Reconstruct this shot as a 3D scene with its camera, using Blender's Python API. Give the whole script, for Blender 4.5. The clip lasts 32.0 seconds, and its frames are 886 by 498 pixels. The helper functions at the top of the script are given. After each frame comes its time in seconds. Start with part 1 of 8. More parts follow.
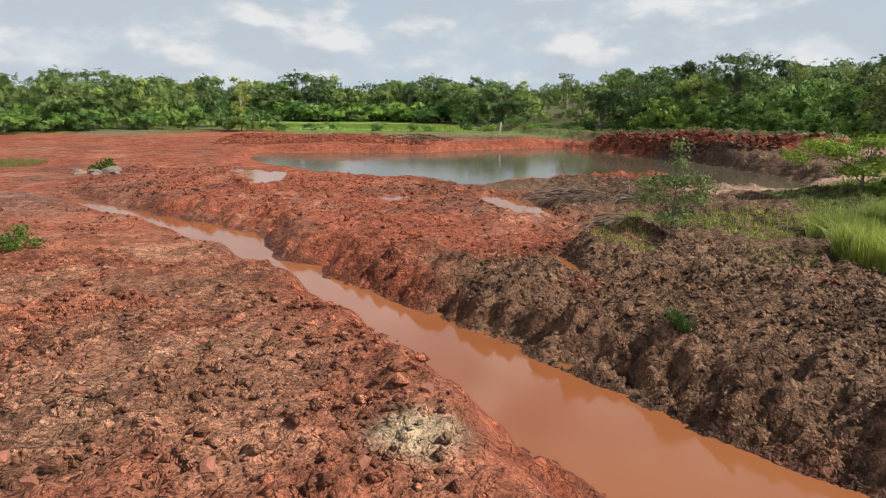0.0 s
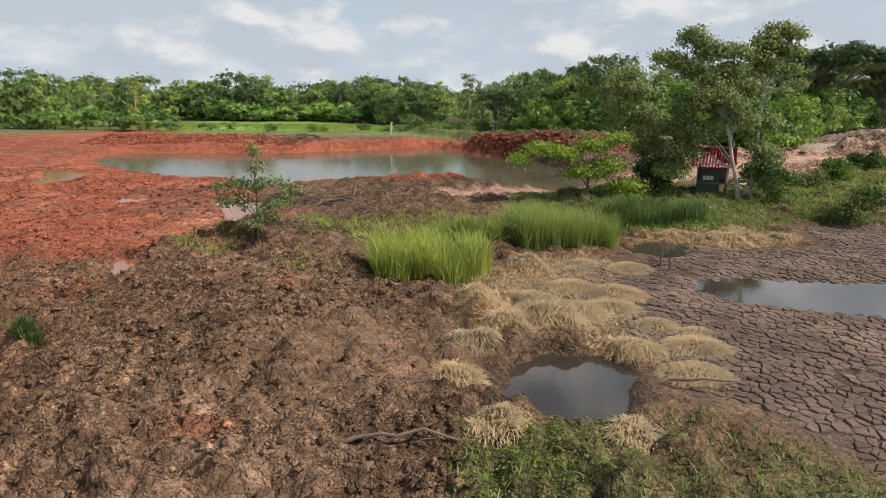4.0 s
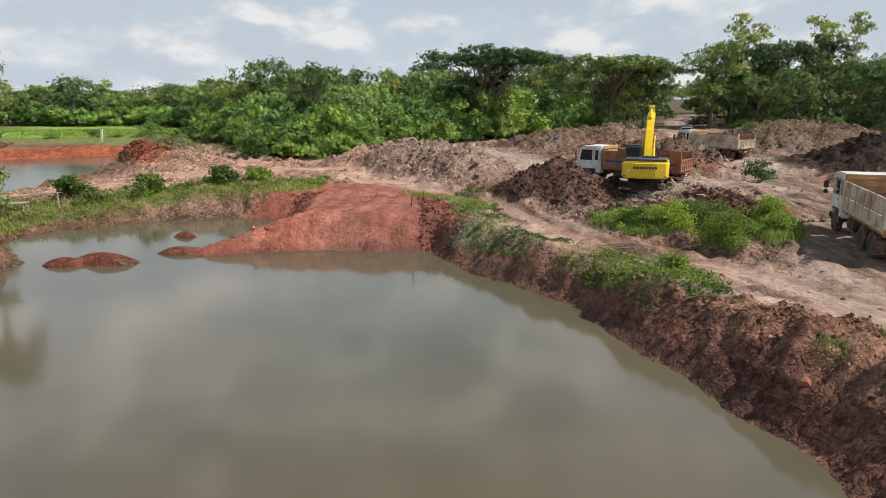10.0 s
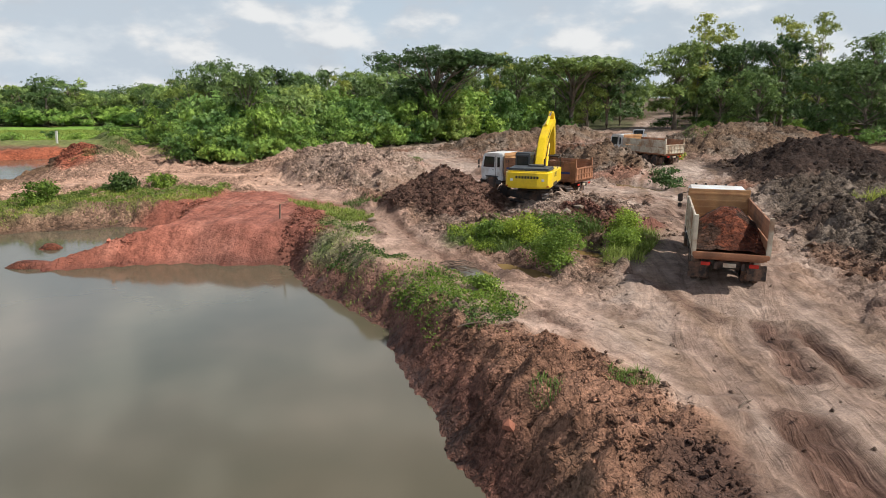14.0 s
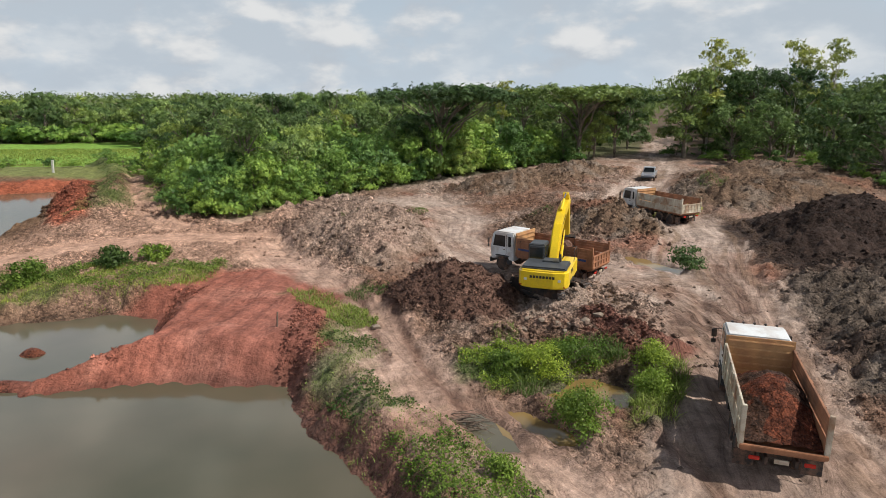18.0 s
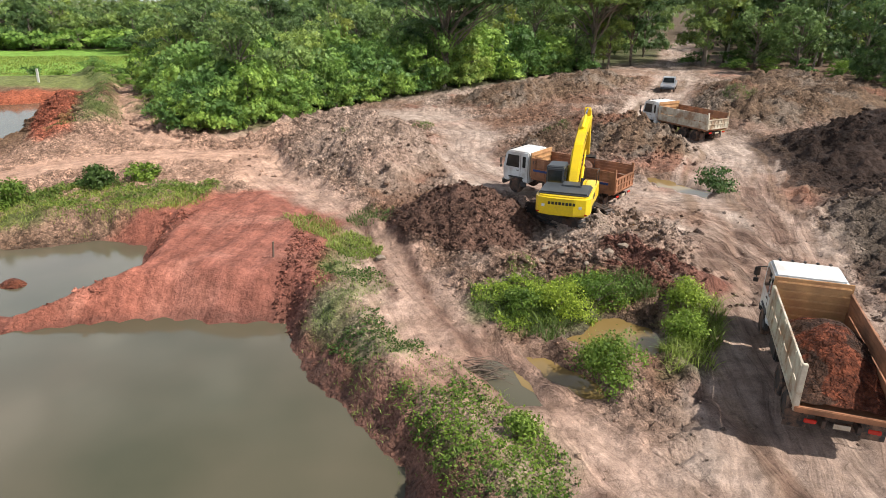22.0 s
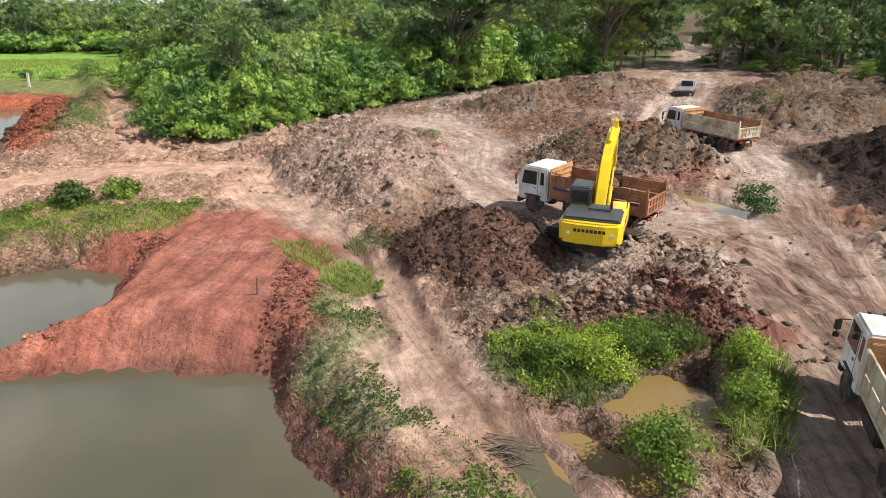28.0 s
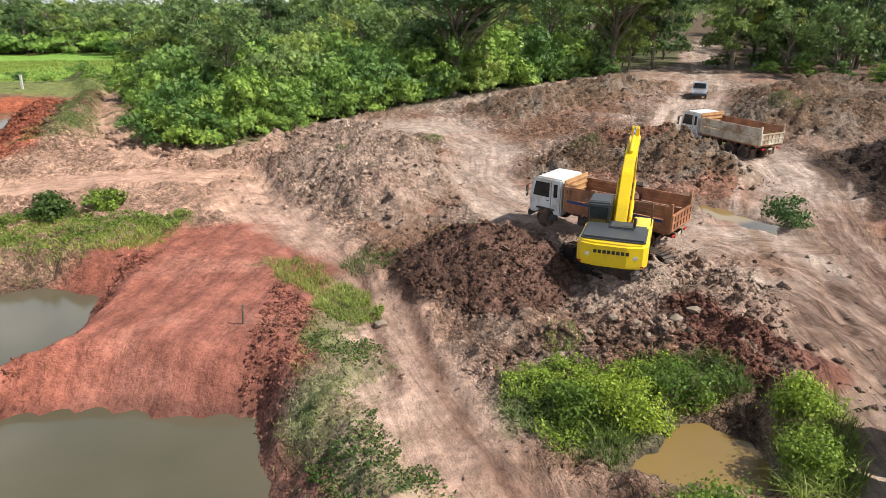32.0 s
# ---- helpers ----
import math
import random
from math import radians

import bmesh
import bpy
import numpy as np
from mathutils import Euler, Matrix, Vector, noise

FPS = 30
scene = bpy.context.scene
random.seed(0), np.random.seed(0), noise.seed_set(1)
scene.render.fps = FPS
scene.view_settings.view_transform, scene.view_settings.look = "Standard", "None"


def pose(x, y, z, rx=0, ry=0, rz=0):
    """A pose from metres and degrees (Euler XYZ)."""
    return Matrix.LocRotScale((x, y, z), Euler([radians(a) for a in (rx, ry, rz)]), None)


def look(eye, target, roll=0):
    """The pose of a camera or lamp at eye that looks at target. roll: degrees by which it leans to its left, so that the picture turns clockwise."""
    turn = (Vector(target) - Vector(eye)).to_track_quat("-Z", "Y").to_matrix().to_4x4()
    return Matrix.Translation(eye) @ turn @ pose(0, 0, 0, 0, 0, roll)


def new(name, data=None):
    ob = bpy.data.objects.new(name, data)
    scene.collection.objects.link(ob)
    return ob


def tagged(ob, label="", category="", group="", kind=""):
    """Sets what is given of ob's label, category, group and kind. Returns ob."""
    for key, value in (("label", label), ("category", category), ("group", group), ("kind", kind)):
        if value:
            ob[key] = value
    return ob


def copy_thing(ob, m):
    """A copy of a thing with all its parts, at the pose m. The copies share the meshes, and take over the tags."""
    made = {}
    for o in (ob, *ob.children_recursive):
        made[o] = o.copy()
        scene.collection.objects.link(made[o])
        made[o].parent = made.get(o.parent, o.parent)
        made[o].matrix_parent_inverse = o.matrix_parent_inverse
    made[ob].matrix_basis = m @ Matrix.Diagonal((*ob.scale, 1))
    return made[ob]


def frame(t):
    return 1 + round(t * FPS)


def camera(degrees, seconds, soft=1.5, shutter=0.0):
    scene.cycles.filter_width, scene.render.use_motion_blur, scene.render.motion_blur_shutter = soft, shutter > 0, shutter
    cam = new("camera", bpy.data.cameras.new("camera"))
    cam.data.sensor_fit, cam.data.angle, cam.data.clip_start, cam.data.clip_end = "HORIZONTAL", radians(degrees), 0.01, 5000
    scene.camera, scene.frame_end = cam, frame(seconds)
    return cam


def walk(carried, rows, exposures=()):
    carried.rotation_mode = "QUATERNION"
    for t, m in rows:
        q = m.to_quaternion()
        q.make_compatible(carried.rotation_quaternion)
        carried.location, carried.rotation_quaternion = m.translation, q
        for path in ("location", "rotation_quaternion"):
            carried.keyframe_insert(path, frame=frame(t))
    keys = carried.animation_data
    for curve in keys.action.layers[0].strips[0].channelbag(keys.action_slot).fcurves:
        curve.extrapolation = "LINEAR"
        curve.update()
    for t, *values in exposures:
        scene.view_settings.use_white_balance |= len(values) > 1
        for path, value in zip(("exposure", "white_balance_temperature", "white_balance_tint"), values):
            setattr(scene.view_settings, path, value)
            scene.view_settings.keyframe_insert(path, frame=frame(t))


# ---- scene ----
cam = camera(69.97, 32.0, soft=0.4)
PATH = [
    (0.0, pose(-28.24, -1.25, 6.29, 76.91, -0.34, -0.17)),
    (0.5, pose(-27.66, -1.26, 6.32, 76.87, -0.31, -0.20)),
    (1.0, pose(-26.48, -1.27, 6.35, 76.86, -0.29, -0.23)),
    (1.5, pose(-24.79, -1.29, 6.37, 76.84, -0.27, -0.28)),
    (2.0, pose(-22.58, -1.32, 6.40, 76.84, -0.28, -0.39)),
    (2.5, pose(-19.99, -1.35, 6.42, 76.84, -0.34, -0.52)),
    (3.0, pose(-16.98, -1.36, 6.46, 76.84, -0.41, -0.65)),
    (3.5, pose(-13.58, -1.35, 6.50, 76.86, -0.42, -0.73)),
    (5.5, pose(0.00, -0.94, 6.94, 76.84, -0.59, -1.10)),
    (6.0, pose(4.07, -0.92, 7.05, 76.82, -0.52, -0.97)),
    (6.5, pose(8.57, -0.83, 7.15, 76.80, -0.47, -0.84)),
    (7.0, pose(13.15, -0.67, 7.26, 76.79, -0.42, -0.74)),
    (7.5, pose(17.89, -0.50, 7.37, 76.78, -0.28, -0.62)),
    (8.0, pose(22.75, -0.33, 7.47, 76.76, -0.08, -0.45)),
    (8.5, pose(27.78, -0.17, 7.57, 76.73, 0.10, -0.24)),
    (9.0, pose(32.81, -0.01, 7.67, 76.68, 0.18, -0.06)),
    (9.5, pose(37.74, 0.15, 7.79, 76.66, 0.17, 0.04)),
    (10.0, pose(42.16, 0.28, 7.91, 76.66, 0.12, 0.07)),
    (10.5, pose(45.56, 0.40, 8.01, 76.63, 0.10, 0.07)),
    (11.0, pose(47.89, 0.53, 8.09, 76.59, 0.13, 0.06)),
    (11.5, pose(49.24, 0.68, 8.16, 76.57, 0.14, 0.05)),
    (12.0, pose(49.73, 0.83, 8.22, 76.57, 0.13, 0.04)),
    (12.5, pose(49.72, 0.97, 8.28, 76.56, 0.12, 0.05)),
    (13.0, pose(49.60, 1.13, 8.34, 76.55, 0.12, 0.07)),
    (13.5, pose(49.52, 1.31, 8.40, 76.54, 0.13, 0.10)),
    (15.5, pose(49.27, 2.78, 8.39, 76.51, 0.05, 0.20)),
    (16.0, pose(49.21, 3.29, 8.39, 76.50, 0.04, 0.23)),
    (16.5, pose(49.17, 3.80, 9.15, 76.45, 0.04, 0.25)),
    (17.0, pose(49.10, 4.32, 10.83, 76.38, 0.05, 0.26)),
    (17.5, pose(49.09, 4.82, 12.54, 76.37, 0.06, 0.28)),
    (18.0, pose(49.07, 5.30, 13.48, 76.38, 0.05, 0.31)),
    (18.5, pose(49.06, 5.76, 13.55, 75.78, 0.03, 0.35)),
    (19.0, pose(49.03, 6.19, 13.56, 73.94, 0.01, 0.40)),
    (19.5, pose(48.96, 6.60, 13.49, 70.87, -0.01, 0.46)),
    (20.0, pose(48.88, 6.98, 13.47, 68.42, -0.01, 0.51)),
    (20.5, pose(48.83, 7.33, 13.48, 68.27, 0.01, 0.56)),
    (21.0, pose(48.78, 7.65, 13.44, 68.33, 0.02, 0.58)),
    (21.5, pose(48.74, 7.97, 13.41, 68.36, 0.02, 0.61)),
    (22.0, pose(48.72, 8.30, 13.36, 68.40, 0.02, 0.64)),
    (22.5, pose(48.69, 8.65, 13.35, 68.38, 0.03, 0.67)),
    (23.0, pose(48.64, 9.00, 13.34, 68.38, 0.04, 0.70)),
    (23.5, pose(48.62, 9.37, 13.30, 68.44, 0.06, 0.72)),
    (24.0, pose(48.59, 9.75, 13.31, 68.43, 0.09, 0.75)),
    (24.5, pose(48.53, 10.14, 13.31, 68.41, 0.10, 0.77)),
    (25.0, pose(48.50, 10.53, 13.32, 68.39, 0.11, 0.79)),
    (25.5, pose(48.47, 10.92, 13.30, 68.42, 0.14, 0.82)),
    (27.5, pose(48.43, 12.30, 13.23, 68.48, 0.22, 0.95)),
    (28.0, pose(48.42, 12.63, 13.22, 68.47, 0.22, 0.97)),
    (28.5, pose(48.37, 12.96, 13.20, 68.51, 0.23, 0.99)),
    (29.0, pose(48.35, 13.31, 13.17, 68.52, 0.23, 1.01)),
    (29.5, pose(48.33, 13.65, 13.13, 68.52, 0.22, 1.04)),
    (30.0, pose(48.31, 13.99, 13.11, 68.56, 0.22, 1.06)),
    (30.5, pose(48.29, 14.33, 13.08, 68.56, 0.22, 1.08)),
    (31.0, pose(48.27, 14.68, 13.07, 68.55, 0.23, 1.11)),
    (31.5, pose(48.24, 15.03, 13.06, 68.58, 0.24, 1.14)),
    (32.0, pose(48.22, 15.39, 13.06, 68.55, 0.26, 1.17)),
]
walk(cam, PATH, [(0.0, 0.0), (9.0, 0.02), (15.5, 0.08), (18.0, -0.08), (19.0, -0.02), (20.0, 0.36), (32.0, 0.38)])

# ---- sky and sun ----
SUN_WAY = Vector((1.0, -0.35, 1.2)).normalized()
world = bpy.data.worlds.new("sky")
scene.world = world
world.use_nodes = True
wn, wl = world.node_tree.nodes, world.node_tree.links
wn.clear()
w_out = wn.new("ShaderNodeOutputWorld")
w_bg = wn.new("ShaderNodeBackground")
w_bg.inputs["Strength"].default_value = 0.1
w_sky = wn.new("ShaderNodeTexSky")
w_sky.sky_type = "NISHITA"
w_sky.sun_disc = False
w_sky.sun_elevation = math.asin(SUN_WAY.z)
w_sky.sun_rotation = math.atan2(SUN_WAY.x, SUN_WAY.y)
w_sky.dust_density = 2.0
w_co = wn.new("ShaderNodeTexCoord")
w_sep = wn.new("ShaderNodeSeparateXYZ")
wl.new(w_co.outputs["Generated"], w_sep.inputs[0])


def w_math(op, a, b):
    n = wn.new("ShaderNodeMath")
    n.operation = op
    for k, v in enumerate((a, b)):
        if isinstance(v, (int, float)):
            n.inputs[k].default_value = v
        else:
            wl.new(v, n.inputs[k])
    return n.outputs[0]


# cumulus seen from the side: flattened puffs with lit tops and grey bases, over a pale blue haze
w_com = wn.new("ShaderNodeMapping")
w_com.inputs["Scale"].default_value = (1.0, 1.0, 2.0)
wl.new(w_co.outputs["Generated"], w_com.inputs["Vector"])
w_up = wn.new("ShaderNodeMapping")
w_up.inputs["Location"].default_value = (0.02, 0.0, 0.055)
wl.new(w_com.outputs[0], w_up.inputs["Vector"])


def w_noise(where, scale, detail, rough):
    n = wn.new("ShaderNodeTexNoise")
    n.inputs["Scale"].default_value = scale
    n.inputs["Detail"].default_value = detail
    n.inputs["Roughness"].default_value = rough
    wl.new(where, n.inputs["Vector"])
    return n.outputs["Fac"]


def w_range(v, lo, hi, to_lo=0.0, to_hi=1.0):
    n = wn.new("ShaderNodeMapRange")
    n.interpolation_type = "SMOOTHSTEP"
    wl.new(v, n.inputs["Value"])
    for key, x in (("From Min", lo), ("From Max", hi), ("To Min", to_lo), ("To Max", to_hi)):
        n.inputs[key].default_value = x
    return n.outputs[0]


def w_blend(fac, a, b):
    n = wn.new("ShaderNodeMix")
    n.data_type = "RGBA"
    wl.new(fac, n.inputs["Factor"])
    for key, v in (("A", a), ("B", b)):
        if isinstance(v, tuple):
            n.inputs[key].default_value = (*v, 1)
        else:
            wl.new(v, n.inputs[key])
    return n.outputs["Result"]


puff = w_noise(w_com.outputs[0], 8.0, 6, 0.52)
puff_over = w_noise(w_up.outputs[0], 8.0, 6, 0.52)
veil = w_noise(w_com.outputs[0], 3.2, 4, 0.5)
relief = w_range(w_math("SUBTRACT", puff, puff_over), -0.1, 0.17)
cloud = w_blend(relief, (5.2, 5.7, 6.3), (7.9, 8.0, 8.05))
cover = w_math("MAXIMUM", w_range(puff, 0.4, 0.62), w_range(veil, 0.36, 0.6, 0.0, 0.6))
# the cloud thins out overhead, where clear sky shows
thin = w_range(w_sep.outputs["Z"], 0.42, 0.8, 1.0, 0.2)
cover = w_math("MULTIPLY", cover, thin)
haze = w_blend(w_range(w_sep.outputs["Z"], 0.0, 0.5), (5.4, 6.3, 7.2), w_sky.outputs[0])
high = w_range(w_sep.outputs["Z"], 0.15, 0.34, 1.0, 1.75)
high = w_math("MULTIPLY", high, w_range(w_sep.outputs["Z"], 0.45, 0.72, 1.0, 0.24))
tone = wn.new("ShaderNodeVectorMath")
tone.operation = "SCALE"
wl.new(w_blend(cover, haze, cloud), tone.inputs[0])
wl.new(high, tone.inputs["Scale"])
wl.new(tone.outputs[0], w_bg.inputs["Color"])
wl.new(w_bg.outputs[0], w_out.inputs[0])

sun_data = bpy.data.lights.new("sun", "SUN")
sun_data.energy, sun_data.angle, sun_data.color = 5.0, radians(0.6), (1.0, 0.95, 0.87)
sun = new("sun", sun_data)
sun.matrix_world = look((60, -20, 80), Vector((60, -20, 80)) - SUN_WAY)


# ---- materials ----
def mat(name):
    m = bpy.data.materials.new(name)
    m.use_nodes = True
    nt = m.node_tree
    return m, nt.nodes, nt.links, nt.nodes["Principled BSDF"]


def noise_node(nd, ln, co, scale, detail=4, rough=0.55):
    n = nd.new("ShaderNodeTexNoise")
    n.inputs["Scale"].default_value = scale
    n.inputs["Detail"].default_value = detail
    n.inputs["Roughness"].default_value = rough
    if co is not None:
        ln.new(co, n.inputs["Vector"])
    return n.outputs["Fac"]


def ramp(nd, ln, fac, stops):
    r = nd.new("ShaderNodeValToRGB")
    e = r.color_ramp.elements
    while len(e) < len(stops):
        e.new(0.5)
    for k, (p, c) in enumerate(stops):
        e[k].position = p
        e[k].color = (*c, 1) if len(c) == 3 else c
    ln.new(fac, r.inputs[0])
    return r.outputs[0]


def mul(nd, ln, a, b, fac=1.0, blend="MULTIPLY"):
    m = nd.new("ShaderNodeMix")
    m.data_type, m.blend_type = "RGBA", blend
    m.inputs["Factor"].default_value = fac
    ln.new(a, m.inputs["A"])
    ln.new(b, m.inputs["B"])
    return m.outputs["Result"]


def bump(nd, ln, height, strength, dist, bs, under=None):
    b = nd.new("ShaderNodeBump")
    if isinstance(strength, float):
        b.inputs["Strength"].default_value = strength
    else:
        ln.new(strength, b.inputs["Strength"])
    b.inputs["Distance"].default_value = dist
    ln.new(height, b.inputs["Height"])
    if under is not None:
        ln.new(under, b.inputs["Normal"])
    ln.new(b.outputs[0], bs.inputs["Normal"])
    return b.outputs[0]


def coords(nd, which="Object"):
    return nd.new("ShaderNodeTexCoord").outputs[which]


def plain(name, col, rough=0.6, metal=0.0, vary=0.18, scale=3.0, grain=0.0, dirt=None, dirt_amount=0.5):
    """Paint, rubber, wood or metal: grain at two sizes and, where given, dirt with a shape of its own."""
    m, nd, ln, bs = mat(name)
    co = coords(nd)
    big = noise_node(nd, ln, co, scale, 5)
    fine = noise_node(nd, ln, co, scale * 14, 3)
    lo = tuple(max(0, c * (1 - vary)) for c in col)
    hi = tuple(min(1, c * (1 + vary)) for c in col)
    c = ramp(nd, ln, big, [(0.3, lo), (0.7, hi)])
    c = mul(nd, ln, c, ramp(nd, ln, fine, [(0.3, (0.86, 0.86, 0.86)), (0.7, (1, 1, 1))]))
    if dirt:
        k = nd.new("ShaderNodeMix")
        k.data_type = "RGBA"
        d = noise_node(nd, ln, co, scale * 0.7, 8, 0.65)
        f = ramp(nd, ln, d, [(0.5 - 0.1 * dirt_amount, (0, 0, 0)), (0.62, (dirt_amount,) * 3)])
        ln.new(f, k.inputs["Factor"])
        ln.new(c, k.inputs["A"])
        k.inputs["B"].default_value = (*dirt, 1)
        c = k.outputs["Result"]
    ln.new(c, bs.inputs["Base Color"])
    bs.inputs["Roughness"].default_value = rough
    bs.inputs["Metallic"].default_value = metal
    if grain:
        bump(nd, ln, fine, grain, 0.01, bs)
    return m


def soil_material(name):
    """Bare soil: the kind of soil comes with the sheet, grain and clods from noise at three sizes."""
    m, nd, ln, bs = mat(name)
    co = coords(nd)
    at = nd.new("ShaderNodeAttribute")
    at.attribute_name = "soil"
    n1 = noise_node(nd, ln, co, 0.45, 6, 0.6)
    n2 = noise_node(nd, ln, co, 3.2, 6, 0.65)
    n3 = noise_node(nd, ln, co, 19.0, 5, 0.7)
    # broken ground: clods of two sizes, bent out of round by noise
    ca = nd.new("ShaderNodeAttribute")
    ca.attribute_name = "clod"
    bend = nd.new("ShaderNodeTexNoise")
    bend.inputs["Scale"].default_value = 4.0
    bend.inputs["Detail"].default_value = 3
    ln.new(co, bend.inputs["Vector"])
    add = nd.new("ShaderNodeMix")
    add.data_type, add.blend_type = "RGBA", "ADD"
    add.inputs["Factor"].default_value = 0.45
    ln.new(co, add.inputs["A"])
    ln.new(bend.outputs["Color"], add.inputs["B"])

    def cells(scale):
        v = nd.new("ShaderNodeTexVoronoi")
        v.inputs["Scale"].default_value = scale
        ln.new(add.outputs["Result"], v.inputs["Vector"])
        h = nd.new("ShaderNodeMath")
        h.operation = "MULTIPLY_ADD"
        ln.new(v.outputs["Distance"], h.inputs[0])
        h.inputs[1].default_value, h.inputs[2].default_value = -1.0, 1.0
        k = nd.new("ShaderNodeMath")
        k.operation = "MULTIPLY"
        ln.new(h.outputs[0], k.inputs[0])
        ln.new(ca.outputs["Fac"], k.inputs[1])
        return k.outputs[0], v.outputs["Color"]

    lump_a, tone_a = cells(3.6)
    lump_b, tone_b = cells(9.5)
    rough = nd.new("ShaderNodeMapRange")
    ln.new(ca.outputs["Fac"], rough.inputs["Value"])
    rough.inputs["To Min"].default_value, rough.inputs["To Max"].default_value = 0.45, 1.0

    def grain(c, tint):
        k = nd.new("ShaderNodeMix")
        k.data_type, k.blend_type = "RGBA", "MULTIPLY"
        ln.new(rough.outputs[0], k.inputs["Factor"])
        ln.new(c, k.inputs["A"])
        ln.new(tint, k.inputs["B"])
        return k.outputs["Result"]

    c = mul(nd, ln, at.outputs["Color"], ramp(nd, ln, n1, [(0.3, (0.74, 0.72, 0.7)), (0.7, (1.22, 1.22, 1.2))]))
    c = mul(nd, ln, c, ramp(nd, ln, noise_node(nd, ln, co, 1.1, 5, 0.6), [(0.32, (0.76, 0.74, 0.72)), (0.68, (1.2, 1.2, 1.2))]))
    # n2 and n3 also drive the bump: low spots get darker, high spots paler
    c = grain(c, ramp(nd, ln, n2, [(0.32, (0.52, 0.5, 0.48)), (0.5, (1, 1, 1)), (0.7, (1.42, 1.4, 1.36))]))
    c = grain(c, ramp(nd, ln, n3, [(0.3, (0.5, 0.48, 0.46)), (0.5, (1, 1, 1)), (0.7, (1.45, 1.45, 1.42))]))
    # wheel marks: fine streaks along the lanes that the sheet carries as (sideways, along, strength)
    lane = nd.new("ShaderNodeAttribute")
    lane.attribute_name = "lane"
    part_of = nd.new("ShaderNodeSeparateXYZ")
    ln.new(lane.outputs["Vector"], part_of.inputs[0])
    squeeze = nd.new("ShaderNodeVectorMath")
    squeeze.operation = "MULTIPLY"
    squeeze.inputs[1].default_value = (1.0, 0.055, 0.0)
    ln.new(lane.outputs["Vector"], squeeze.inputs[0])
    streak = noise_node(nd, ln, squeeze.outputs[0], 3.4, 4, 0.7)
    k = nd.new("ShaderNodeMix")
    k.data_type, k.blend_type = "RGBA", "MULTIPLY"
    ln.new(part_of.outputs["Z"], k.inputs["Factor"])
    ln.new(c, k.inputs["A"])
    # the streak noise tints and dents alike, darker where it is low
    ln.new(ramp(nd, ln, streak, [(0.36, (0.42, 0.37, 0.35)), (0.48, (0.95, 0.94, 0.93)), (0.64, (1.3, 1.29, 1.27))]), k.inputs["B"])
    c = k.outputs["Result"]
    for tone, lo, hi in ((tone_a, 0.62, 1.4), (tone_b, 0.6, 1.42)):
        one = nd.new("ShaderNodeSeparateColor")
        ln.new(tone, one.inputs[0])
        k = nd.new("ShaderNodeMix")
        k.data_type, k.blend_type = "RGBA", "MULTIPLY"
        ln.new(ca.outputs["Fac"], k.inputs["Factor"])
        ln.new(c, k.inputs["A"])
        ln.new(ramp(nd, ln, one.outputs[0], [(0, (lo, lo * 0.98, lo * 0.96)), (1, (hi, hi, hi))]), k.inputs["B"])
        c = k.outputs["Result"]
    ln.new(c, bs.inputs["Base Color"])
    # wet soil carries more gloss
    rr = nd.new("ShaderNodeMapRange")
    ln.new(at.outputs["Alpha"], rr.inputs["Value"])
    rr.inputs["To Min"].default_value = 0.95
    rr.inputs["To Max"].default_value = 0.38
    ln.new(rr.outputs[0], bs.inputs["Roughness"])
    bs.inputs["Specular IOR Level"].default_value = 0.25
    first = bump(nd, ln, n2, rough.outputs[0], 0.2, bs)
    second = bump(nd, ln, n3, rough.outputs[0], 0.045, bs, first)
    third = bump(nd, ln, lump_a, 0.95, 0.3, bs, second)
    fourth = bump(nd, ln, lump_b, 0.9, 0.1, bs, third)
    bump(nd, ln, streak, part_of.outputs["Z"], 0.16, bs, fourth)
    return m


def water_material(name, deep, shallow, rough=0.06):
    m, nd, ln, bs = mat(name)
    co = coords(nd)
    n1 = noise_node(nd, ln, co, 0.07, 4)
    c = ramp(nd, ln, n1, [(0.35, deep), (0.68, shallow)])
    ln.new(c, bs.inputs["Base Color"])
    bs.inputs["Roughness"].default_value = rough
    bs.inputs["IOR"].default_value = 1.33
    n2 = noise_node(nd, ln, co, 2.2, 3)
    bump(nd, ln, n2, 0.05, 0.03, bs)
    return m


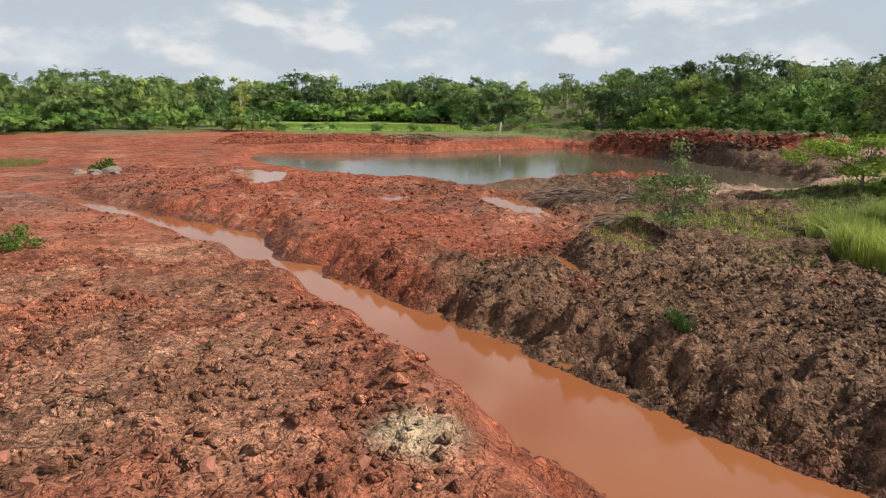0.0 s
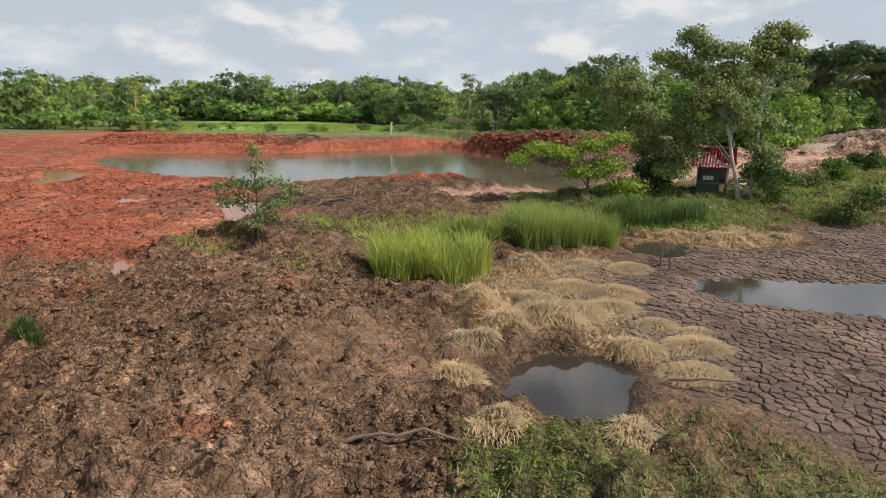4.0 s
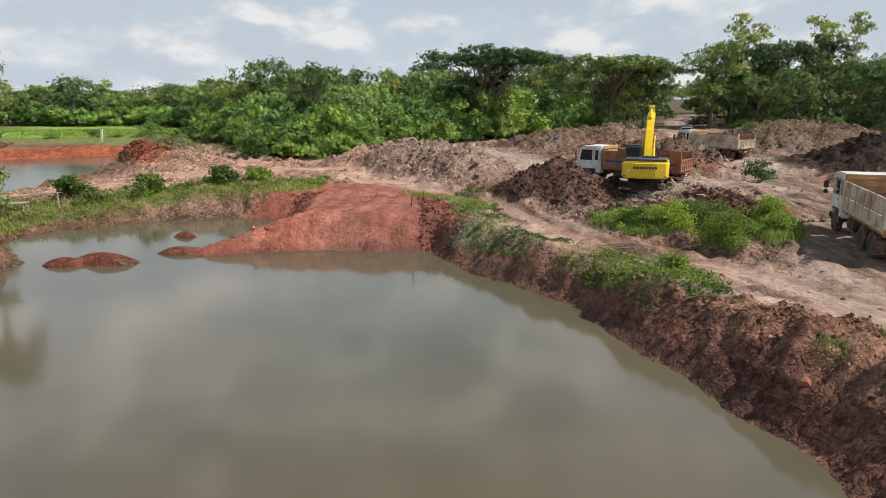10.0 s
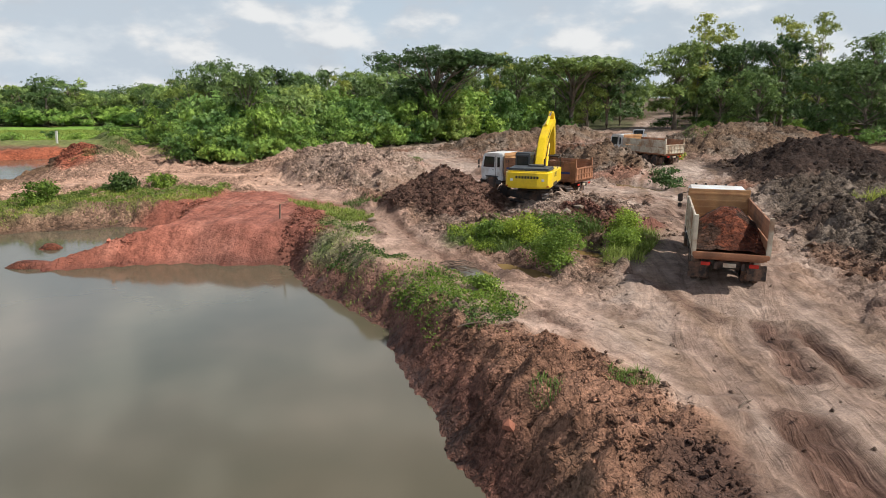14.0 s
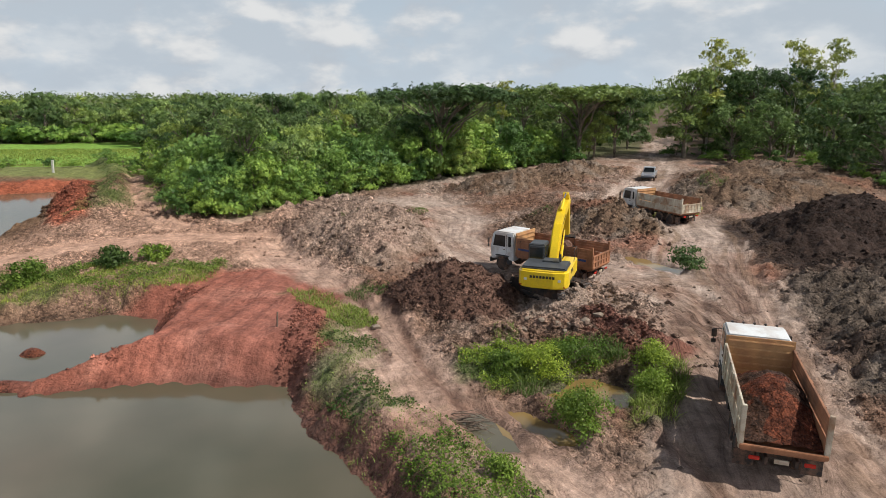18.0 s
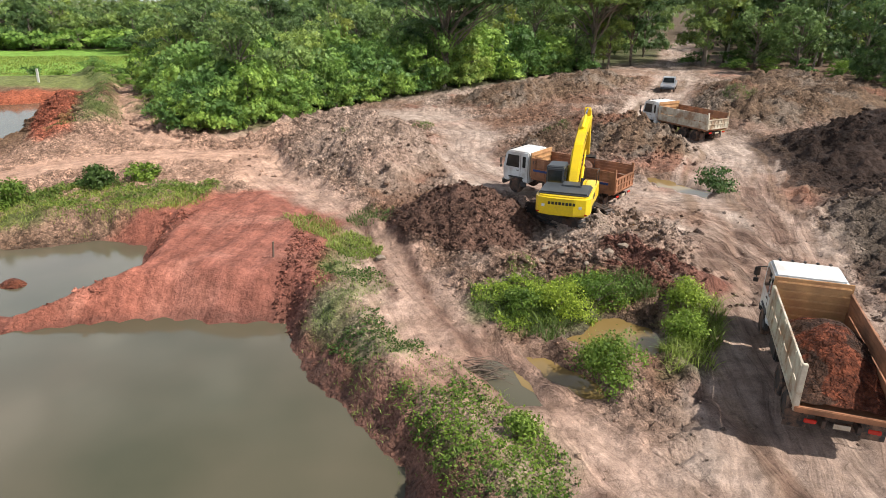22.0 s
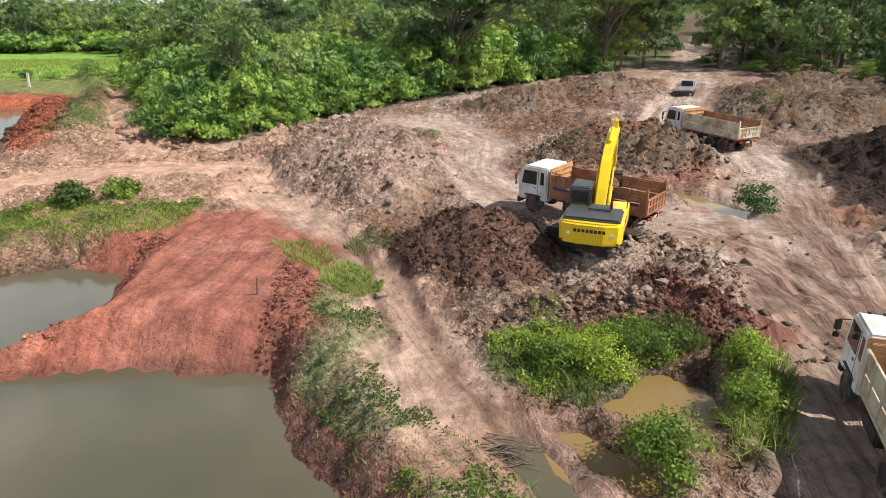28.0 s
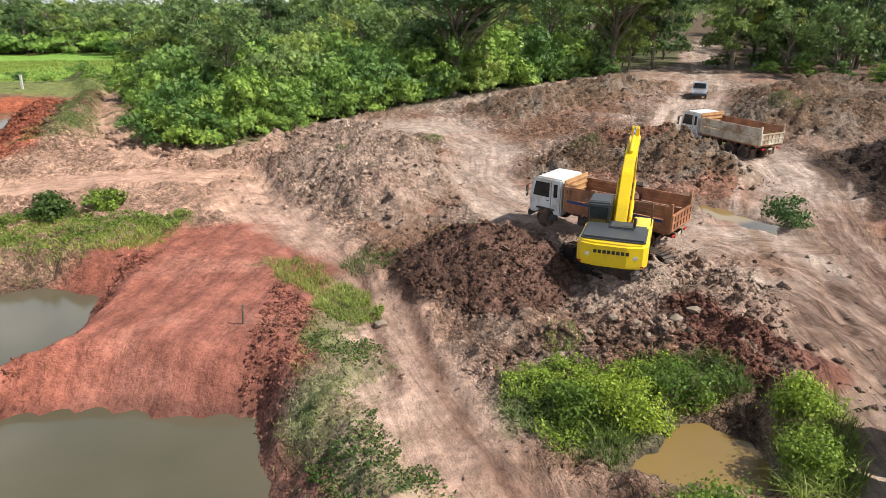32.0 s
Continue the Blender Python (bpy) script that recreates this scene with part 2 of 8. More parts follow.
def leaf_material(name, lo, hi, trans=0.35, sprays=False, even=False):
    m, nd, ln, bs = mat(name)
    g = nd.new("ShaderNodeNewGeometry")
    o = nd.new("ShaderNodeObjectInfo")
    c = ramp(nd, ln, g.outputs["Random Per Island"], [(0.0, lo), (0.6, tuple((a + b) / 2 for a, b in zip(lo, hi))), (1.0, hi)])
    c2 = ramp(nd, ln, o.outputs["Random"], [(0.0, (0.9, 0.9, 0.9) if even else (0.42, 0.52, 0.52)), (0.5, (1, 1, 1)), (1.0, (1.08, 1.06, 1.0) if even else (1.5, 1.32, 1.0))])
    big = noise_node(nd, ln, coords(nd), 0.5, 3)
    c = mul(nd, ln, c, c2)
    c = mul(nd, ln, c, ramp(nd, ln, big, [(0.3, (0.72, 0.78, 0.74)), (0.7, (1.2, 1.18, 1.05))]))
    ln.new(c, bs.inputs["Base Color"])
    bs.inputs["Roughness"].default_value = 0.55
    bs.inputs["Specular IOR Level"].default_value = 0.3
    t = nd.new("ShaderNodeBsdfTranslucent")
    ln.new(c, t.inputs["Color"])
    mx = nd.new("ShaderNodeMixShader")
    mx.inputs[0].default_value = trans
    ln.new(bs.outputs[0], mx.inputs[1])
    ln.new(t.outputs[0], mx.inputs[2])
    out = mx.outputs[0]
    if sprays:
        # far off, one blade stands for a spray of small leaves with gaps between them
        v = nd.new("ShaderNodeTexVoronoi")
        v.inputs["Scale"].default_value = 8.0
        ln.new(coords(nd), v.inputs["Vector"])
        cut = nd.new("ShaderNodeMath")
        cut.operation = "GREATER_THAN"
        cut.inputs[1].default_value = 0.57
        ln.new(v.outputs["Distance"], cut.inputs[0])
        clear = nd.new("ShaderNodeBsdfTransparent")
        gap = nd.new("ShaderNodeMixShader")
        ln.new(cut.outputs[0], gap.inputs[0])
        ln.new(out, gap.inputs[1])
        ln.new(clear.outputs[0], gap.inputs[2])
        out = gap.outputs[0]
    ln.new(out, nd["Material Output"].inputs[0])
    return m


SOIL = soil_material("bare_soil")
WATER_POND = water_material("pond_water", (0.072, 0.071, 0.045), (0.13, 0.108, 0.074), 0.1)
WATER_RED = water_material("red_ditch_water", (0.27, 0.09, 0.032), (0.32, 0.12, 0.05), 0.09)
WATER_DARK = water_material("dark_puddle_water", (0.030, 0.024, 0.018), (0.05, 0.04, 0.03))
# darker copy of the pond water: bank's shade and reflection put into its colour
WATER_DITCH = water_material("shaded_ditch_water", (0.055, 0.048, 0.036), (0.085, 0.07, 0.052), 0.05)
WATER_YELLOW = water_material("ochre_puddle_water", (0.19, 0.125, 0.045), (0.25, 0.17, 0.07), 0.08)
SPRAY_TREE = leaf_material("tree_spray", (0.105, 0.17, 0.052), (0.31, 0.42, 0.14), 0.28, True)
SPRAY_DARK = leaf_material("dark_spray", (0.06, 0.105, 0.036), (0.185, 0.27, 0.09), 0.25, True)
SPRAY_BRIGHT = leaf_material("bright_spray", (0.095, 0.19, 0.044), (0.26, 0.4, 0.105), 0.28, True)
SPRAY_OLIVE = leaf_material("olive_spray", (0.15, 0.19, 0.05), (0.36, 0.41, 0.12), 0.35, True)
LEAF_TREE = leaf_material("tree_leaf", (0.09, 0.14, 0.03), (0.23, 0.3, 0.075))
LEAF_DARK = leaf_material("dark_leaf", (0.045, 0.095, 0.033), (0.12, 0.19, 0.065), 0.3)
LEAF_BRIGHT = leaf_material("bright_leaf", (0.10, 0.17, 0.026), (0.27, 0.37, 0.065), 0.4)
LEAF_HUT = leaf_material("silver_green_leaf", (0.12, 0.165, 0.055), (0.37, 0.43, 0.17), 0.4, even=True)
LEAF_WEED = leaf_material("weed_leaf", (0.13, 0.21, 0.035), (0.34, 0.45, 0.085), 0.45)
LEAF_OLIVE = leaf_material("olive_leaf", (0.13, 0.17, 0.045), (0.38, 0.41, 0.13), 0.4)
SPRAY_FAR = leaf_material("far_spray", (0.06, 0.095, 0.03), (0.2, 0.27, 0.075), 0.3, True)
GRASS = leaf_material("green_grass", (0.13, 0.19, 0.04), (0.31, 0.37, 0.11), 0.35)
REED = leaf_material("reed_blade", (0.17, 0.24, 0.055), (0.42, 0.48, 0.16), 0.45)
STRAW = leaf_material("dry_straw", (0.36, 0.25, 0.155), (0.62, 0.48, 0.33), 0.2, even=True)
BARK = plain("bark", (0.16, 0.13, 0.10), 0.9, 0, 0.4, 2.0, 0.6)
BARK_PALE = plain("pale_bark", (0.42, 0.38, 0.32), 0.85, 0, 0.35, 2.0, 0.5)
CLOD = plain("earth_clod", (0.20, 0.11, 0.075), 0.95, 0, 0.35, 4.0, 0.8)


# ---- building tools ----
def part(name, bm, material, parent=None, label=""):
    me = bpy.data.meshes.new(name)
    bm.to_mesh(me)
    bm.free()
    me.materials.append(material)
    ob = new(name, me)
    if parent is not None:
        ob.parent = parent
    if label:
        ob["label"] = label
    return ob


def raw(name, verts, faces_n, material, parent=None, cols=None, smooth=False):
    """A mesh from number arrays: verts (n, 3); faces_n (m, 3 or 4)."""
    verts = np.asarray(verts, dtype=np.float32)
    faces_n = np.asarray(faces_n, dtype=np.int32)
    k = faces_n.shape[1]
    me = bpy.data.meshes.new(name)
    me.vertices.add(len(verts))
    me.vertices.foreach_set("co", verts.ravel())
    me.loops.add(faces_n.size)
    me.loops.foreach_set("vertex_index", faces_n.ravel())
    me.polygons.add(len(faces_n))
    me.polygons.foreach_set("loop_start", np.arange(0, faces_n.size, k, dtype=np.int32))
    me.polygons.foreach_set("loop_total", np.full(len(faces_n), k, dtype=np.int32))
    if smooth:
        me.polygons.foreach_set("use_smooth", np.ones(len(faces_n), dtype=bool))
    me.update(calc_edges=True)
    if cols is not None:
        a = me.color_attributes.new("soil", "FLOAT_COLOR", "POINT")
        a.data.foreach_set("color", np.asarray(cols, dtype=np.float32).ravel())
    me.materials.append(material)
    ob = new(name, me)
    if parent is not None:
        ob.parent = parent
    return ob


def vnoise(x, y, seed=0):
    """Smooth value noise in -1..1 on number arrays."""
    ix, iy = np.floor(x).astype(np.int64), np.floor(y).astype(np.int64)
    fx, fy = x - ix, y - iy
    fx, fy = fx * fx * (3 - 2 * fx), fy * fy * (3 - 2 * fy)

    def h(i, j):
        n = (i * 374761393 + j * 668265263 + seed * 1442695041) & 0xFFFFFFFF
        n = ((n ^ (n >> 13)) * 1274126177) & 0xFFFFFFFF
        return ((n ^ (n >> 16)) & 0xFFFF) / 32767.5 - 1

    a = h(ix, iy) * (1 - fx) + h(ix + 1, iy) * fx
    b = h(ix, iy + 1) * (1 - fx) + h(ix + 1, iy + 1) * fx
    return a * (1 - fy) + b * fy


def fbm(x, y, size, octaves=4, seed=0, gain=0.5):
    s, amp, tot = 0.0, 1.0, 0.0
    for k in range(octaves):
        s = s + amp * vnoise(x * 2**k / size + 17.3 * k, y * 2**k / size - 9.1 * k, seed + k)
        tot += amp
        amp *= gain
    return s / tot


def step(a, b, v):
    t = np.clip((v - a) / (b - a), 0, 1)
    return t * t * (3 - 2 * t)


def window(f):
    """Works a distance out near the outline only; elsewhere it is simply far."""
    def near(x, y, pts, *more):
        x, y = np.asarray(x, dtype=float), np.asarray(y, dtype=float)
        p = np.asarray(pts, dtype=float)
        k = (x > p[:, 0].min() - 14) & (x < p[:, 0].max() + 14) & (y > p[:, 1].min() - 14) & (y < p[:, 1].max() + 14)
        out = np.full(x.shape, 60.0)
        if k.any():
            out[k] = f(x[k], y[k], pts, *more)
        return out
    return near


@window
def seg_dist(x, y, pts, closed):
    pts = np.asarray(pts, dtype=float)
    d = np.full(np.shape(x), 1e9)
    n = len(pts)
    for k in range(n if closed else n - 1):
        (ax, ay), (bx, by) = pts[k], pts[(k + 1) % n]
        dx, dy = bx - ax, by - ay
        t = np.clip(((x - ax) * dx + (y - ay) * dy) / (dx * dx + dy * dy + 1e-9), 0, 1)
        d = np.minimum(d, np.hypot(x - ax - t * dx, y - ay - t * dy))
    return d


def inside(x, y, pts):
    pts = np.asarray(pts, dtype=float)
    c = np.zeros(np.shape(x), dtype=bool)
    n = len(pts)
    for k in range(n):
        (ax, ay), (bx, by) = pts[k], pts[(k + 1) % n]
        if ay == by:
            continue
        c ^= ((ay > y) != (by > y)) & (x < (bx - ax) * (y - ay) / (by - ay) + ax)
    return c


@window
def sdf(x, y, pts):
    """Distance to a closed outline, negative inside."""
    d = seg_dist(x, y, pts, True)
    return np.where(inside(x, y, pts), -d, d)


# ---- the lie of the land ----
# outlines of water, each with its level and the width of its bank
POND = [(30, -12), (27.6, 5), (26, 10.5), (24.2, 14.7), (23.5, 18.5), (24, 22), (22.8, 25.3), (21.2, 27.5), (21.5, 31), (17.3, 35), (18.2, 38),
        (22.7, 41.2), (27.7, 43.2), (31.2, 42.2), (32.3, 39), (32.2, 36.3), (28.9, 32.8), (29.6, 31.9), (33, 33.0), (36, 33.5), (41, 33), (42.1, 30.7),
        (44.4, 27.9), (47.3, 23.6), (48.1, 20.6), (49.6, 16.5), (50.4, 12.5), (51, 5), (53, -12)]
DITCH_MUD = [(12.2, 4), (13.1, 10.5), (13.4, 12.8), (14.7, 15.4), (16.2, 20.5), (17.9, 22.4), (18.4, 21.6), (17.3, 19.8), (17, 17.6), (16, 14.3), (14.8, 10.9), (14.2, 4)]
DITCH_RED = [(-22.5, 4), (-25.1, 9.8), (-27, 13.1), (-28.8, 16.2), (-30.9, 19), (-33.3, 23.4), (-36.4, 27.4), (-40.2, 31.4), (-44.8, 36.6), (-50.1, 40.3), (-58, 47),
             (-57, 48.5), (-47.3, 41.2), (-44.7, 39.4), (-38.9, 35.1), (-37.7, 32.1), (-36.1, 29.2), (-33.9, 27.8), (-33.5, 26), (-31.5, 23.8), (-28.2, 20.1),
             (-26.1, 17.5), (-23.9, 14.7), (-21.6, 11.6), (-20.2, 10.1), (-14.5, 5.6), (-13, 3)]
POOL = [(-8.8, 11.8), (-8.7, 13.4), (-7.1, 15.2), (-5.6, 14.6), (-4.8, 13.4), (-5.4, 12.0), (-6.8, 11.0)]
MUD_PUDDLE = [(-0.4, 21.2), (1.4, 22.4), (3.6, 22.0), (7.2, 21.6), (10.2, 19.8), (10.6, 17.4), (7.7, 17.4), (4.4, 18.4), (0.7, 19.6)]
REED_POOL = [(-0.9, 27.2), (0.6, 29), (1.7, 28.6), (1.3, 26.8), (0, 26)]
FAR_POND = [(-54, 88), (-51, 76), (-42, 66), (-36.2, 61.8), (-30, 60), (-26.5, 54.5), (-24.8, 54.4), (-21.8, 58.4), (-15, 58.8), (-10.4, 61), (-5, 58),
            (-2.8, 53), (0.5, 50.6), (4, 54), (5.2, 62), (4.2, 67.8), (3.6, 73.9), (-0.6, 82.2), (-5.9, 94), (-10.6, 101), (-20, 97), (-27.5, 92.5), (-29.2, 90)]
FIELD_POND = [(-58, 128), (-45, 126), (-36, 127), (-30.6, 130), (-41, 134), (-56, 134)]
RED_POOL = [(-26.5, 44), (-24.6, 46.6), (-21.8, 42.5), (-20.6, 38.6), (-22.3, 35.3), (-23.6, 39.4)]
WEST_PUDDLE = [(-49.5, 63), (-43.4, 61), (-42.4, 54), (-43.2, 51.5), (-45, 55), (-46.4, 58.4)]
YELLOW = [(52.6, 29.0), (53.8, 29.9), (55.3, 31.2), (56.8, 30.4), (56.9, 29.2), (56.1, 28.3), (54.2, 28.5)]
RUT_A = [(49.3, 27.2), (50.2, 27.6), (51.2, 26.0), (51.4, 24.9), (50.6, 25.0), (49.9, 26.0)]
RUT_B = [(51.2, 27.9), (52.0, 27.6), (53.3, 26.3), (53.7, 25.2), (52.9, 25.3), (51.8, 26.6)]
PIT_POOL = [(61.6, 50.8), (62.9, 50.8), (65.4, 47.6), (64.8, 46.6), (62.6, 48.4)]
SMALL = [(-23.6, 25.4), (-22.7, 25.5), (-22.7, 22.9), (-23.5, 22.7)]
SMALL_B = [(-32.4, 44.6), (-30.8, 44.3), (-31.6, 42.8), (-32.6, 43.4)]
WATERS = [(POND, 0.0, 2.2, 0.35), (DITCH_MUD, -0.22, 0.9, 0.15), (DITCH_RED, -1.34, 2.0, 0.35), (POOL, -0.22, 0.5, 0.15), (MUD_PUDDLE, -0.17, 1.6, 0.5),
          (REED_POOL, -0.15, 0.7, 0.2), (FAR_POND, -0.78, 2.0, 0.6), (RED_POOL, -0.6, 0.9, 0.5), (WEST_PUDDLE, -0.45, 1.2, 0.8), (YELLOW, 1.3, 0.9, 0.25),
          (RUT_A, 1.42, 0.6, 0.2), (RUT_B, 1.42, 0.6, 0.2), (PIT_POOL, 1.75, 1.4, 0.3), (SMALL, -0.3, 0.6, 0.3), (SMALL_B, -0.48, 0.6, 0.4), (FIELD_POND, 0.2, 1.5, 0.3)]
# heaps: outline, height, width of the flank, roughness of the surface
HEAPS = [([(30.8, 63), (35.4, 54), (38.5, 51), (42, 47.8), (45.6, 47.4), (48.2, 53), (46.8, 65), (40.7, 74), (33.5, 71)], 1.7, 4.5, 0.55),
         ([(52.8, 58.5), (54.2, 55.4), (59, 57.5), (63, 55.2), (66.8, 53.5), (68.4, 59), (66.5, 69), (58.5, 67.5)], 1.5, 3.2, 0.6),
         ([(48.5, 86), (54.4, 79.5), (66.9, 88), (76, 101), (70.7, 106)], 1.4, 4.0, 0.5),
         ([(69, 42), (67.2, 36.4), (66.0, 30), (65.6, 22), (67, 12), (80, 10), (85, 48), (72.5, 45.5)], 1.3, 3.4, 0.6),
         ([(75.5, 60), (73, 51), (75, 47.5), (81, 50), (94, 64), (89, 70)], 2.0, 5.0, 0.5),
         ([(72.5, 73), (78, 66), (92, 72), (104, 84), (96, 98), (84, 98)], 1.7, 5.0, 0.6),
         ([(53.2, 36.2), (55, 35.2), (58.5, 36), (60.5, 38.5), (57.2, 42.2), (53.6, 41.5)], 0.65, 1.6, 0.2),
         ([(49.4, 33.2), (52, 34.6), (56, 34.4), (60, 33.2), (61, 31.6), (57.2, 32.6), (53, 33.8)], 0.4, 1.3, 0.22)]
DARK_HEAP = (49.4, 40.9, 4.2, 2.7)
RIDGE = [(13.5, 2), (16.4, 9.4), (18.5, 13.4), (19.4, 15.8), (21.2, 19.7), (20.6, 22.4)]
DIKE = [(14.6, 66.5), (11.9, 75), (7.4, 84.5), (1.1, 97), (-5, 110), (-18, 130)]
TRACK = [(24, 63), (18.9, 69.7), (14.3, 78), (9.8, 86.3), (2.5, 101), (-4.8, 116.5), (-14, 131)]
ROCK_BANK = [(12.4, 65.4), (10.6, 68.6), (6.6, 76), (1.8, 84.5), (-3.2, 95.5)]
MUD = [(-6.8, 21), (-4.6, 23.7), (-1.5, 25.6), (1.0, 28.4), (4.8, 26.9), (8.7, 27.9), (10.2, 32.9), (15.0, 32.8), (16.6, 29.6), (17.2, 24.4), (15.4, 20.6),
       (13.9, 16), (12.6, 13), (12.2, 8), (11, 2), (-1, 2), (-1.8, 9.1), (-2.9, 11.6), (-4.3, 12.9), (-4.4, 16.9)]
ROAD_EAST = [(58, 2), (58, 12), (58.4, 20), (60.4, 27), (62.6, 33), (64.8, 40), (66.5, 48), (70.3, 56), (71.5, 63), (68, 70), (73.5, 84), (80, 100), (90, 128), (101, 160), (125, 215)]
ROAD_WEST = [(-8, 47.5), (9, 51), (18, 56), (26, 58.5), (33, 58), (36, 51.5), (40, 46), (44, 39), (46.6, 33.5), (48.6, 28), (52.5, 22), (56, 16)]
ROAD_MID = [(30, 66), (37, 78), (47, 76), (50.5, 68), (50, 58), (52, 51), (60, 45.5), (66, 44)]
RED_SLOPE = [(32.5, 46.6), (37.1, 48.5), (41.5, 43.4), (43, 38), (43, 33.4), (41.2, 31.8), (36, 32), (30, 31), (28, 32.8), (31.4, 36.5), (31.6, 40.5), (29, 43.5)]


# wheel and caterpillar ruts: a line, how far they spread to each side, their depth
RUTS = [([(58.7, 18.9), (58.0, 15.6)], 0.35, 0.18), ([(59.4, 18.1), (59.1, 15.4)], 0.3, 0.2), ([(56.5, 13.3), (56.2, 10.4)], 0.4, 0.22), ([(57.0, 13.3), (56.8, 10.8)], 0.3, 0.16),
        ([(52.5, 20.9), (53.4, 19.0)], 0.18, 0.16), ([(44.6, 43.5), (46.4, 38), (47.8, 32.5), (50, 27)], 0.25, 0.12), ([(43.4, 43), (45.2, 37), (46.4, 32)], 0.2, 0.1)]
# bundles of parallel wheel and crawler marks: line, half width, depth, strength of their colour
LANES = [([(58.5, 42.5), (60.4, 37), (60.6, 31), (60.0, 26)], 1.3, 0.07, 0.85), ([(60.2, 44.8), (62.6, 40.5), (63.4, 35), (62.6, 28)], 1.5, 0.08, 0.9),
         ([(57.6, 40.6), (59.2, 36.3), (59.6, 31.2)], 0.8, 0.07, 0.8), ([(72, 55), (68, 44), (65, 36), (63.4, 29)], 1.2, 0.08, 0.8), ([(68.8, 52), (66.6, 44), (64.8, 37.5)], 1.0, 0.07, 0.8),
         ([(57.4, 46.0), (60.5, 44.2), (66, 43.2)], 1.2, 0.07, 0.7), ([(48, 64), (49.9, 54.2), (53, 49.5), (57.5, 46.8)], 0.8, 0.05, 0.7), ([(38.6, 50.5), (44, 41.2), (47.2, 32.8), (50, 27.8)], 0.9, 0.05, 0.5),
         ([(59.1, 26), (56.3, 18.4), (55.6, 13.3), (55.2, 5)], 0.45, 0.06, 0.6), ([(61.5, 24.2), (58.9, 18.4), (58.8, 12.8), (59, 5)], 0.5, 0.07, 0.65), ([(60, 26), (57.4, 18.4), (56.8, 13.3), (56.6, 5)], 0.6, 0.06, 0.6),
         ([(62.8, 26), (61.4, 18), (61.6, 5)], 0.7, 0.06, 0.5), ([(50.3, 29.7), (51.7, 24.2), (53.0, 21)], 0.4, 0.12, 0.8), ([(51, 27.4), (53.4, 24.2), (55.4, 20.6)], 0.5, 0.14, 0.8), ([(51.6, 28), (53.4, 25.8), (55.2, 22.8)], 0.4, 0.12, 0.8),
         ([(8, 52), (18, 57.2), (28, 60), (36, 58)], 1.6, 0.04, 0.4)]
# churned, dark turning marks of crawler tracks
DARK_MARKS = [([(58.8, 19.2), (58.0, 15.4)], 0.45, 1.0), ([(59.6, 18.4), (59.2, 15.2)], 0.4, 1.0), ([(56.6, 13.5), (56.2, 10.2)], 0.55, 1.0), ([(57.2, 13.3), (57.0, 10.6)], 0.35, 1.0),
              ([(56.4, 26.5), (57.2, 22.5), (57.6, 19.5)], 0.3, 0.8), ([(61.2, 38.5), (62.4, 34.5), (62.0, 30.5)], 0.6, 1.0), ([(63.6, 39.5), (64.4, 35.5), (63.6, 32)], 0.5, 1.0), ([(67.6, 47), (66.4, 42), (65.4, 38)], 0.6, 1.0)]
SPOIL_RED = [([(56.9, 36.9), (58.3, 34.9), (59.7, 32.6)], 0.75, 0.45), ([(56.2, 34.6), (57.2, 33.2), (58.2, 31.8)], 0.55, 0.35)]
BANK_EAST = [(47.6, 22.4), (50.4, 20), (53.0, 18.4), (54.3, 15.8), (55.0, 12), (55.8, 4), (49, 4), (49.4, 16)]


def lane_marks(x, y):
    """How deep the marks are pressed in, and how dark (below 0) or pale (above 0) they lie."""
    shape = np.shape(x)
    here = (x > 2) & (x < 80) & (y < 75)
    x, y = x[here], y[here]
    deep, tone, on = np.zeros(x.shape), np.zeros(x.shape), np.zeros(x.shape)
    bend, along, torn = fbm(x, y, 2.2, 3, 251), fbm(x, y, 6, 3, 261), np.clip(0.65 + 1.3 * fbm(x, y, 1.7, 3, 255), 0.1, 1.2)
    for line, w, depth, strong in LANES:
        d = seg_dist(x + 0.3 * bend, y + 0.3 * bend, line, False)
        k = step(w * 1.25, w * 0.55, d) * np.clip(0.75 + 0.9 * along, 0.1, 1)
        wave = np.sin(d * (9.5 if w > 0.6 else 12.0) + 3.0 * bend + 2.0 * along) * torn
        deep = deep + 0.45 * k * depth * wave
        tone = tone + k * strong * wave
        on = np.maximum(on, k * strong)
    out = []
    for part_here in (deep, np.clip(tone, -1, 1), on):
        whole = np.zeros(shape)
        whole[here] = part_here
        out.append(whole)
    return out


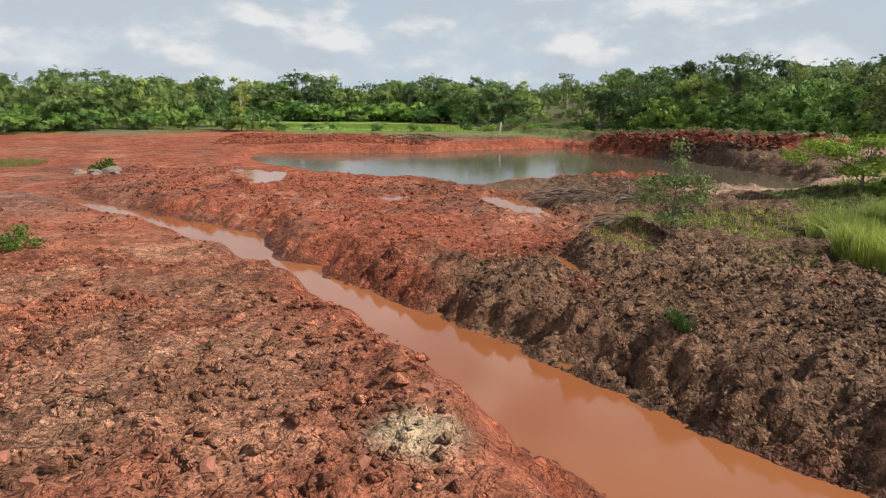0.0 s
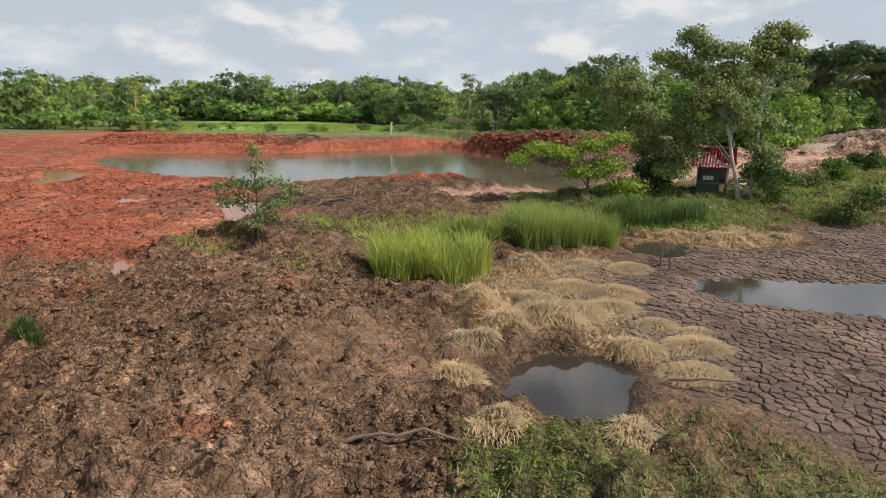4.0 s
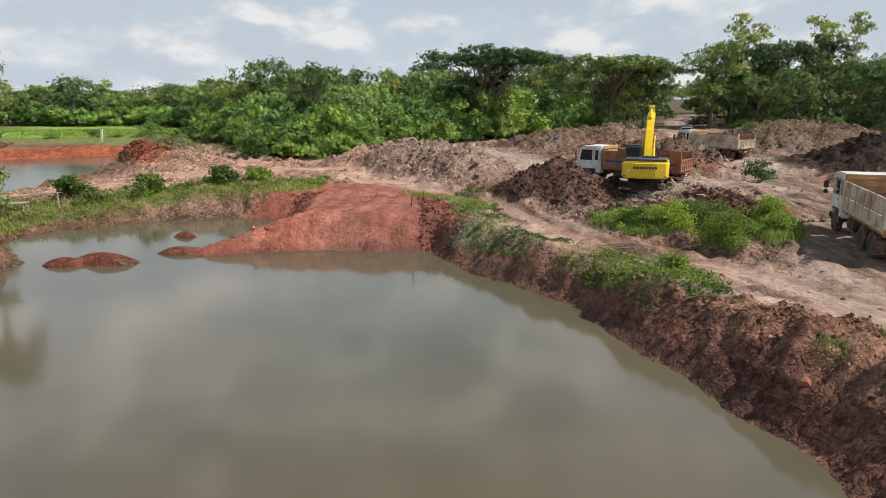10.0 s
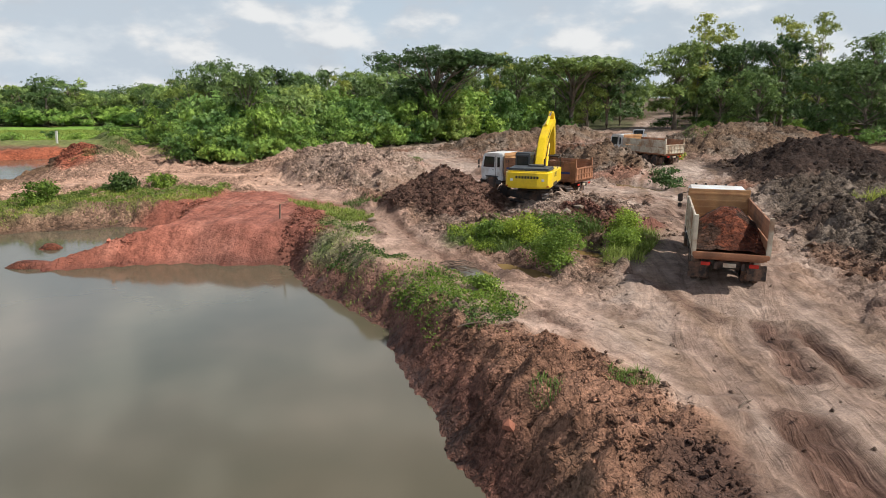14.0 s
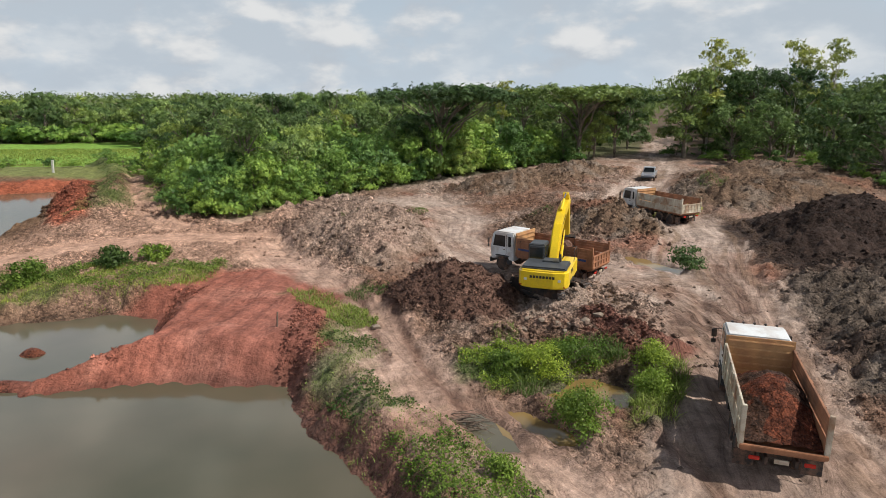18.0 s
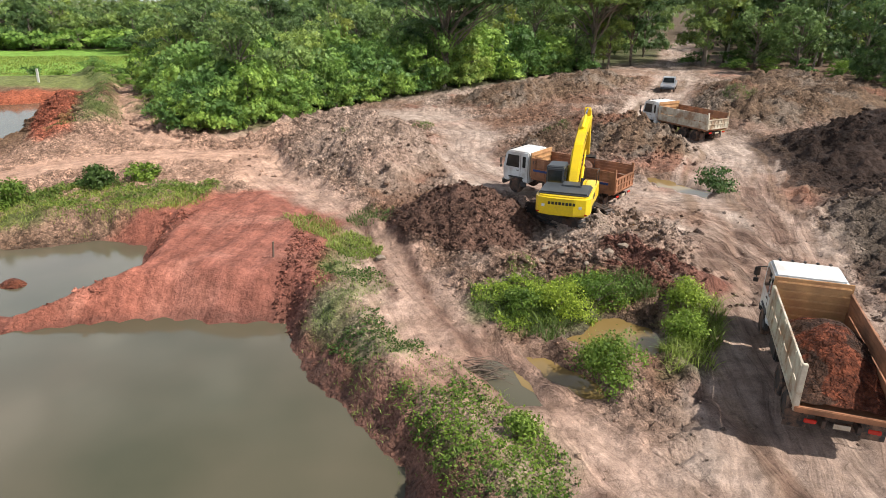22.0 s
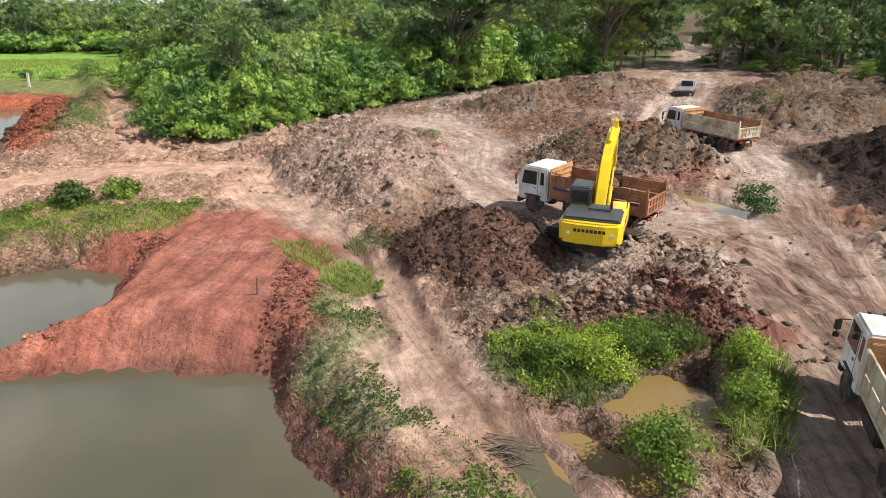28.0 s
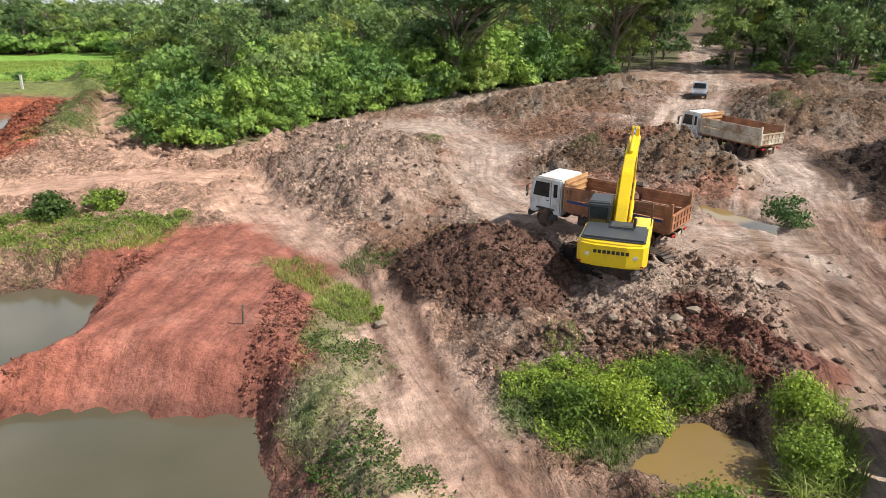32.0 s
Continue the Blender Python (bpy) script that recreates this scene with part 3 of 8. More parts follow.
def lane_field(x, y):
    """Of the strongest lane or road at each place: metres to its side, metres along it, and its strength."""
    out = np.zeros(np.shape(x) + (3,))
    streaks = [(line, w, strong) for line, w, depth, strong in LANES] + DARK_MARKS
    streaks += [(ROAD_EAST, 3.2, 0.5), (ROAD_WEST, 2.2, 0.4), (ROAD_MID, 2.6, 0.5), (TRACK, 1.5, 0.5), ([(9, 52), (20, 57.5), (31, 62)], 3.6, 0.3),
                ([(38.5, 48), (38, 41), (36.5, 31)], 4.5, 0.28), ([(41.6, 41), (42, 36), (41.4, 31)], 1.2, 0.4), ([(60.5, 30), (59.5, 18), (60, 4)], 4.2, 0.55)]
    for line, w, strong in streaks:
        p = np.asarray(line, dtype=float)
        near = (x > p[:, 0].min() - 6) & (x < p[:, 0].max() + 6) & (y > p[:, 1].min() - 6) & (y < p[:, 1].max() + 6)
        px, py = x[near], y[near]
        best, side, run, gone = np.full(px.shape, 1e9), np.zeros(px.shape), np.zeros(px.shape), 0.0
        for (ax, ay), (bx, by) in zip(p, p[1:]):
            dx, dy = bx - ax, by - ay
            ln = math.hypot(dx, dy)
            t = np.clip(((px - ax) * dx + (py - ay) * dy) / ln**2, 0, 1)
            d = np.hypot(px - ax - t * dx, py - ay - t * dy)
            closer = d < best
            sign = np.where((px - ax) * dy - (py - ay) * dx > 0, 1.0, -1.0)
            best = np.where(closer, d, best)
            side = np.where(closer, d * sign, side)
            run = np.where(closer, gone + t * ln, run)
            gone += ln
        k = strong * step(w * 1.2, w * 0.6, best + 0.3 * fbm(px, py, 1.5, 2, 257))
        now = out[near]
        win = k > now[:, 2]
        now[win] = np.stack((side + 0.25 * fbm(px, py, 3.0, 2, 253), run, k), -1)[win]
        out[near] = now
    return out


def base_height(x, y):
    h = 1.75 * step(9, 38, x + 0.5 * np.clip(y - 42, 0, 40)) + 0.45 * step(50, 66, x) + 0.5 * step(66, 110, x)
    h = h - 0.4 * step(-14, -26, x) * (1 - step(70, 95, y))
    h = h + 0.55 * np.exp(-(((x + 16.5) / 7.5) ** 2 + ((y - 19) / 9) ** 2))
    h = h + 0.75 * step(86, 112, y) * step(0, -20, x)
    h = h - 0.25 * step(118, 130, y) * step(0, -20, x)
    h = h + 0.35 * step(30, 42, y) * step(-4, 5, x) * step(34, 12, x)
    h = h - 0.35 * step(42, 50, y) * step(78, 66, y) * step(6, -2, x)
    return h


def ground_height(x, y, fine=True):
    x, y = np.asarray(x, dtype=float), np.asarray(y, dtype=float)
    wx = x + 0.55 * fbm(x, y, 2.6, 3, 11)
    wy = y + 0.55 * fbm(x, y, 2.6, 3, 23)
    h = base_height(x, y)
    h = h + 0.28 * fbm(x, y, 14, 3, 3) * step(2, 10, np.abs(x - 5))
    mud = sdf(wx, wy, MUD)
    flat = step(0.0, 2.2, mud)
    h = h * flat + (-0.1) * (1 - flat)
    # spoil thrown up on the west side of the red ditch
    cx = np.interp(y, [5, 10, 16, 23, 31, 40], [-24.5, -25.8, -29, -33.6, -40.5, -50])
    west = step(0.3, 3.0, cx - x)
    h = h + west * (1.75 * np.exp(-(((y - 6) / 12.0) ** 2)) + 0.05 + 0.35 * fbm(x, y, 5, 3, 7)) * step(70, 20, y)
    # ridge between the mud ditch and the pond
    r = seg_dist(wx, wy, RIDGE, False)
    h = h + (0.85 + 0.3 * fbm(x, y, 3, 3, 31)) * np.exp(-((r / 2.9) ** 4))
    for (ax, ay, rr, hh) in ((22.3, 23.4, 1.7, 0.5), (19.6, 21.6, 1.6, 0.3), (13.6, 19.4, 1.5, 0.9), (12.3, 18.2, 1.3, 0.7), (18.6, 28.6, 1.7, 0.6), (20.2, 30.4, 1.2, 0.35)):
        h = h + hh * np.exp(-(((wx - ax) ** 2 + (wy - ay) ** 2) / rr**2))
    for pts, hh, w, rough in HEAPS:
        d = sdf(wx, wy, pts)
        k = step(w * 0.35, -w, d)
        h = h + k * hh * (0.85 + 1.5 * rough * np.abs(fbm(x, y, 3.4, 4, 41, 0.6)) + 0.5 * fbm(x, y, 7, 2, 43))
    ax, ay, rr, hh = DARK_HEAP
    d = np.hypot((wx - ax), (wy - ay) * 1.05)
    h = h + hh * np.clip(1 - d / rr, 0, 1) ** 0.85 * (1 - 0.22 * np.exp(-((d / 1.4) ** 2)))
    # dike, rock bank
    dd = seg_dist(wx, wy, DIKE, False)
    h = h + 1.4 * np.exp(-((dd / 1.9) ** 2)) * step(63, 69, y)
    rb = seg_dist(wx, wy, ROCK_BANK, False)
    h = h + 1.2 * np.exp(-((rb / 2.0) ** 2))
    # low levee round the far side of the far pond
    h = h + 0.5 * np.exp(-((seg_dist(wx, wy, [(-62, 100), (-40, 96), (-27, 98)], False) / 4) ** 2))
    # roads are pressed flat
    for line, w, sink in ((ROAD_EAST, 2.6, 0.1), (ROAD_WEST, 1.6, 0.12), (ROAD_MID, 2.2, 0.1), (TRACK, 1.7, 0.05)):
        d = seg_dist(wx, wy, line, False)
        k = step(w * 1.5, w * 0.6, d)
        b = base_height(x, y) - sink + 0.05 * fbm(x, y, 3, 2, 5)
        h = h * (1 - k) + b * k
        if fine:
            h = h - 0.09 * k * np.exp(-(((np.abs(d) - 0.95) / 0.22) ** 2)) * (1 + fbm(x, y, 1.2, 2, 8))
    if fine:
        h = h + lane_marks(x, y)[0]
    for line, w, hh in SPOIL_RED:
        d = seg_dist(wx, wy, line, False)
        h = h + hh * np.exp(-((d / w) ** 2)) * (0.8 + 0.9 * np.abs(fbm(x, y, 0.9, 3, 271)))
    # lip of thrown-up earth above the raked bank
    d = seg_dist(wx, wy, [(-24.4, 22.4), (-22.6, 25), (-20.6, 27), (-18.4, 27.8)], False)
    h = h + 0.8 * np.exp(-((d / 1.1) ** 2)) * (0.8 + 0.5 * fbm(x, y, 1.6, 3, 281))
    for line, w, depth in RUTS:
        d = seg_dist(wx, wy, line, False)
        h = h - depth * np.exp(-((d / w) ** 2)) * (0.5 + 0.5 * np.cos(d / w * 9)) + 0.5 * depth * np.exp(-(((d - 1.7 * w) / (0.5 * w)) ** 2)) * (1 + fbm(x, y, 0.8, 2, 19))
    # banks and beds
    rough = np.ones_like(h)
    for pts, level, w, depth in WATERS:
        d = sdf(wx, wy, pts)
        out = step(0, 1, np.clip(d / w, 0, 1)) ** 0.75
        bed = level - depth * np.clip(-d / (0.8 * w), 0, 1) - 0.02
        h = np.where(d <= 0, bed, np.where(d < w, (level - 0.02) * (1 - out) + np.maximum(h, level + 0.05) * out, h))
        rough = np.where(d <= 0, 0.0, np.minimum(rough, np.clip(0.15 + d / 0.6, 0, 1)))
    for ax, ay, rx, ry, hh in ((26.7, 36.9, 0.7, 0.45, 0.25), (25.2, 31.0, 1.7, 0.75, 0.42), (23.4, 30.2, 0.9, 0.5, 0.3), (28.4, 33.0, 1.2, 0.5, 0.3)):
        h = np.maximum(h, hh * (1.3 - ((wx - ax) / rx) ** 2 - ((wy - ay) / ry) ** 2))
    if fine:
        calm = step(0, 1.5, mud) * rough * step(-9, 2, y)
        calm = calm * (1 - 0.5 * step(-16, -24, x) * step(23, 30, y)) * (1 - 0.45 * west)
        road = np.minimum(seg_dist(wx, wy, ROAD_EAST, False) / 2.6, seg_dist(wx, wy, ROAD_WEST, False) / 1.6)
        road = np.minimum(road, seg_dist(wx, wy, ROAD_MID, False) / 2.2)
        calm = calm * (0.25 + 0.75 * step(0.7, 1.5, road)) * step(150, 90, y)
        calm = calm * (1 - 0.8 * step(1, -1, sdf(x, y, RED_SLOPE)))
        n = fbm(x, y, 1.5, 5, 71, 0.62)
        # the steep faces of the red ditch are slumped and gullied
        face = sdf(wx, wy, DITCH_RED)
        h = h + step(-1.5, 1.5, x - cx) * np.exp(-(((face - 1.3) / 0.9) ** 2)) * 0.5 * (np.abs(fbm(x, y, 1.25, 4, 88, 0.6)) * 2.2 - 0.45)
        ridged = 1 - np.abs(fbm(x, y, 2.3, 4, 83, 0.6)) * 2
        lump = np.abs(fbm(x, y, 1.7, 4, 95, 0.66)) * 2 - 0.5
        small = np.abs(vnoise(x / 0.55, y / 0.55, 97)) + 0.6 * np.abs(vnoise(x / 0.3, y / 0.3, 98)) - 0.6
        h = h + calm * (0.2 * n + 0.42 * lump + 0.1 * ridged + 0.19 * small)
        # tipped loads lie in knobbly lumps
        knob = np.abs(fbm(x, y, 1.15, 3, 211, 0.7)) * 2.2 - 0.55
        for pts, hh, w, rough in HEAPS:
            h = h + step(0.4, -0.8, sdf(wx, wy, pts)) * rough * 0.62 * knob
        # teeth of the digger have raked the brown bank down towards the ditch
        along = 0.78 * y - 0.62 * x
        rake = step(-1.5, 1.5, x - cx) * step(0.2, 0.9, face) * step(5.5, 2.2, face) * step(34, 22, y)
        across, down = along, 0.62 * y + 0.78 * x
        torn = np.abs(fbm(across, down * 0.4, 1.5, 4, 191, 0.6)) * 2 - 0.55
        slump = np.abs(fbm(face * 1.2, across * 0.35, 1.4, 4, 195, 0.6)) * 2 - 0.55
        h = h + rake * (0.42 * torn + 0.45 * slump)
        # gullies run down the red slope
        rs = step(0.8, -1.2, sdf(x, y, RED_SLOPE))
        h = h + rs * 0.08 * np.sin((x * 0.94 - (y - 30) * 0.12 + 0.8 * fbm(x, y, 5, 2, 13)) * 5.0) * (0.6 + 0.4 * fbm(x, y, 2, 2, 15))
    return h


# kinds of soil, as the colours of the dry earth
C_RED = np.array((0.285, 0.088, 0.048))
C_RED_PALE = np.array((0.31, 0.13, 0.082))
C_BROWN = np.array((0.15, 0.093, 0.058))
C_GREY = np.array((0.165, 0.125, 0.097))
C_DARK = np.array((0.085, 0.045, 0.032))
C_PALE = np.array((0.42, 0.312, 0.25))
C_ROAD = np.array((0.335, 0.215, 0.16))
C_MUD = np.array((0.15, 0.108, 0.085))
C_STRAW = np.array((0.40, 0.26, 0.13))
C_TURF = np.array((0.10, 0.12, 0.038))
C_FIELD = np.array((0.15, 0.27, 0.045))
C_WOOD = np.array((0.06, 0.06, 0.025))
C_BLACK = np.array((0.07, 0.055, 0.047))


def lay(c, wet, k, col, w=None):
    k = np.clip(k, 0, 1)[..., None]
    c = c * (1 - k) + col * k
    if w is not None:
        wet = wet * (1 - k[..., 0]) + w * k[..., 0]
    return c, wet


TURF = [([(-7, 33), (-1, 31.5), (5, 30), (10.5, 34), (16, 34.5), (17.5, 39.5), (24, 43.5), (33, 45), (34, 49), (24, 50.5), (14, 47.5), (4, 50), (-4, 47)], 1.0),
        ([(43.0, 38.4), (46.0, 33.7), (45.2, 32.2), (47.2, 28.8), (50.4, 25.5), (52.2, 21.5), (50.6, 19.6), (47.8, 22.5), (45.4, 26.4), (42.8, 30.4), (42.6, 34)], 0.95),
        ([(40.6, 43.4), (43.4, 40.6), (45.4, 37.6), (44.6, 36.4), (41.6, 39), (39.4, 42.6)], 0.6),
        ([(49.6, 32.2), (51.5, 33.6), (56.3, 33.4), (57.4, 31.9), (56, 31.3), (53.4, 30.0), (52.4, 28.2), (51, 29.4)], 0.9),
        ([(57.6, 31.4), (59.5, 31.6), (57.6, 26.4), (56.0, 26.6)], 0.9),
        ([(-13, 28), (-6.5, 30.5), (-2, 32), (-4, 36), (-12, 36), (-17, 32)], 0.45),
        ([(-10, 10.6), (-4.4, 11.4), (-2.4, 10), (-1.4, 7), (-10, 6)], 0.6),
        ([(13, 65), (17, 69.3), (14.3, 75.5), (9, 84.6), (1.6, 98.5), (-4, 111), (-16, 130), (-22, 130), (-8, 111), (-2.4, 98), (4.6, 84), (9.4, 75)], 1.0),
        ([(21.6, 69.6), (16.6, 78), (12.2, 86.5), (4.6, 101), (-2, 116), (-3.6, 116), (3.2, 101), (10.9, 86), (15.4, 78), (19.9, 69.4)], 0.9)]


def soil_colour(x, y):
    x, y = np.asarray(x, dtype=float), np.asarray(y, dtype=float)
    n1, n2, n3 = fbm(x, y, 9, 4, 101), fbm(x, y, 2.6, 4, 111), fbm(x, y, 1.0, 3, 121)
    n2, n3 = n2 * step(-9, 1, y), n3 * step(-9, 1, y)
    jit = 0.9 * n2 + 0.5 * n3
    wet = np.zeros_like(x)
    c = np.empty(x.shape + (3,))
    c[...] = C_BROWN
    # west: red earth
    k = step(-14.5, -22, x + 0.22 * (y - 20) * (y > 20) + 2.2 * n1)
    c, wet = lay(c, wet, k, C_RED)
    c, wet = lay(c, wet, k * step(0.15, 0.5, n2) * 0.5, C_RED_PALE)
    kf = k * step(22, 30, y) * step(96, 80, y)
    c, wet = lay(c, wet, kf * step(-0.02, 0.3, fbm(x, y, 5.5, 4, 221, 0.6)) * 0.6, np.array((0.15, 0.075, 0.05)))
    c, wet = lay(c, wet, kf * step(0.12, 0.4, fbm(x, y, 4.0, 4, 231, 0.6)) * 0.55, np.array((0.36, 0.17, 0.11)))
    k2 = k * step(-26, -30, x + 0.55 * (y - 8)) * step(40, 24, y)
    c, wet = lay(c, wet, k2 * 0.8, np.array((0.31, 0.118, 0.068)))
    c, wet = lay(c, wet, k2 * step(0.05, 0.4, n2 + 0.4 * n1) * 0.6, np.array((0.38, 0.2, 0.125)))
    c, wet = lay(c, wet, k2 * step(0.2, 0.45, n1 - 0.4 * n2) * 0.5, C_BROWN * 1.4)
    c, wet = lay(c, wet, step(1.1, 0.3, np.hypot(x + 28.6, (y - 7.6) * 1.2) + 0.5 * jit), np.array((0.42, 0.31, 0.2)))
    e = sdf(x + jit, y + jit, [(-29, 27), (-25, 25.5), (-20.5, 27), (-14, 27), (-10, 14), (-12, 4), (-24, 12), (-28, 19)])
    c, wet = lay(c, wet, step(1.2, -1.5, e) * 0.9, C_BROWN * 1.2)
    c, wet = lay(c, wet, step(0.5, -1.5, e) * step(0.05, 0.5, n1 + 0.5 * n2) * 0.6, np.array((0.24, 0.15, 0.098)))
    c, wet = lay(c, wet, step(0.5, -1.5, e) * step(0.3, 0.55, n2 - 0.3 * n1) * 0.5, C_RED)
    # mud flat
    d = sdf(x + jit, y + jit, MUD)
    c, wet = lay(c, wet, step(0.8, -0.6, d), C_MUD * 0.8, 0.1)
    # dry straw on the west rim of the mud
    s = sdf(x + 1.2 * jit, y + jit, [(-8.8, 15.4), (-9.6, 21), (-6.4, 25), (-3.6, 26.2), (-2.2, 24), (-4.6, 20), (-4.2, 16.6), (-3.4, 13), (-4.6, 13.8), (-6.6, 15.8)])
    c, wet = lay(c, wet, step(0.5, -0.8, s) * (0.75 + 0.3 * n2), C_STRAW)
    s = sdf(x + 1.2 * jit, y + jit, [(-0.5, 29.2), (1.5, 31.5), (6.5, 32), (8.6, 29.6), (5, 27.6), (1.6, 28.6)])
    c, wet = lay(c, wet, step(0.4, -0.5, s) * 0.7, C_STRAW)
    # ridge by the pond: black and pale grey, with red heaps at its head
    r = seg_dist(x + jit, y + jit, RIDGE, False)
    c, wet = lay(c, wet, step(5.4, 3.4, r) * (x > 13.6) * (y > -6) * (0.8 + 0.4 * n1), np.array((0.14, 0.108, 0.092)), 0.1)
    c, wet = lay(c, wet, step(4.3, 3.4, r) * step(1.2, 2.0, r) * (x > 13.6) * step(-0.4, 0.1, n2), C_BLACK * 0.75, 0.2)
    c, wet = lay(c, wet, step(3.4, 1.6, r) * step(-0.15, 0.2, n2 + 0.4 * n1 + 0.5 - 0.3 * r) * 0.8 * (x > 13.6), np.array((0.24, 0.195, 0.168)))
    c, wet = lay(c, wet, step(2.6, 1.2, r) * step(0.25, 0.55, n1 - 0.3 * n2) * 0.5 * (x > 13.6), C_RED_PALE * 0.8)
    for ax, ay, rr in ((13.6, 19.4, 1.9), (12.3, 18.2, 1.7)):
        c, wet = lay(c, wet, step(rr, rr * 0.6, np.hypot(x - ax, y - ay) + 0.5 * jit), np.array((0.13, 0.085, 0.065)))
    for ax, ay, rr in ((22.4, 23.2, 1.8), (20.0, 22.0, 1.6), (25.2, 31.0, 1.9), (23.5, 30.2, 1.2), (28.5, 33, 1.6), (26.7, 36.9, 1.2), (14.2, 19.0, 0.7), (13.0, 20.4, 0.5)):
        c, wet = lay(c, wet, step(rr, rr * 0.55, np.hypot(x - ax, y - ay) + 0.5 * jit) * 0.9, C_RED * 0.82)
    c, wet = lay(c, wet, step(1.3, 0.6, np.hypot(x - 18.6, y - 28.4) + 0.5 * jit), np.array((0.36, 0.29, 0.22)))
    # north strip and the east yard
    k = step(40, 46, y + n1) * step(6, 14, x) * step(130, 100, y)
    c, wet = lay(c, wet, k, C_ROAD)
    k = step(44, 47, x + jit + 0.12 * (y - 25))
    c, wet = lay(c, wet, k, np.array((0.225, 0.138, 0.098)))
    c, wet = lay(c, wet, k * step(-0.1, 0.45, n2 + 0.5 * n1) * 0.55, C_PALE * 0.75)
    c, wet = lay(c, wet, step(3, -1, sdf(x, y, [(41, 33.5), (46, 35), (50, 30), (54, 22), (58, 14), (52, 12), (46, 26)])) * (0.5 + 0.7 * n2), C_PALE * 0.85)
    # the yard is trodden in patches, pale where dry, red brown where turned over
    k = step(44, 47, x + jit + 0.12 * (y - 25)) * step(118, 104, y)
    big = fbm(x, y, 6.5, 4, 161, 0.6)
    c, wet = lay(c, wet, k * step(0.12, 0.4, big) * 0.6, C_PALE * 0.88)
    c, wet = lay(c, wet, k * step(-0.1, -0.4, big) * 0.7, C_BROWN * np.array((1.25, 1.0, 0.95)))
    c, wet = lay(c, wet, k * step(0.2, 0.42, fbm(x, y, 4.5, 3, 171)) * 0.6, C_RED_PALE * 0.8)
    for pts, hh, w, rough in HEAPS:
        d = sdf(x + jit, y + jit, pts)
        c, wet = lay(c, wet, step(0.6, -1, d) * 0.9, C_BROWN * 0.98)
        c, wet = lay(c, wet, step(0.6, -1, d) * step(0.0, 0.4, n2 + n3 * 0.5) * 0.7, C_GREY * 1.2)
        c, wet = lay(c, wet, step(0.6, -1, d) * step(0.2, 0.5, n1 - 0.3 * n2) * 0.6, C_RED_PALE * 0.72)
    c, wet = lay(c, wet, step(0.6, -1.5, sdf(x + jit, y + jit, HEAPS[0][0])) * 0.65, np.array((0.39, 0.27, 0.21)))
    for pts, hh, w, rough in HEAPS[6:8]:
        c, wet = lay(c, wet, step(0.6, -0.6, sdf(x + jit, y + jit, pts)) * np.clip(0.6 + n2, 0, 0.9), np.array((0.35, 0.255, 0.2)))
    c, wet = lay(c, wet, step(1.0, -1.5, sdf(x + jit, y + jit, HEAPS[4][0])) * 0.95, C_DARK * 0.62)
    k = step(0.9, -0.8, sdf(x + jit, y + jit, HEAPS[3][0]))
    c, wet = lay(c, wet, k * 0.85, C_GREY * 0.66)
    c, wet = lay(c, wet, k * step(0.0, 0.35, n1) * 0.75, C_DARK * 1.2)
    c, wet = lay(c, wet, k * step(0.15, 0.45, n2) * 0.6, C_GREY * 1.4)
    c, wet = lay(c, wet, step(105, 110, y + 1.5 * n1) * step(12, 4, x + 0.3 * (y - 100)) * step(-64, -54, x) * 0.9, C_TURF * 1.25)
    for line, w, tone in ((ROAD_MID, 2.6, C_PALE * 0.84), (ROAD_EAST, 3.0, C_PALE * 0.7), (ROAD_WEST, 2.4, C_ROAD * 1.15), (TRACK, 1.6, C_ROAD)):
        d = seg_dist(x + jit, y + jit, line, False)
        c, wet = lay(c, wet, step(w * 1.3, w * 0.5, d) * (0.7 + 0.35 * n2), tone)
    d = seg_dist(x + 0.6 * jit, y + 0.6 * jit, [(9, 52), (20, 57.5), (31, 62)], False)
    c, wet = lay(c, wet, step(5.0, 3.0, d) * 0.8, C_ROAD * 1.2)
    # near-black patch: dark heap earth with the deep shade around it painted in
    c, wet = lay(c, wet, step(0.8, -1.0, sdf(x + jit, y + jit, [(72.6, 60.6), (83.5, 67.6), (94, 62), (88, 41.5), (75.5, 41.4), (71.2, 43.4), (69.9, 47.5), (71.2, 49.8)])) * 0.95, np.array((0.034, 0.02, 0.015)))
    # wheel tracks: long dark and pale streaks that follow the road
    d = seg_dist(x, y, ROAD_EAST, False)
    st = fbm(d * 4.2 + 0.5 * n2, y * 0.35, 2.2, 3, 131)
    c, wet = lay(c, wet, step(5.5, 2.5, d) * step(0.05, 0.4, st) * 0.7, C_BROWN)
    c, wet = lay(c, wet, step(5.5, 2.5, d) * step(-0.15, -0.5, st) * 0.6, C_PALE * 1.1)
    # dry pale surface of the loading road
    d = sdf(x + 0.8 * jit, y + 0.8 * jit, [(55.6, 3), (54.9, 14), (53.8, 18.5), (56, 25), (59.4, 27), (60.4, 33), (64, 33), (63.6, 26), (64.4, 18), (66, 3)])
    c, wet = lay(c, wet, step(0.8, -0.8, d) * np.clip(0.8 + 0.4 * n2, 0, 1), np.array((0.27, 0.185, 0.142)))
    c, wet = lay(c, wet, step(0.8, -0.8, d) * step(0.05, 0.4, fbm(x, y, 3.2, 4, 185, 0.6)) * 0.6, C_PALE * 0.92)
    c, wet = lay(c, wet, step(0.8, -0.8, d) * step(0.1, 0.45, fbm(x * 2.2, y * 0.5, 2.0, 3, 181)) * 0.45, C_BROWN * 1.5)
    d = sdf(x + 0.8 * jit, y + 0.8 * jit, BANK_EAST)
    k = step(0.5, -0.7, d)
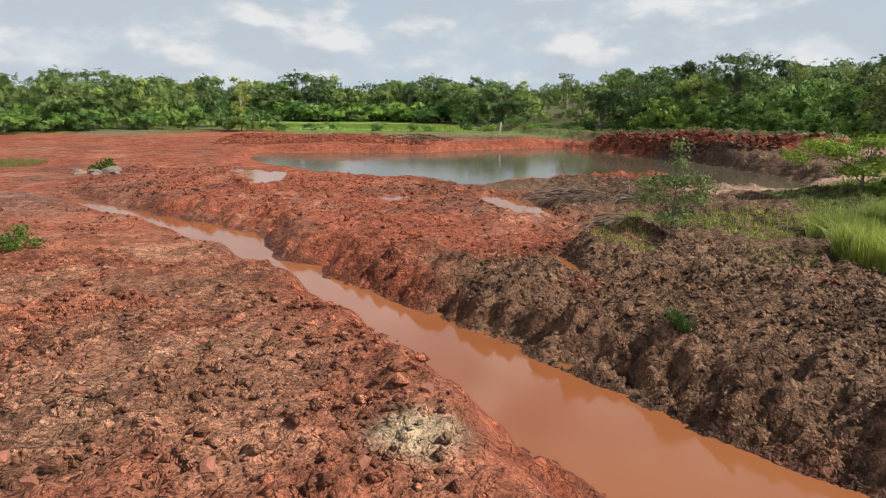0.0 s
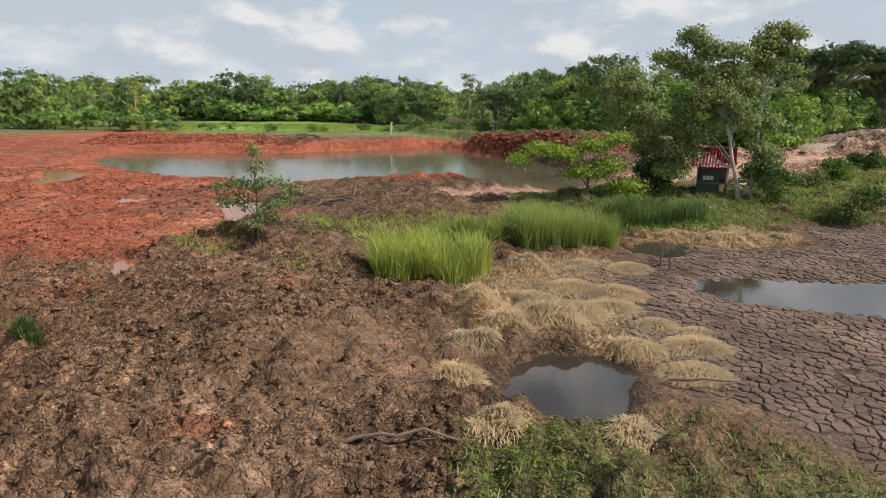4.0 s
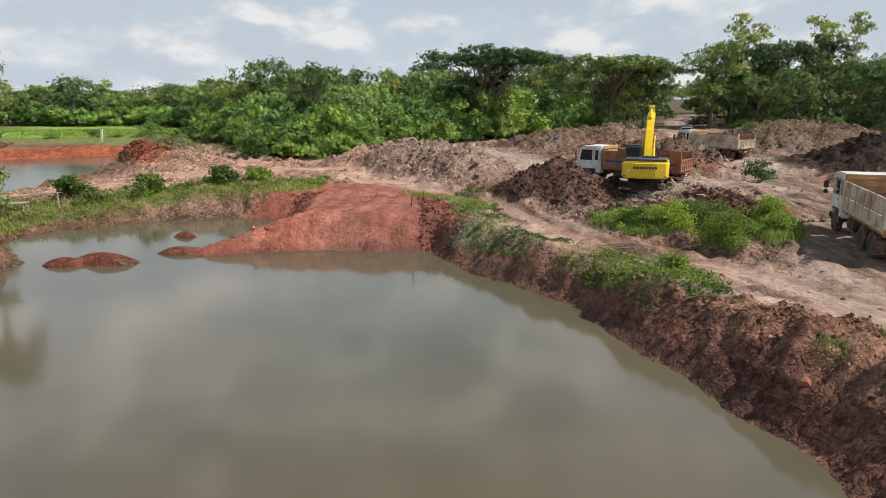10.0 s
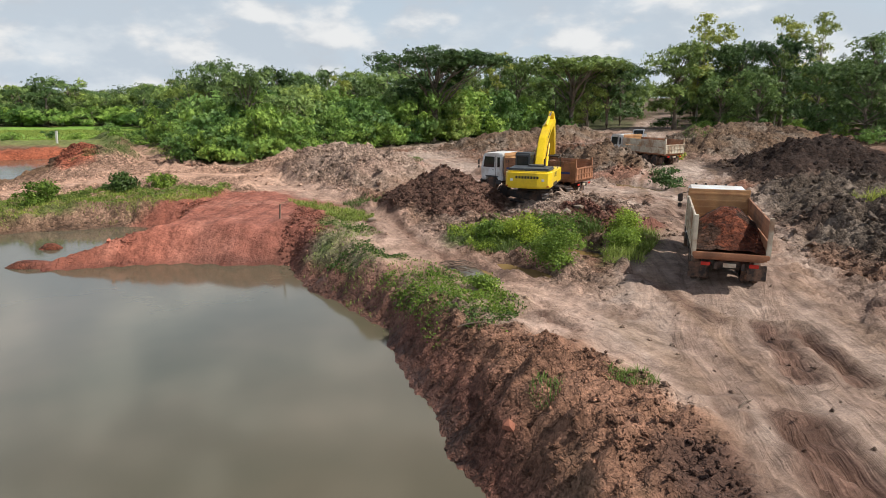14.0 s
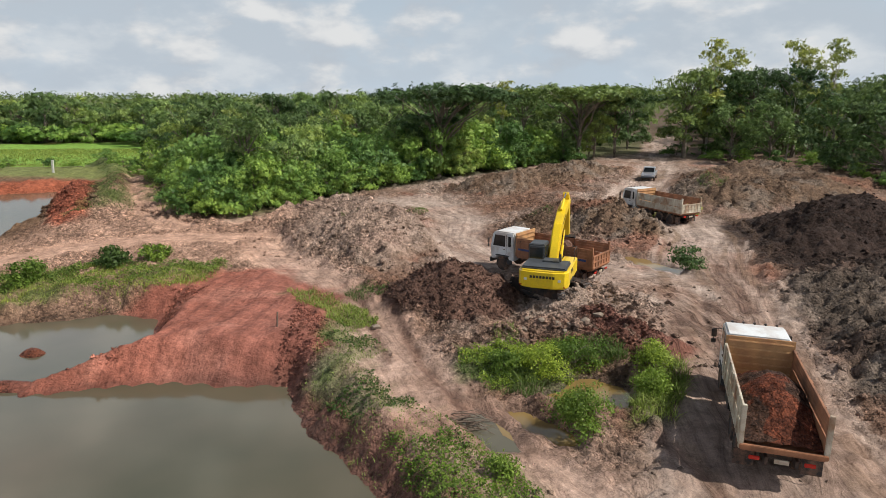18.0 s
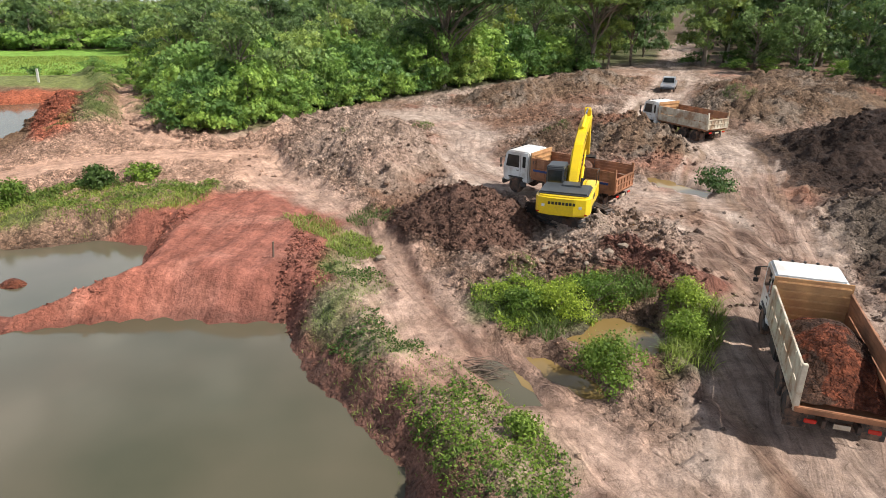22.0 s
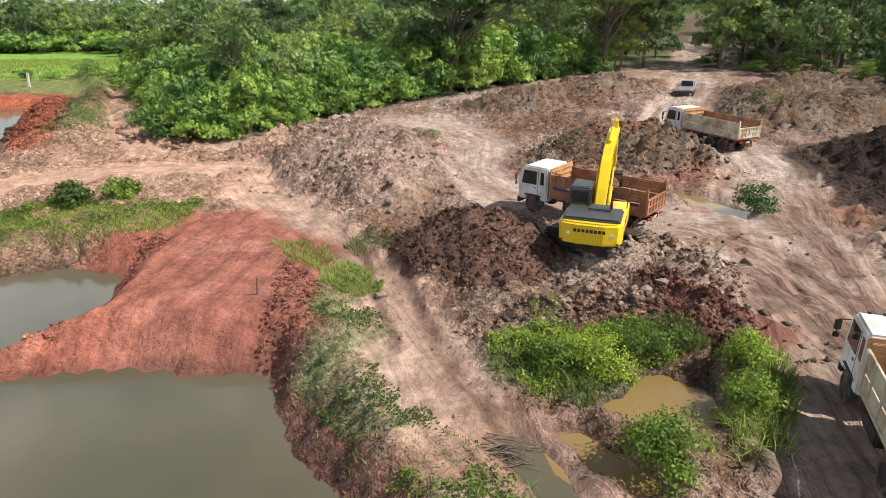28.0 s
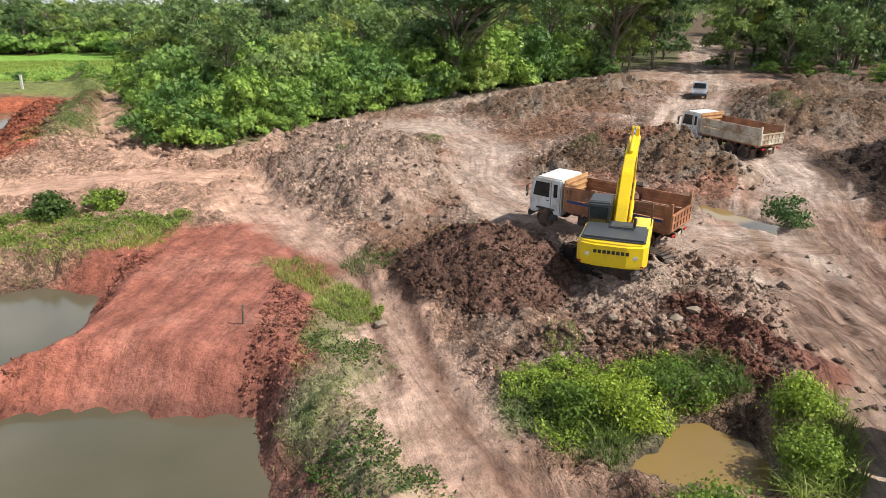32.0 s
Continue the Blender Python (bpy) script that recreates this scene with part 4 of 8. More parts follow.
    c, wet = lay(c, wet, k, C_BROWN * 1.6)
    c, wet = lay(c, wet, k * step(0.0, 0.4, n1 + 0.5 * n3) * 0.6, C_RED_PALE * 0.7)
    c, wet = lay(c, wet, k * step(0.15, 0.5, n2 - 0.4 * n1) * 0.4, C_DARK)
    c, wet = lay(c, wet, step(1.6, 0.6, np.hypot(x - 54.2, (y - 11.4) * 0.7) + 0.5 * jit), C_DARK * 1.1)
    deep, tone, on = lane_marks(x, y)
    c, wet = lay(c, wet, 0.65 * on, np.array((0.2, 0.116, 0.08)))
    c, wet = lay(c, wet, step(-0.1, -0.8, tone) * 0.6, np.array((0.125, 0.067, 0.047)))
    c, wet = lay(c, wet, step(0.3, 1.0, tone) * 0.4, C_ROAD * 1.1)
    for line, w, strong in DARK_MARKS:
        d = seg_dist(x + 0.3 * jit, y + 0.3 * jit, line, False)
        c, wet = lay(c, wet, step(w * 1.3, w * 0.6, d) * 0.65, np.array((0.12, 0.066, 0.046)))
    for line, w, hh in SPOIL_RED:
        d = seg_dist(x + 0.5 * jit, y + 0.5 * jit, line, False)
        c, wet = lay(c, wet, step(w * 1.5, w * 0.7, d) * 0.9, np.array((0.15, 0.058, 0.04)))
    for line, w, depth in RUTS:
        d = seg_dist(x + 0.2 * jit, y + 0.2 * jit, line, False)
        c, wet = lay(c, wet, step(w * 1.6, w * 0.5, d) * 0.75, C_DARK * 1.35)
    ax, ay, rr, hh = DARK_HEAP
    c, wet = lay(c, wet, step(rr * 1.02, rr * 0.9, np.hypot(x - ax, y - ay) + 0.6 * jit), C_DARK * 1.35)
    d = sdf(x + jit, y + jit, RED_SLOPE)
    c, wet = lay(c, wet, step(1.2, -0.6, d), np.array((0.24, 0.087, 0.06)))
    c, wet = lay(c, wet, step(0.0, -2.0, d) * step(-0.1, 0.4, n2 + n1) * 0.6, np.array((0.345, 0.15, 0.108)))
    # red banks of the far pond, and the rock bank
    d = sdf(x, y, FAR_POND)
    c, wet = lay(c, wet, step(7, 3, d + n1) * (y > 56) * (x < 0), C_RED)
    c, wet = lay(c, wet, step(2.4, 1.4, seg_dist(x, y, ROCK_BANK, False) + 0.4 * jit), np.array((0.30, 0.098, 0.06)))
    d = sdf(x + 0.5 * jit, y + 0.5 * jit, POND)
    c, wet = lay(c, wet, step(1.7, 0.7, d) * step(40, 43, x) * step(36, 33, y) * (0.75 + 0.4 * n2), np.array((0.2, 0.088, 0.062)))
    # turf
    for pts, amount in TURF:
        d = sdf(x + 1.3 * jit, y + 1.3 * jit, pts)
        c, wet = lay(c, wet, step(0.6, -0.8, d) * amount * np.clip(0.45 + 1.3 * n2, 0, 1), C_TURF)
    d = sdf(x + 0.35 * jit, y + 0.35 * jit, POND)
    c, wet = lay(c, wet, step(1.0, 0.5, d) * step(39, 42, x) * step(36, 33, y) * np.clip(0.8 + 0.5 * n2, 0, 1), np.array((0.2, 0.085, 0.06)))
    # green field, woodland floor
    d = sdf(x + 2 * jit, y + 2 * jit, [(-75, 135), (-60, 124), (-24, 124), (-14, 135), (-28, 172), (-40, 186), (-90, 182)])
    c, wet = lay(c, wet, step(1.5, -1.5, d), C_FIELD)
    d = sdf(x + 2 * jit, y + 2 * jit, WOODS)
    c, wet = lay(c, wet, step(2, -2, d), C_WOOD)
    c, wet = lay(c, wet, step(118, 128, y + 2 * n1) * step(-20, -8, x) * step(8, 0, x) * 0.8, C_TURF)
    far = step(120, 132, y + 3 * n1) * (sdf(x, y, [(-75, 135), (-60, 124), (-24, 124), (-14, 135), (-28, 172), (-40, 186), (-90, 182)]) > 0)
    far = far * step(3, 5, seg_dist(x, y, ROAD_EAST, False))
    c, wet = lay(c, wet, far * 0.9, C_WOOD * 1.3)
    c, wet = lay(c, wet, step(92, 100, x + 0.3 * (y - 100) * (y < 100) + 3 * n1) * step(60, 70, y) * 0.85 * step(3, 5, seg_dist(x, y, ROAD_EAST, False)), np.array((0.10, 0.062, 0.04)))
    c, wet = lay(c, wet, step(-66, -80, x + 6 * n1) * step(100, 112, y + 4 * n1), C_TURF)
    c, wet = lay(c, wet, step(-40, -60, x) * step(20, 30, y) * step(0.25, 0.5, fbm(x, y, 14, 3, 140)) * 0.5, C_GREY)
    # damp rims along the water
    for pts, level, w, depth in WATERS[:6] + WATERS[9:13]:
        d = sdf(x + 0.3 * jit, y + 0.3 * jit, pts)
        k = step(0.55, 0.05, d)[..., None] * 0.35
        c = c * (1 - k)
        wet = np.maximum(wet, step(0.5, 0.0, d) * 0.7)
    return c * np.array((1.2, 1.2, 1.22)) * (1 + step(32, 40, x)[..., None] * np.array((-0.07, 0.005, 0.07))), wet


WOODS = [(8, 92), (14, 80), (22.5, 69), (29.5, 67.5), (34.5, 77.5), (42.4, 88.2), (54.8, 102.5), (74.2, 118.5), (87, 146), (110, 210), (60, 230), (-14, 230), (-12, 140), (2, 112)]


def axis(spans):
    out = []
    for a, b, s0, s1 in spans:
        v = a
        while v < b:
            out.append(v)
            v += s0 + (s1 - s0) * (v - a) / (b - a)
    return np.array(out + [spans[-1][1]])


gx = np.concatenate((-axis([(48, 80, 0.2, 0.8), (80, 300, 0.8, 25), (300, 2600, 25, 300)])[::-1], axis([(-47.8, 74, 0.19, 0.19), (74, 110, 0.2, 0.8), (110, 320, 0.8, 25), (320, 2600, 25, 300)])))
gy = axis([(-400, -10, 60, 10), (-9, 3, 2, 0.3), (3, 46, 0.15, 0.2), (46, 130, 0.22, 0.9), (130, 400, 1.0, 20), (400, 3200, 20, 300)])
GX, GY = np.meshgrid(gx, gy)
GZ = ground_height(GX, GY)
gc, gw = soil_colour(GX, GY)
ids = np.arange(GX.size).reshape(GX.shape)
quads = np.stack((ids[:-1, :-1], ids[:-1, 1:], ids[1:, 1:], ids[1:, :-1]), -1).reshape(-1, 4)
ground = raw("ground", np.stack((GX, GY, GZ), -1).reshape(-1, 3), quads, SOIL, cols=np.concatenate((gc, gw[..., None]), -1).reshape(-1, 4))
# how far the ground is broken into clods
gr = np.minimum(seg_dist(GX, GY, ROAD_EAST, False) / 2.6, np.minimum(seg_dist(GX, GY, ROAD_WEST, False) / 1.6, seg_dist(GX, GY, ROAD_MID, False) / 2.2))
gr = np.minimum(gr, seg_dist(GX, GY, TRACK, False) / 1.6)
gk = (0.15 + 0.85 * step(0.8, 1.7, gr)) * (0.6 + 0.4 * step(0.0, 1.5, sdf(GX, GY, MUD))) * (1 - 0.75 * step(1, -1, sdf(GX, GY, RED_SLOPE))) * (0.55 + 0.45 * step(-0.3, 0.3, fbm(GX, GY, 3.5, 3, 201)))
gk = gk * (1 - 0.45 * step(-16, -24, GX) * step(23, 30, GY)) * step(112, 96, GY)
gk = gk * (1 - 0.7 * np.clip(lane_marks(GX, GY)[2] * 1.2, 0, 1)) * (1 - 0.4 * step(-0.05, 0.25, fbm(GX, GY, 5, 3, 291)) * step(43, 46, GX))
yard = sdf(GX, GY, [(55.6, 3), (54.9, 14), (53.8, 18.5), (56, 25), (59.4, 27), (60.4, 33), (64, 33), (63.6, 26), (64.4, 18), (66, 3)])
gk = gk * (0.3 + 0.7 * step(-0.6, 0.8, yard))
ga = ground.data.attributes.new("clod", "FLOAT", "POINT")
ga.data.foreach_set("value", gk.astype(np.float32).ravel())
gl = ground.data.attributes.new("lane", "FLOAT_VECTOR", "POINT")
gl.data.foreach_set("vector", lane_field(GX, GY).astype(np.float32).ravel())
tagged(ground, "red and brown churned earth with heaps, ruts and banks", "ground", kind="structure")


def flat_sheet(name, pts, level, material, label):
    bm = bmesh.new()
    bm.faces.new([bm.verts.new((px, py, level)) for px, py in pts])
    bmesh.ops.triangulate(bm, faces=bm.faces[:])
    ob = part(name, bm, material)
    return tagged(ob, label, "water", kind="structure")


def wider(pts, by):
    """The outline moved outwards by so many metres."""
    out, n = [], len(pts)
    area = sum(pts[k][0] * pts[(k + 1) % n][1] - pts[(k + 1) % n][0] * pts[k][1] for k in range(n))
    for k in range(n):
        a, b, c = (Vector(pts[j % n]) for j in (k - 1, k, k + 1))
        d = ((b - a).normalized() + (c - b).normalized()).normalized()
        nrm = Vector((d.y, -d.x)) * (1 if area > 0 else -1)
        out.append(tuple(b + nrm * by))
    return out


for pts, level, material, name, label in (
        (POND, 0.0, WATER_POND, "pond_water", "still olive brown pond water reflecting the clouds"),
        (DITCH_MUD, -0.22, WATER_DITCH, "ditch_water", "grey brown water in a narrow ditch beside cracked mud"),
        (DITCH_RED, -1.34, WATER_RED, "ditch_water", "opaque orange red water in a dug ditch"),
        (POOL, -0.22, WATER_DARK, "pool_water", "dark still pool among dry straw"),
        (MUD_PUDDLE, -0.155, WATER_DARK, "puddle_water", "shallow dark puddle on the cracked mud flat"),
        (REED_POOL, -0.15, WATER_DARK, "pool_water", "small dark pool beside green reeds"),
        (FAR_POND, -0.78, WATER_POND, "pond_water", "wide green brown pond behind red banks"),
        (RED_POOL, -0.6, WATER_RED, "pool_water", "red muddy pool below a brushwood heap"),
        (WEST_PUDDLE, -0.45, WATER_RED, "puddle_water", "shallow red puddle on flat red earth"),
        (YELLOW, 1.3, WATER_YELLOW, "puddle_water", "ochre yellow muddy puddle between green bushes"),
        (RUT_A, 1.42, WATER_POND, "puddle_water", "muddy water standing in a wheel rut"),
        (RUT_B, 1.426, WATER_YELLOW, "puddle_water", "muddy water standing in a wheel rut"),
        (PIT_POOL, 1.75, WATER_YELLOW, "puddle_water", "long muddy puddle behind a loading truck"),
        (SMALL, -0.3, WATER_RED, "puddle_water", "small bright puddle on churned red earth"),
        (FIELD_POND, 0.2, WATER_POND, "field_water", "shallow water standing at the edge of the field"),
        (SMALL_B, -0.48, WATER_RED, "puddle_water", "small bright puddle on churned red earth")):
    flat_sheet(name, wider(pts, 0.8), level, material, label)


# ---- plants ----
rng = np.random.default_rng(7)


def ground_z(x, y):
    """The height of the ground sheet, between its four nearest corners."""
    i, j = int(np.searchsorted(gx, x)) - 1, int(np.searchsorted(gy, y)) - 1
    u, v = (x - gx[i]) / (gx[i + 1] - gx[i]), (y - gy[j]) / (gy[j + 1] - gy[j])
    return float((GZ[j, i] * (1 - u) + GZ[j, i + 1] * u) * (1 - v) + (GZ[j + 1, i] * (1 - u) + GZ[j + 1, i + 1] * u) * v)


def leaf_quads(c, size, rise=0.6, long=0.55, r=None, face=None):
    """Leaves as small four-cornered blades at the places c (n, 3)."""
    r = r or rng
    n = len(c)
    nrm = r.normal(size=(n, 3)) + np.array((0, 0, rise * 2)) if face is None else r.normal(size=(n, 3)) * 0.62 + face + np.array((0, 0, 0.25))
    nrm /= np.linalg.norm(nrm, axis=1)[:, None]
    u = np.cross(nrm, r.normal(size=(n, 3)))
    u /= np.linalg.norm(u, axis=1)[:, None] + 1e-9
    v = np.cross(nrm, u)
    s = np.broadcast_to(size, (n,)) * r.uniform(0.65, 1.35, n)
    u, v = u * s[:, None], v * s[:, None] * long
    fold = nrm * (s * 0.18)[:, None]
    verts = np.stack((c + u - fold, c + v, c - u - fold, c - v), 1).reshape(-1, 3)
    return verts, np.arange(4 * n).reshape(-1, 4)


def crown_points(blobs, n, clump, r):
    """Places of leaves: clumps spread over lumpy crowns, thin inside, with gaps between."""
    vol = np.array([b[3] * b[4] * b[5] for b in blobs]) ** (2 / 3)
    out, way = [], []
    for b, w in zip(blobs, vol / vol.sum()):
        m = max(4, int(n * w))
        k = max(3, int(m / 22))
        d = r.normal(size=(k, 3))
        d /= np.linalg.norm(d, axis=1)[:, None]
        d[:, 2] = np.where(d[:, 2] < -0.45, -d[:, 2] * 0.4, d[:, 2])
        rad = r.uniform(0.62, 1.08, k)[:, None]
        cen = np.array(b[:3]) + d * rad * np.array(b[3:6])
        pick = r.integers(0, k, m)
        off = r.normal(size=(m, 3)) * clump * np.array((1, 1, 0.6))
        out.append(cen[pick] + off)
        w = d[pick] * 0.9 + 0.7 * off / (np.linalg.norm(off, axis=1)[:, None] + 1e-6)
        way.append(w / (np.linalg.norm(w, axis=1)[:, None] + 1e-6))
    return np.concatenate(out), np.concatenate(way)


def tube(bm, pts, radii, sides=7):
    rings = []
    for k, (p, rad) in enumerate(zip(pts, radii)):
        a = Vector(pts[max(k - 1, 0)])
        b = Vector(pts[min(k + 1, len(pts) - 1)])
        q = (b - a).to_track_quat("Z", "Y")
        rings.append([bm.verts.new(Vector(p) + q @ Vector((rad * math.cos(2 * math.pi * j / sides), rad * math.sin(2 * math.pi * j / sides), 0))) for j in range(sides)])
    for r0, r1 in zip(rings, rings[1:]):
        for j in range(sides):
            bm.faces.new((r0[j], r0[(j + 1) % sides], r1[(j + 1) % sides], r1[j]))
    bm.faces.new(rings[-1])
    bm.faces.new(rings[0][::-1])


def limb(bm, a, b, ra, rb, rnd, wander=0.12, n=5, sides=6):
    a, b = Vector(a), Vector(b)
    ln = (b - a).length
    pts, radii = [], []
    for k in range(n + 1):
        t = k / n
        off = Vector((rnd.uniform(-1, 1), rnd.uniform(-1, 1), rnd.uniform(-0.5, 0.5))) * wander * ln * math.sin(math.pi * t) * 0.8
        pts.append(a.lerp(b, t) + off + Vector((0, 0, 0.10 * ln * math.sin(math.pi * t))))
        radii.append(ra + (rb - ra) * t)
    tube(bm, pts, radii, sides)


def make_tree(name, height, blobs, leaves, leaf, clump, leaf_mat, bark, trunk_r, lean=(0, 0), seed=1, fork=0.4, bare=(), twigs=1):
    """A tapered trunk, limbs that reach into every lump of the crown, and the crown itself."""
    rnd = random.Random(seed)
    r = np.random.default_rng(seed)
    root = new(name)
    bm = bmesh.new()
    top = Vector((lean[0], lean[1], height * 0.8))
    stem = [Vector((0, 0, -0.3)), Vector((lean[0] * 0.08, lean[1] * 0.08, height * 0.1))]
    for k in range(1, 6):
        t = k / 5
        stem.append(Vector((lean[0] * t, lean[1] * t, height * (0.1 + 0.7 * t))) + Vector((rnd.uniform(-1, 1), rnd.uniform(-1, 1), 0)) * height * 0.02)
    tube(bm, stem, [trunk_r * 1.35, trunk_r, trunk_r * 0.9, trunk_r * 0.78, trunk_r * 0.6, trunk_r * 0.42, trunk_r * 0.2], 7)
    for b in blobs:
        t = rnd.uniform(fork, 0.8)
        base = Vector((lean[0] * t, lean[1] * t, height * (0.1 + 0.7 * t)))
        if base.z > b[2]:
            base = Vector((lean[0] * 0.3, lean[1] * 0.3, max(height * 0.2, b[2] * 0.6)))
        limb(bm, base, (b[0], b[1], b[2] + b[5] * 0.3), trunk_r * 0.42, trunk_r * 0.08, rnd, 0.12, 3 if twigs < 2 else 5, 4 if twigs < 2 else 6)
        for _ in range(twigs):
            d = Vector((rnd.uniform(-1, 1) * b[3], rnd.uniform(-1, 1) * b[4], rnd.uniform(0, 0.8) * b[5]))
            limb(bm, Vector(b[:3]) * 0.75 + base * 0.25, Vector(b[:3]) + d, trunk_r * 0.16, trunk_r * 0.04, rnd, n=2, sides=3)
    for a, b, ra in bare:
        limb(bm, a, b, ra, ra * 0.15, rnd, 0.08, 5, 6)
    part("trunk", bm, bark, root)
    at, way = crown_points(blobs, leaves, clump, r)
    v, f = leaf_quads(at, leaf, r=r, face=way)
    raw("crown", v, f, leaf_mat, root)
    return root


def lumps(rnd, height, width, n, low=0.35, flat=0.7, small=1.0):
    out = []
    for k in range(n):
        a = rnd.uniform(0, 2 * math.pi)
        t = rnd.random()
        z = height * (low + (0.93 - low) * t)
        rad = width * (0.5 + 0.15 * rnd.random()) * math.sqrt(max(0.05, 1 - abs(t - 0.35) ** 2 * 1.6)) * rnd.uniform(0.3, 1)
        s = width * rnd.uniform(0.2, 0.36) * small
        out.append((rad * math.cos(a), rad * math.sin(a), z, s, s * rnd.uniform(0.8, 1.1), s * flat))
    return out


def wood_tree(kind, seed):
    rnd = random.Random(seed)
    if kind == "broad":
        return make_tree("woodland_tree", 9, lumps(rnd, 9, 6.6, 22, 0.14, 0.75, 0.8), 2500, 0.3, 0.36, SPRAY_TREE, BARK, 0.2, seed=seed, twigs=0)
    if kind == "dark":
        return make_tree("woodland_tree", 11, lumps(rnd, 11, 7.0, 22, 0.16, 0.65, 0.8), 2500, 0.31, 0.38, SPRAY_DARK, BARK, 0.26, seed=seed, twigs=0)
    if kind == "far_broad":
        return make_tree("woodland_tree", 9, lumps(rnd, 9, 6.5, 14, 0.12), 800, 0.56, 0.5, SPRAY_TREE, BARK, 0.2, seed=seed, twigs=0)
    if kind == "far_dark":
        return make_tree("woodland_tree", 11, lumps(rnd, 11, 7.0, 14, 0.14, 0.6), 800, 0.58, 0.55, SPRAY_DARK, BARK, 0.26, seed=seed, twigs=0)
    if kind == "umbrella":
        b = [(rnd.uniform(-1, 1) * 4.6, rnd.uniform(-1, 1) * 4.2, 9.2 + rnd.uniform(-0.7, 0.9), rnd.uniform(1.3, 2.1), rnd.uniform(1.3, 2.0), 0.7) for _ in range(22)]
        b += [(rnd.uniform(-1, 1) * 2.6, rnd.uniform(-1, 1) * 2.6, rnd.uniform(5.5, 7.6), 1.3, 1.3, 0.6) for _ in range(6)]
        return make_tree("umbrella_tree", 10.2, b, 5200, 0.3, 0.36, SPRAY_DARK, BARK, 0.26, seed=seed, fork=0.25)
    if kind == "slim":
        b = [(rnd.uniform(-1, 1) * 1.1, rnd.uniform(-1, 1) * 1.1, 3 + 7.5 * k / 8, rnd.uniform(0.7, 1.2), rnd.uniform(0.7, 1.2), 0.8) for k in range(9)]
        return make_tree("slim_tree", 11, b, 900, 0.28, 0.35, SPRAY_OLIVE, BARK_PALE, 0.14, seed=seed)
    if kind == "far_bush":
        return make_tree("edge_bush", 3.6, lumps(rnd, 3.6, 4.6, 8, 0.12, 0.8), 420, 0.44, 0.38, SPRAY_BRIGHT, BARK, 0.07, seed=seed, twigs=0)
    return make_tree("edge_bush", 3.6, lumps(rnd, 3.6, 4.6, 13, 0.1, 0.8, 0.85), 1350, 0.24, 0.26, SPRAY_BRIGHT, BARK, 0.07, seed=seed, twigs=0)


PROTOS = {k: [wood_tree(k, 30 + 7 * j + 100 * i) for j in range(n)] for i, (k, n) in enumerate((("broad", 5), ("dark", 4), ("umbrella", 2), ("slim", 2), ("bush", 4), ("far_broad", 3), ("far_dark", 3), ("far_bush", 2)))}
TREE_LABEL = {"broad": "leafy green broadleaf tree standing in the woodland", "dark": "tall dark green tree with a dense crown", "umbrella": "flat-topped umbrella tree with a dark spreading crown",
              "slim": "slim pale-stemmed tree with a thin crown", "bush": "bright green leafy bush at the woodland edge"}
USED = set()


def plant(kind, x, y, size=1.0, turn=None, z=None, pick=None, wide=1.0):
    """Sets one tree of the kind; the first of each shape is the original, the others are copies."""
    plain_kind = kind
    if kind in ("broad", "dark", "bush") and (y > 128 or x < -20 or x > 122):
        kind = "far_" + kind
    k = rng.integers(len(PROTOS[kind])) if pick is None else pick
    proto = PROTOS[kind][k]
    a = rng.uniform(0, 360) if turn is None else turn
    z = ground_z(x, y) - 0.05 if z is None else z
    m = pose(x, y, z, 0, 0, a)
    if (kind, k) not in USED:
        USED.add((kind, k))
        ob = proto
        ob.matrix_basis = m @ Matrix.Diagonal((size * wide, size * wide, size, 1))
    else:
        ob = copy_thing(proto, m)
        ob.scale = (size * wide, size * wide, size)
    low = plain_kind == "bush"
    tagged(ob, TREE_LABEL[plain_kind], "bush" if low else "tree", "woodland edge bushes" if low else "woodland trees")
    return ob


def scatter(n, poly, gap, seed, tries=40):
    r = random.Random(seed)
    xs, ys = [p[0] for p in poly], [p[1] for p in poly]
    out = []
    for _ in range(n * tries):
        if len(out) >= n:
            break
        p = (r.uniform(min(xs), max(xs)), r.uniform(min(ys), max(ys)))
        if bool(inside(np.array([p[0]]), np.array([p[1]]), poly)[0]) and all((p[0] - q[0]) ** 2 + (p[1] - q[1]) ** 2 > gap**2 for q in out):
            out.append(p)
    return out


# woodland behind the yard: trees over the whole wood, bushes along its edge
for x, y in scatter(95, [(10, 98), (23, 76), (29.5, 74), (36, 83), (56, 107), (76, 126), (90, 165), (84, 175), (20, 160), (-4, 130)], 4.2, 5):
    near = rng.random()
    plant("broad" if near < 0.6 else "dark" if near < 0.9 else "slim", x, y, rng.uniform(0.62, 1.12) * (0.86 if y < 95 else 1.0 if y < 112 else 1.18))
EDGE = [(4.6, 101), (9.4, 93), (14.0, 85.6), (18.8, 77.0), (22.8, 67.4), (25.6, 66.6), (29.6, 68.8), (33, 75), (37.5, 82), (42.4, 88.6), (48, 95.5), (54.8, 103), (64, 110), (74, 118)]
for (ax, ay), (bx, by) in zip(EDGE, EDGE[1:]):
    n = max(2, int(math.hypot(bx - ax, by - ay) / 2.6))
    for k in range(n):
        t = (k + rng.uniform(0, 1)) / n
        for back in (0.9, 3.6, 6.6):
            dx, dy = (bx - ax), (by - ay)
            ln = math.hypot(dx, dy)
            plant("bush", ax + dx * t - dy / ln * back + rng.uniform(-0.7, 0.7), ay + dy * t + dx / ln * back + rng.uniform(-0.7, 0.7), rng.uniform(0.55, 0.95) + 0.09 * back)
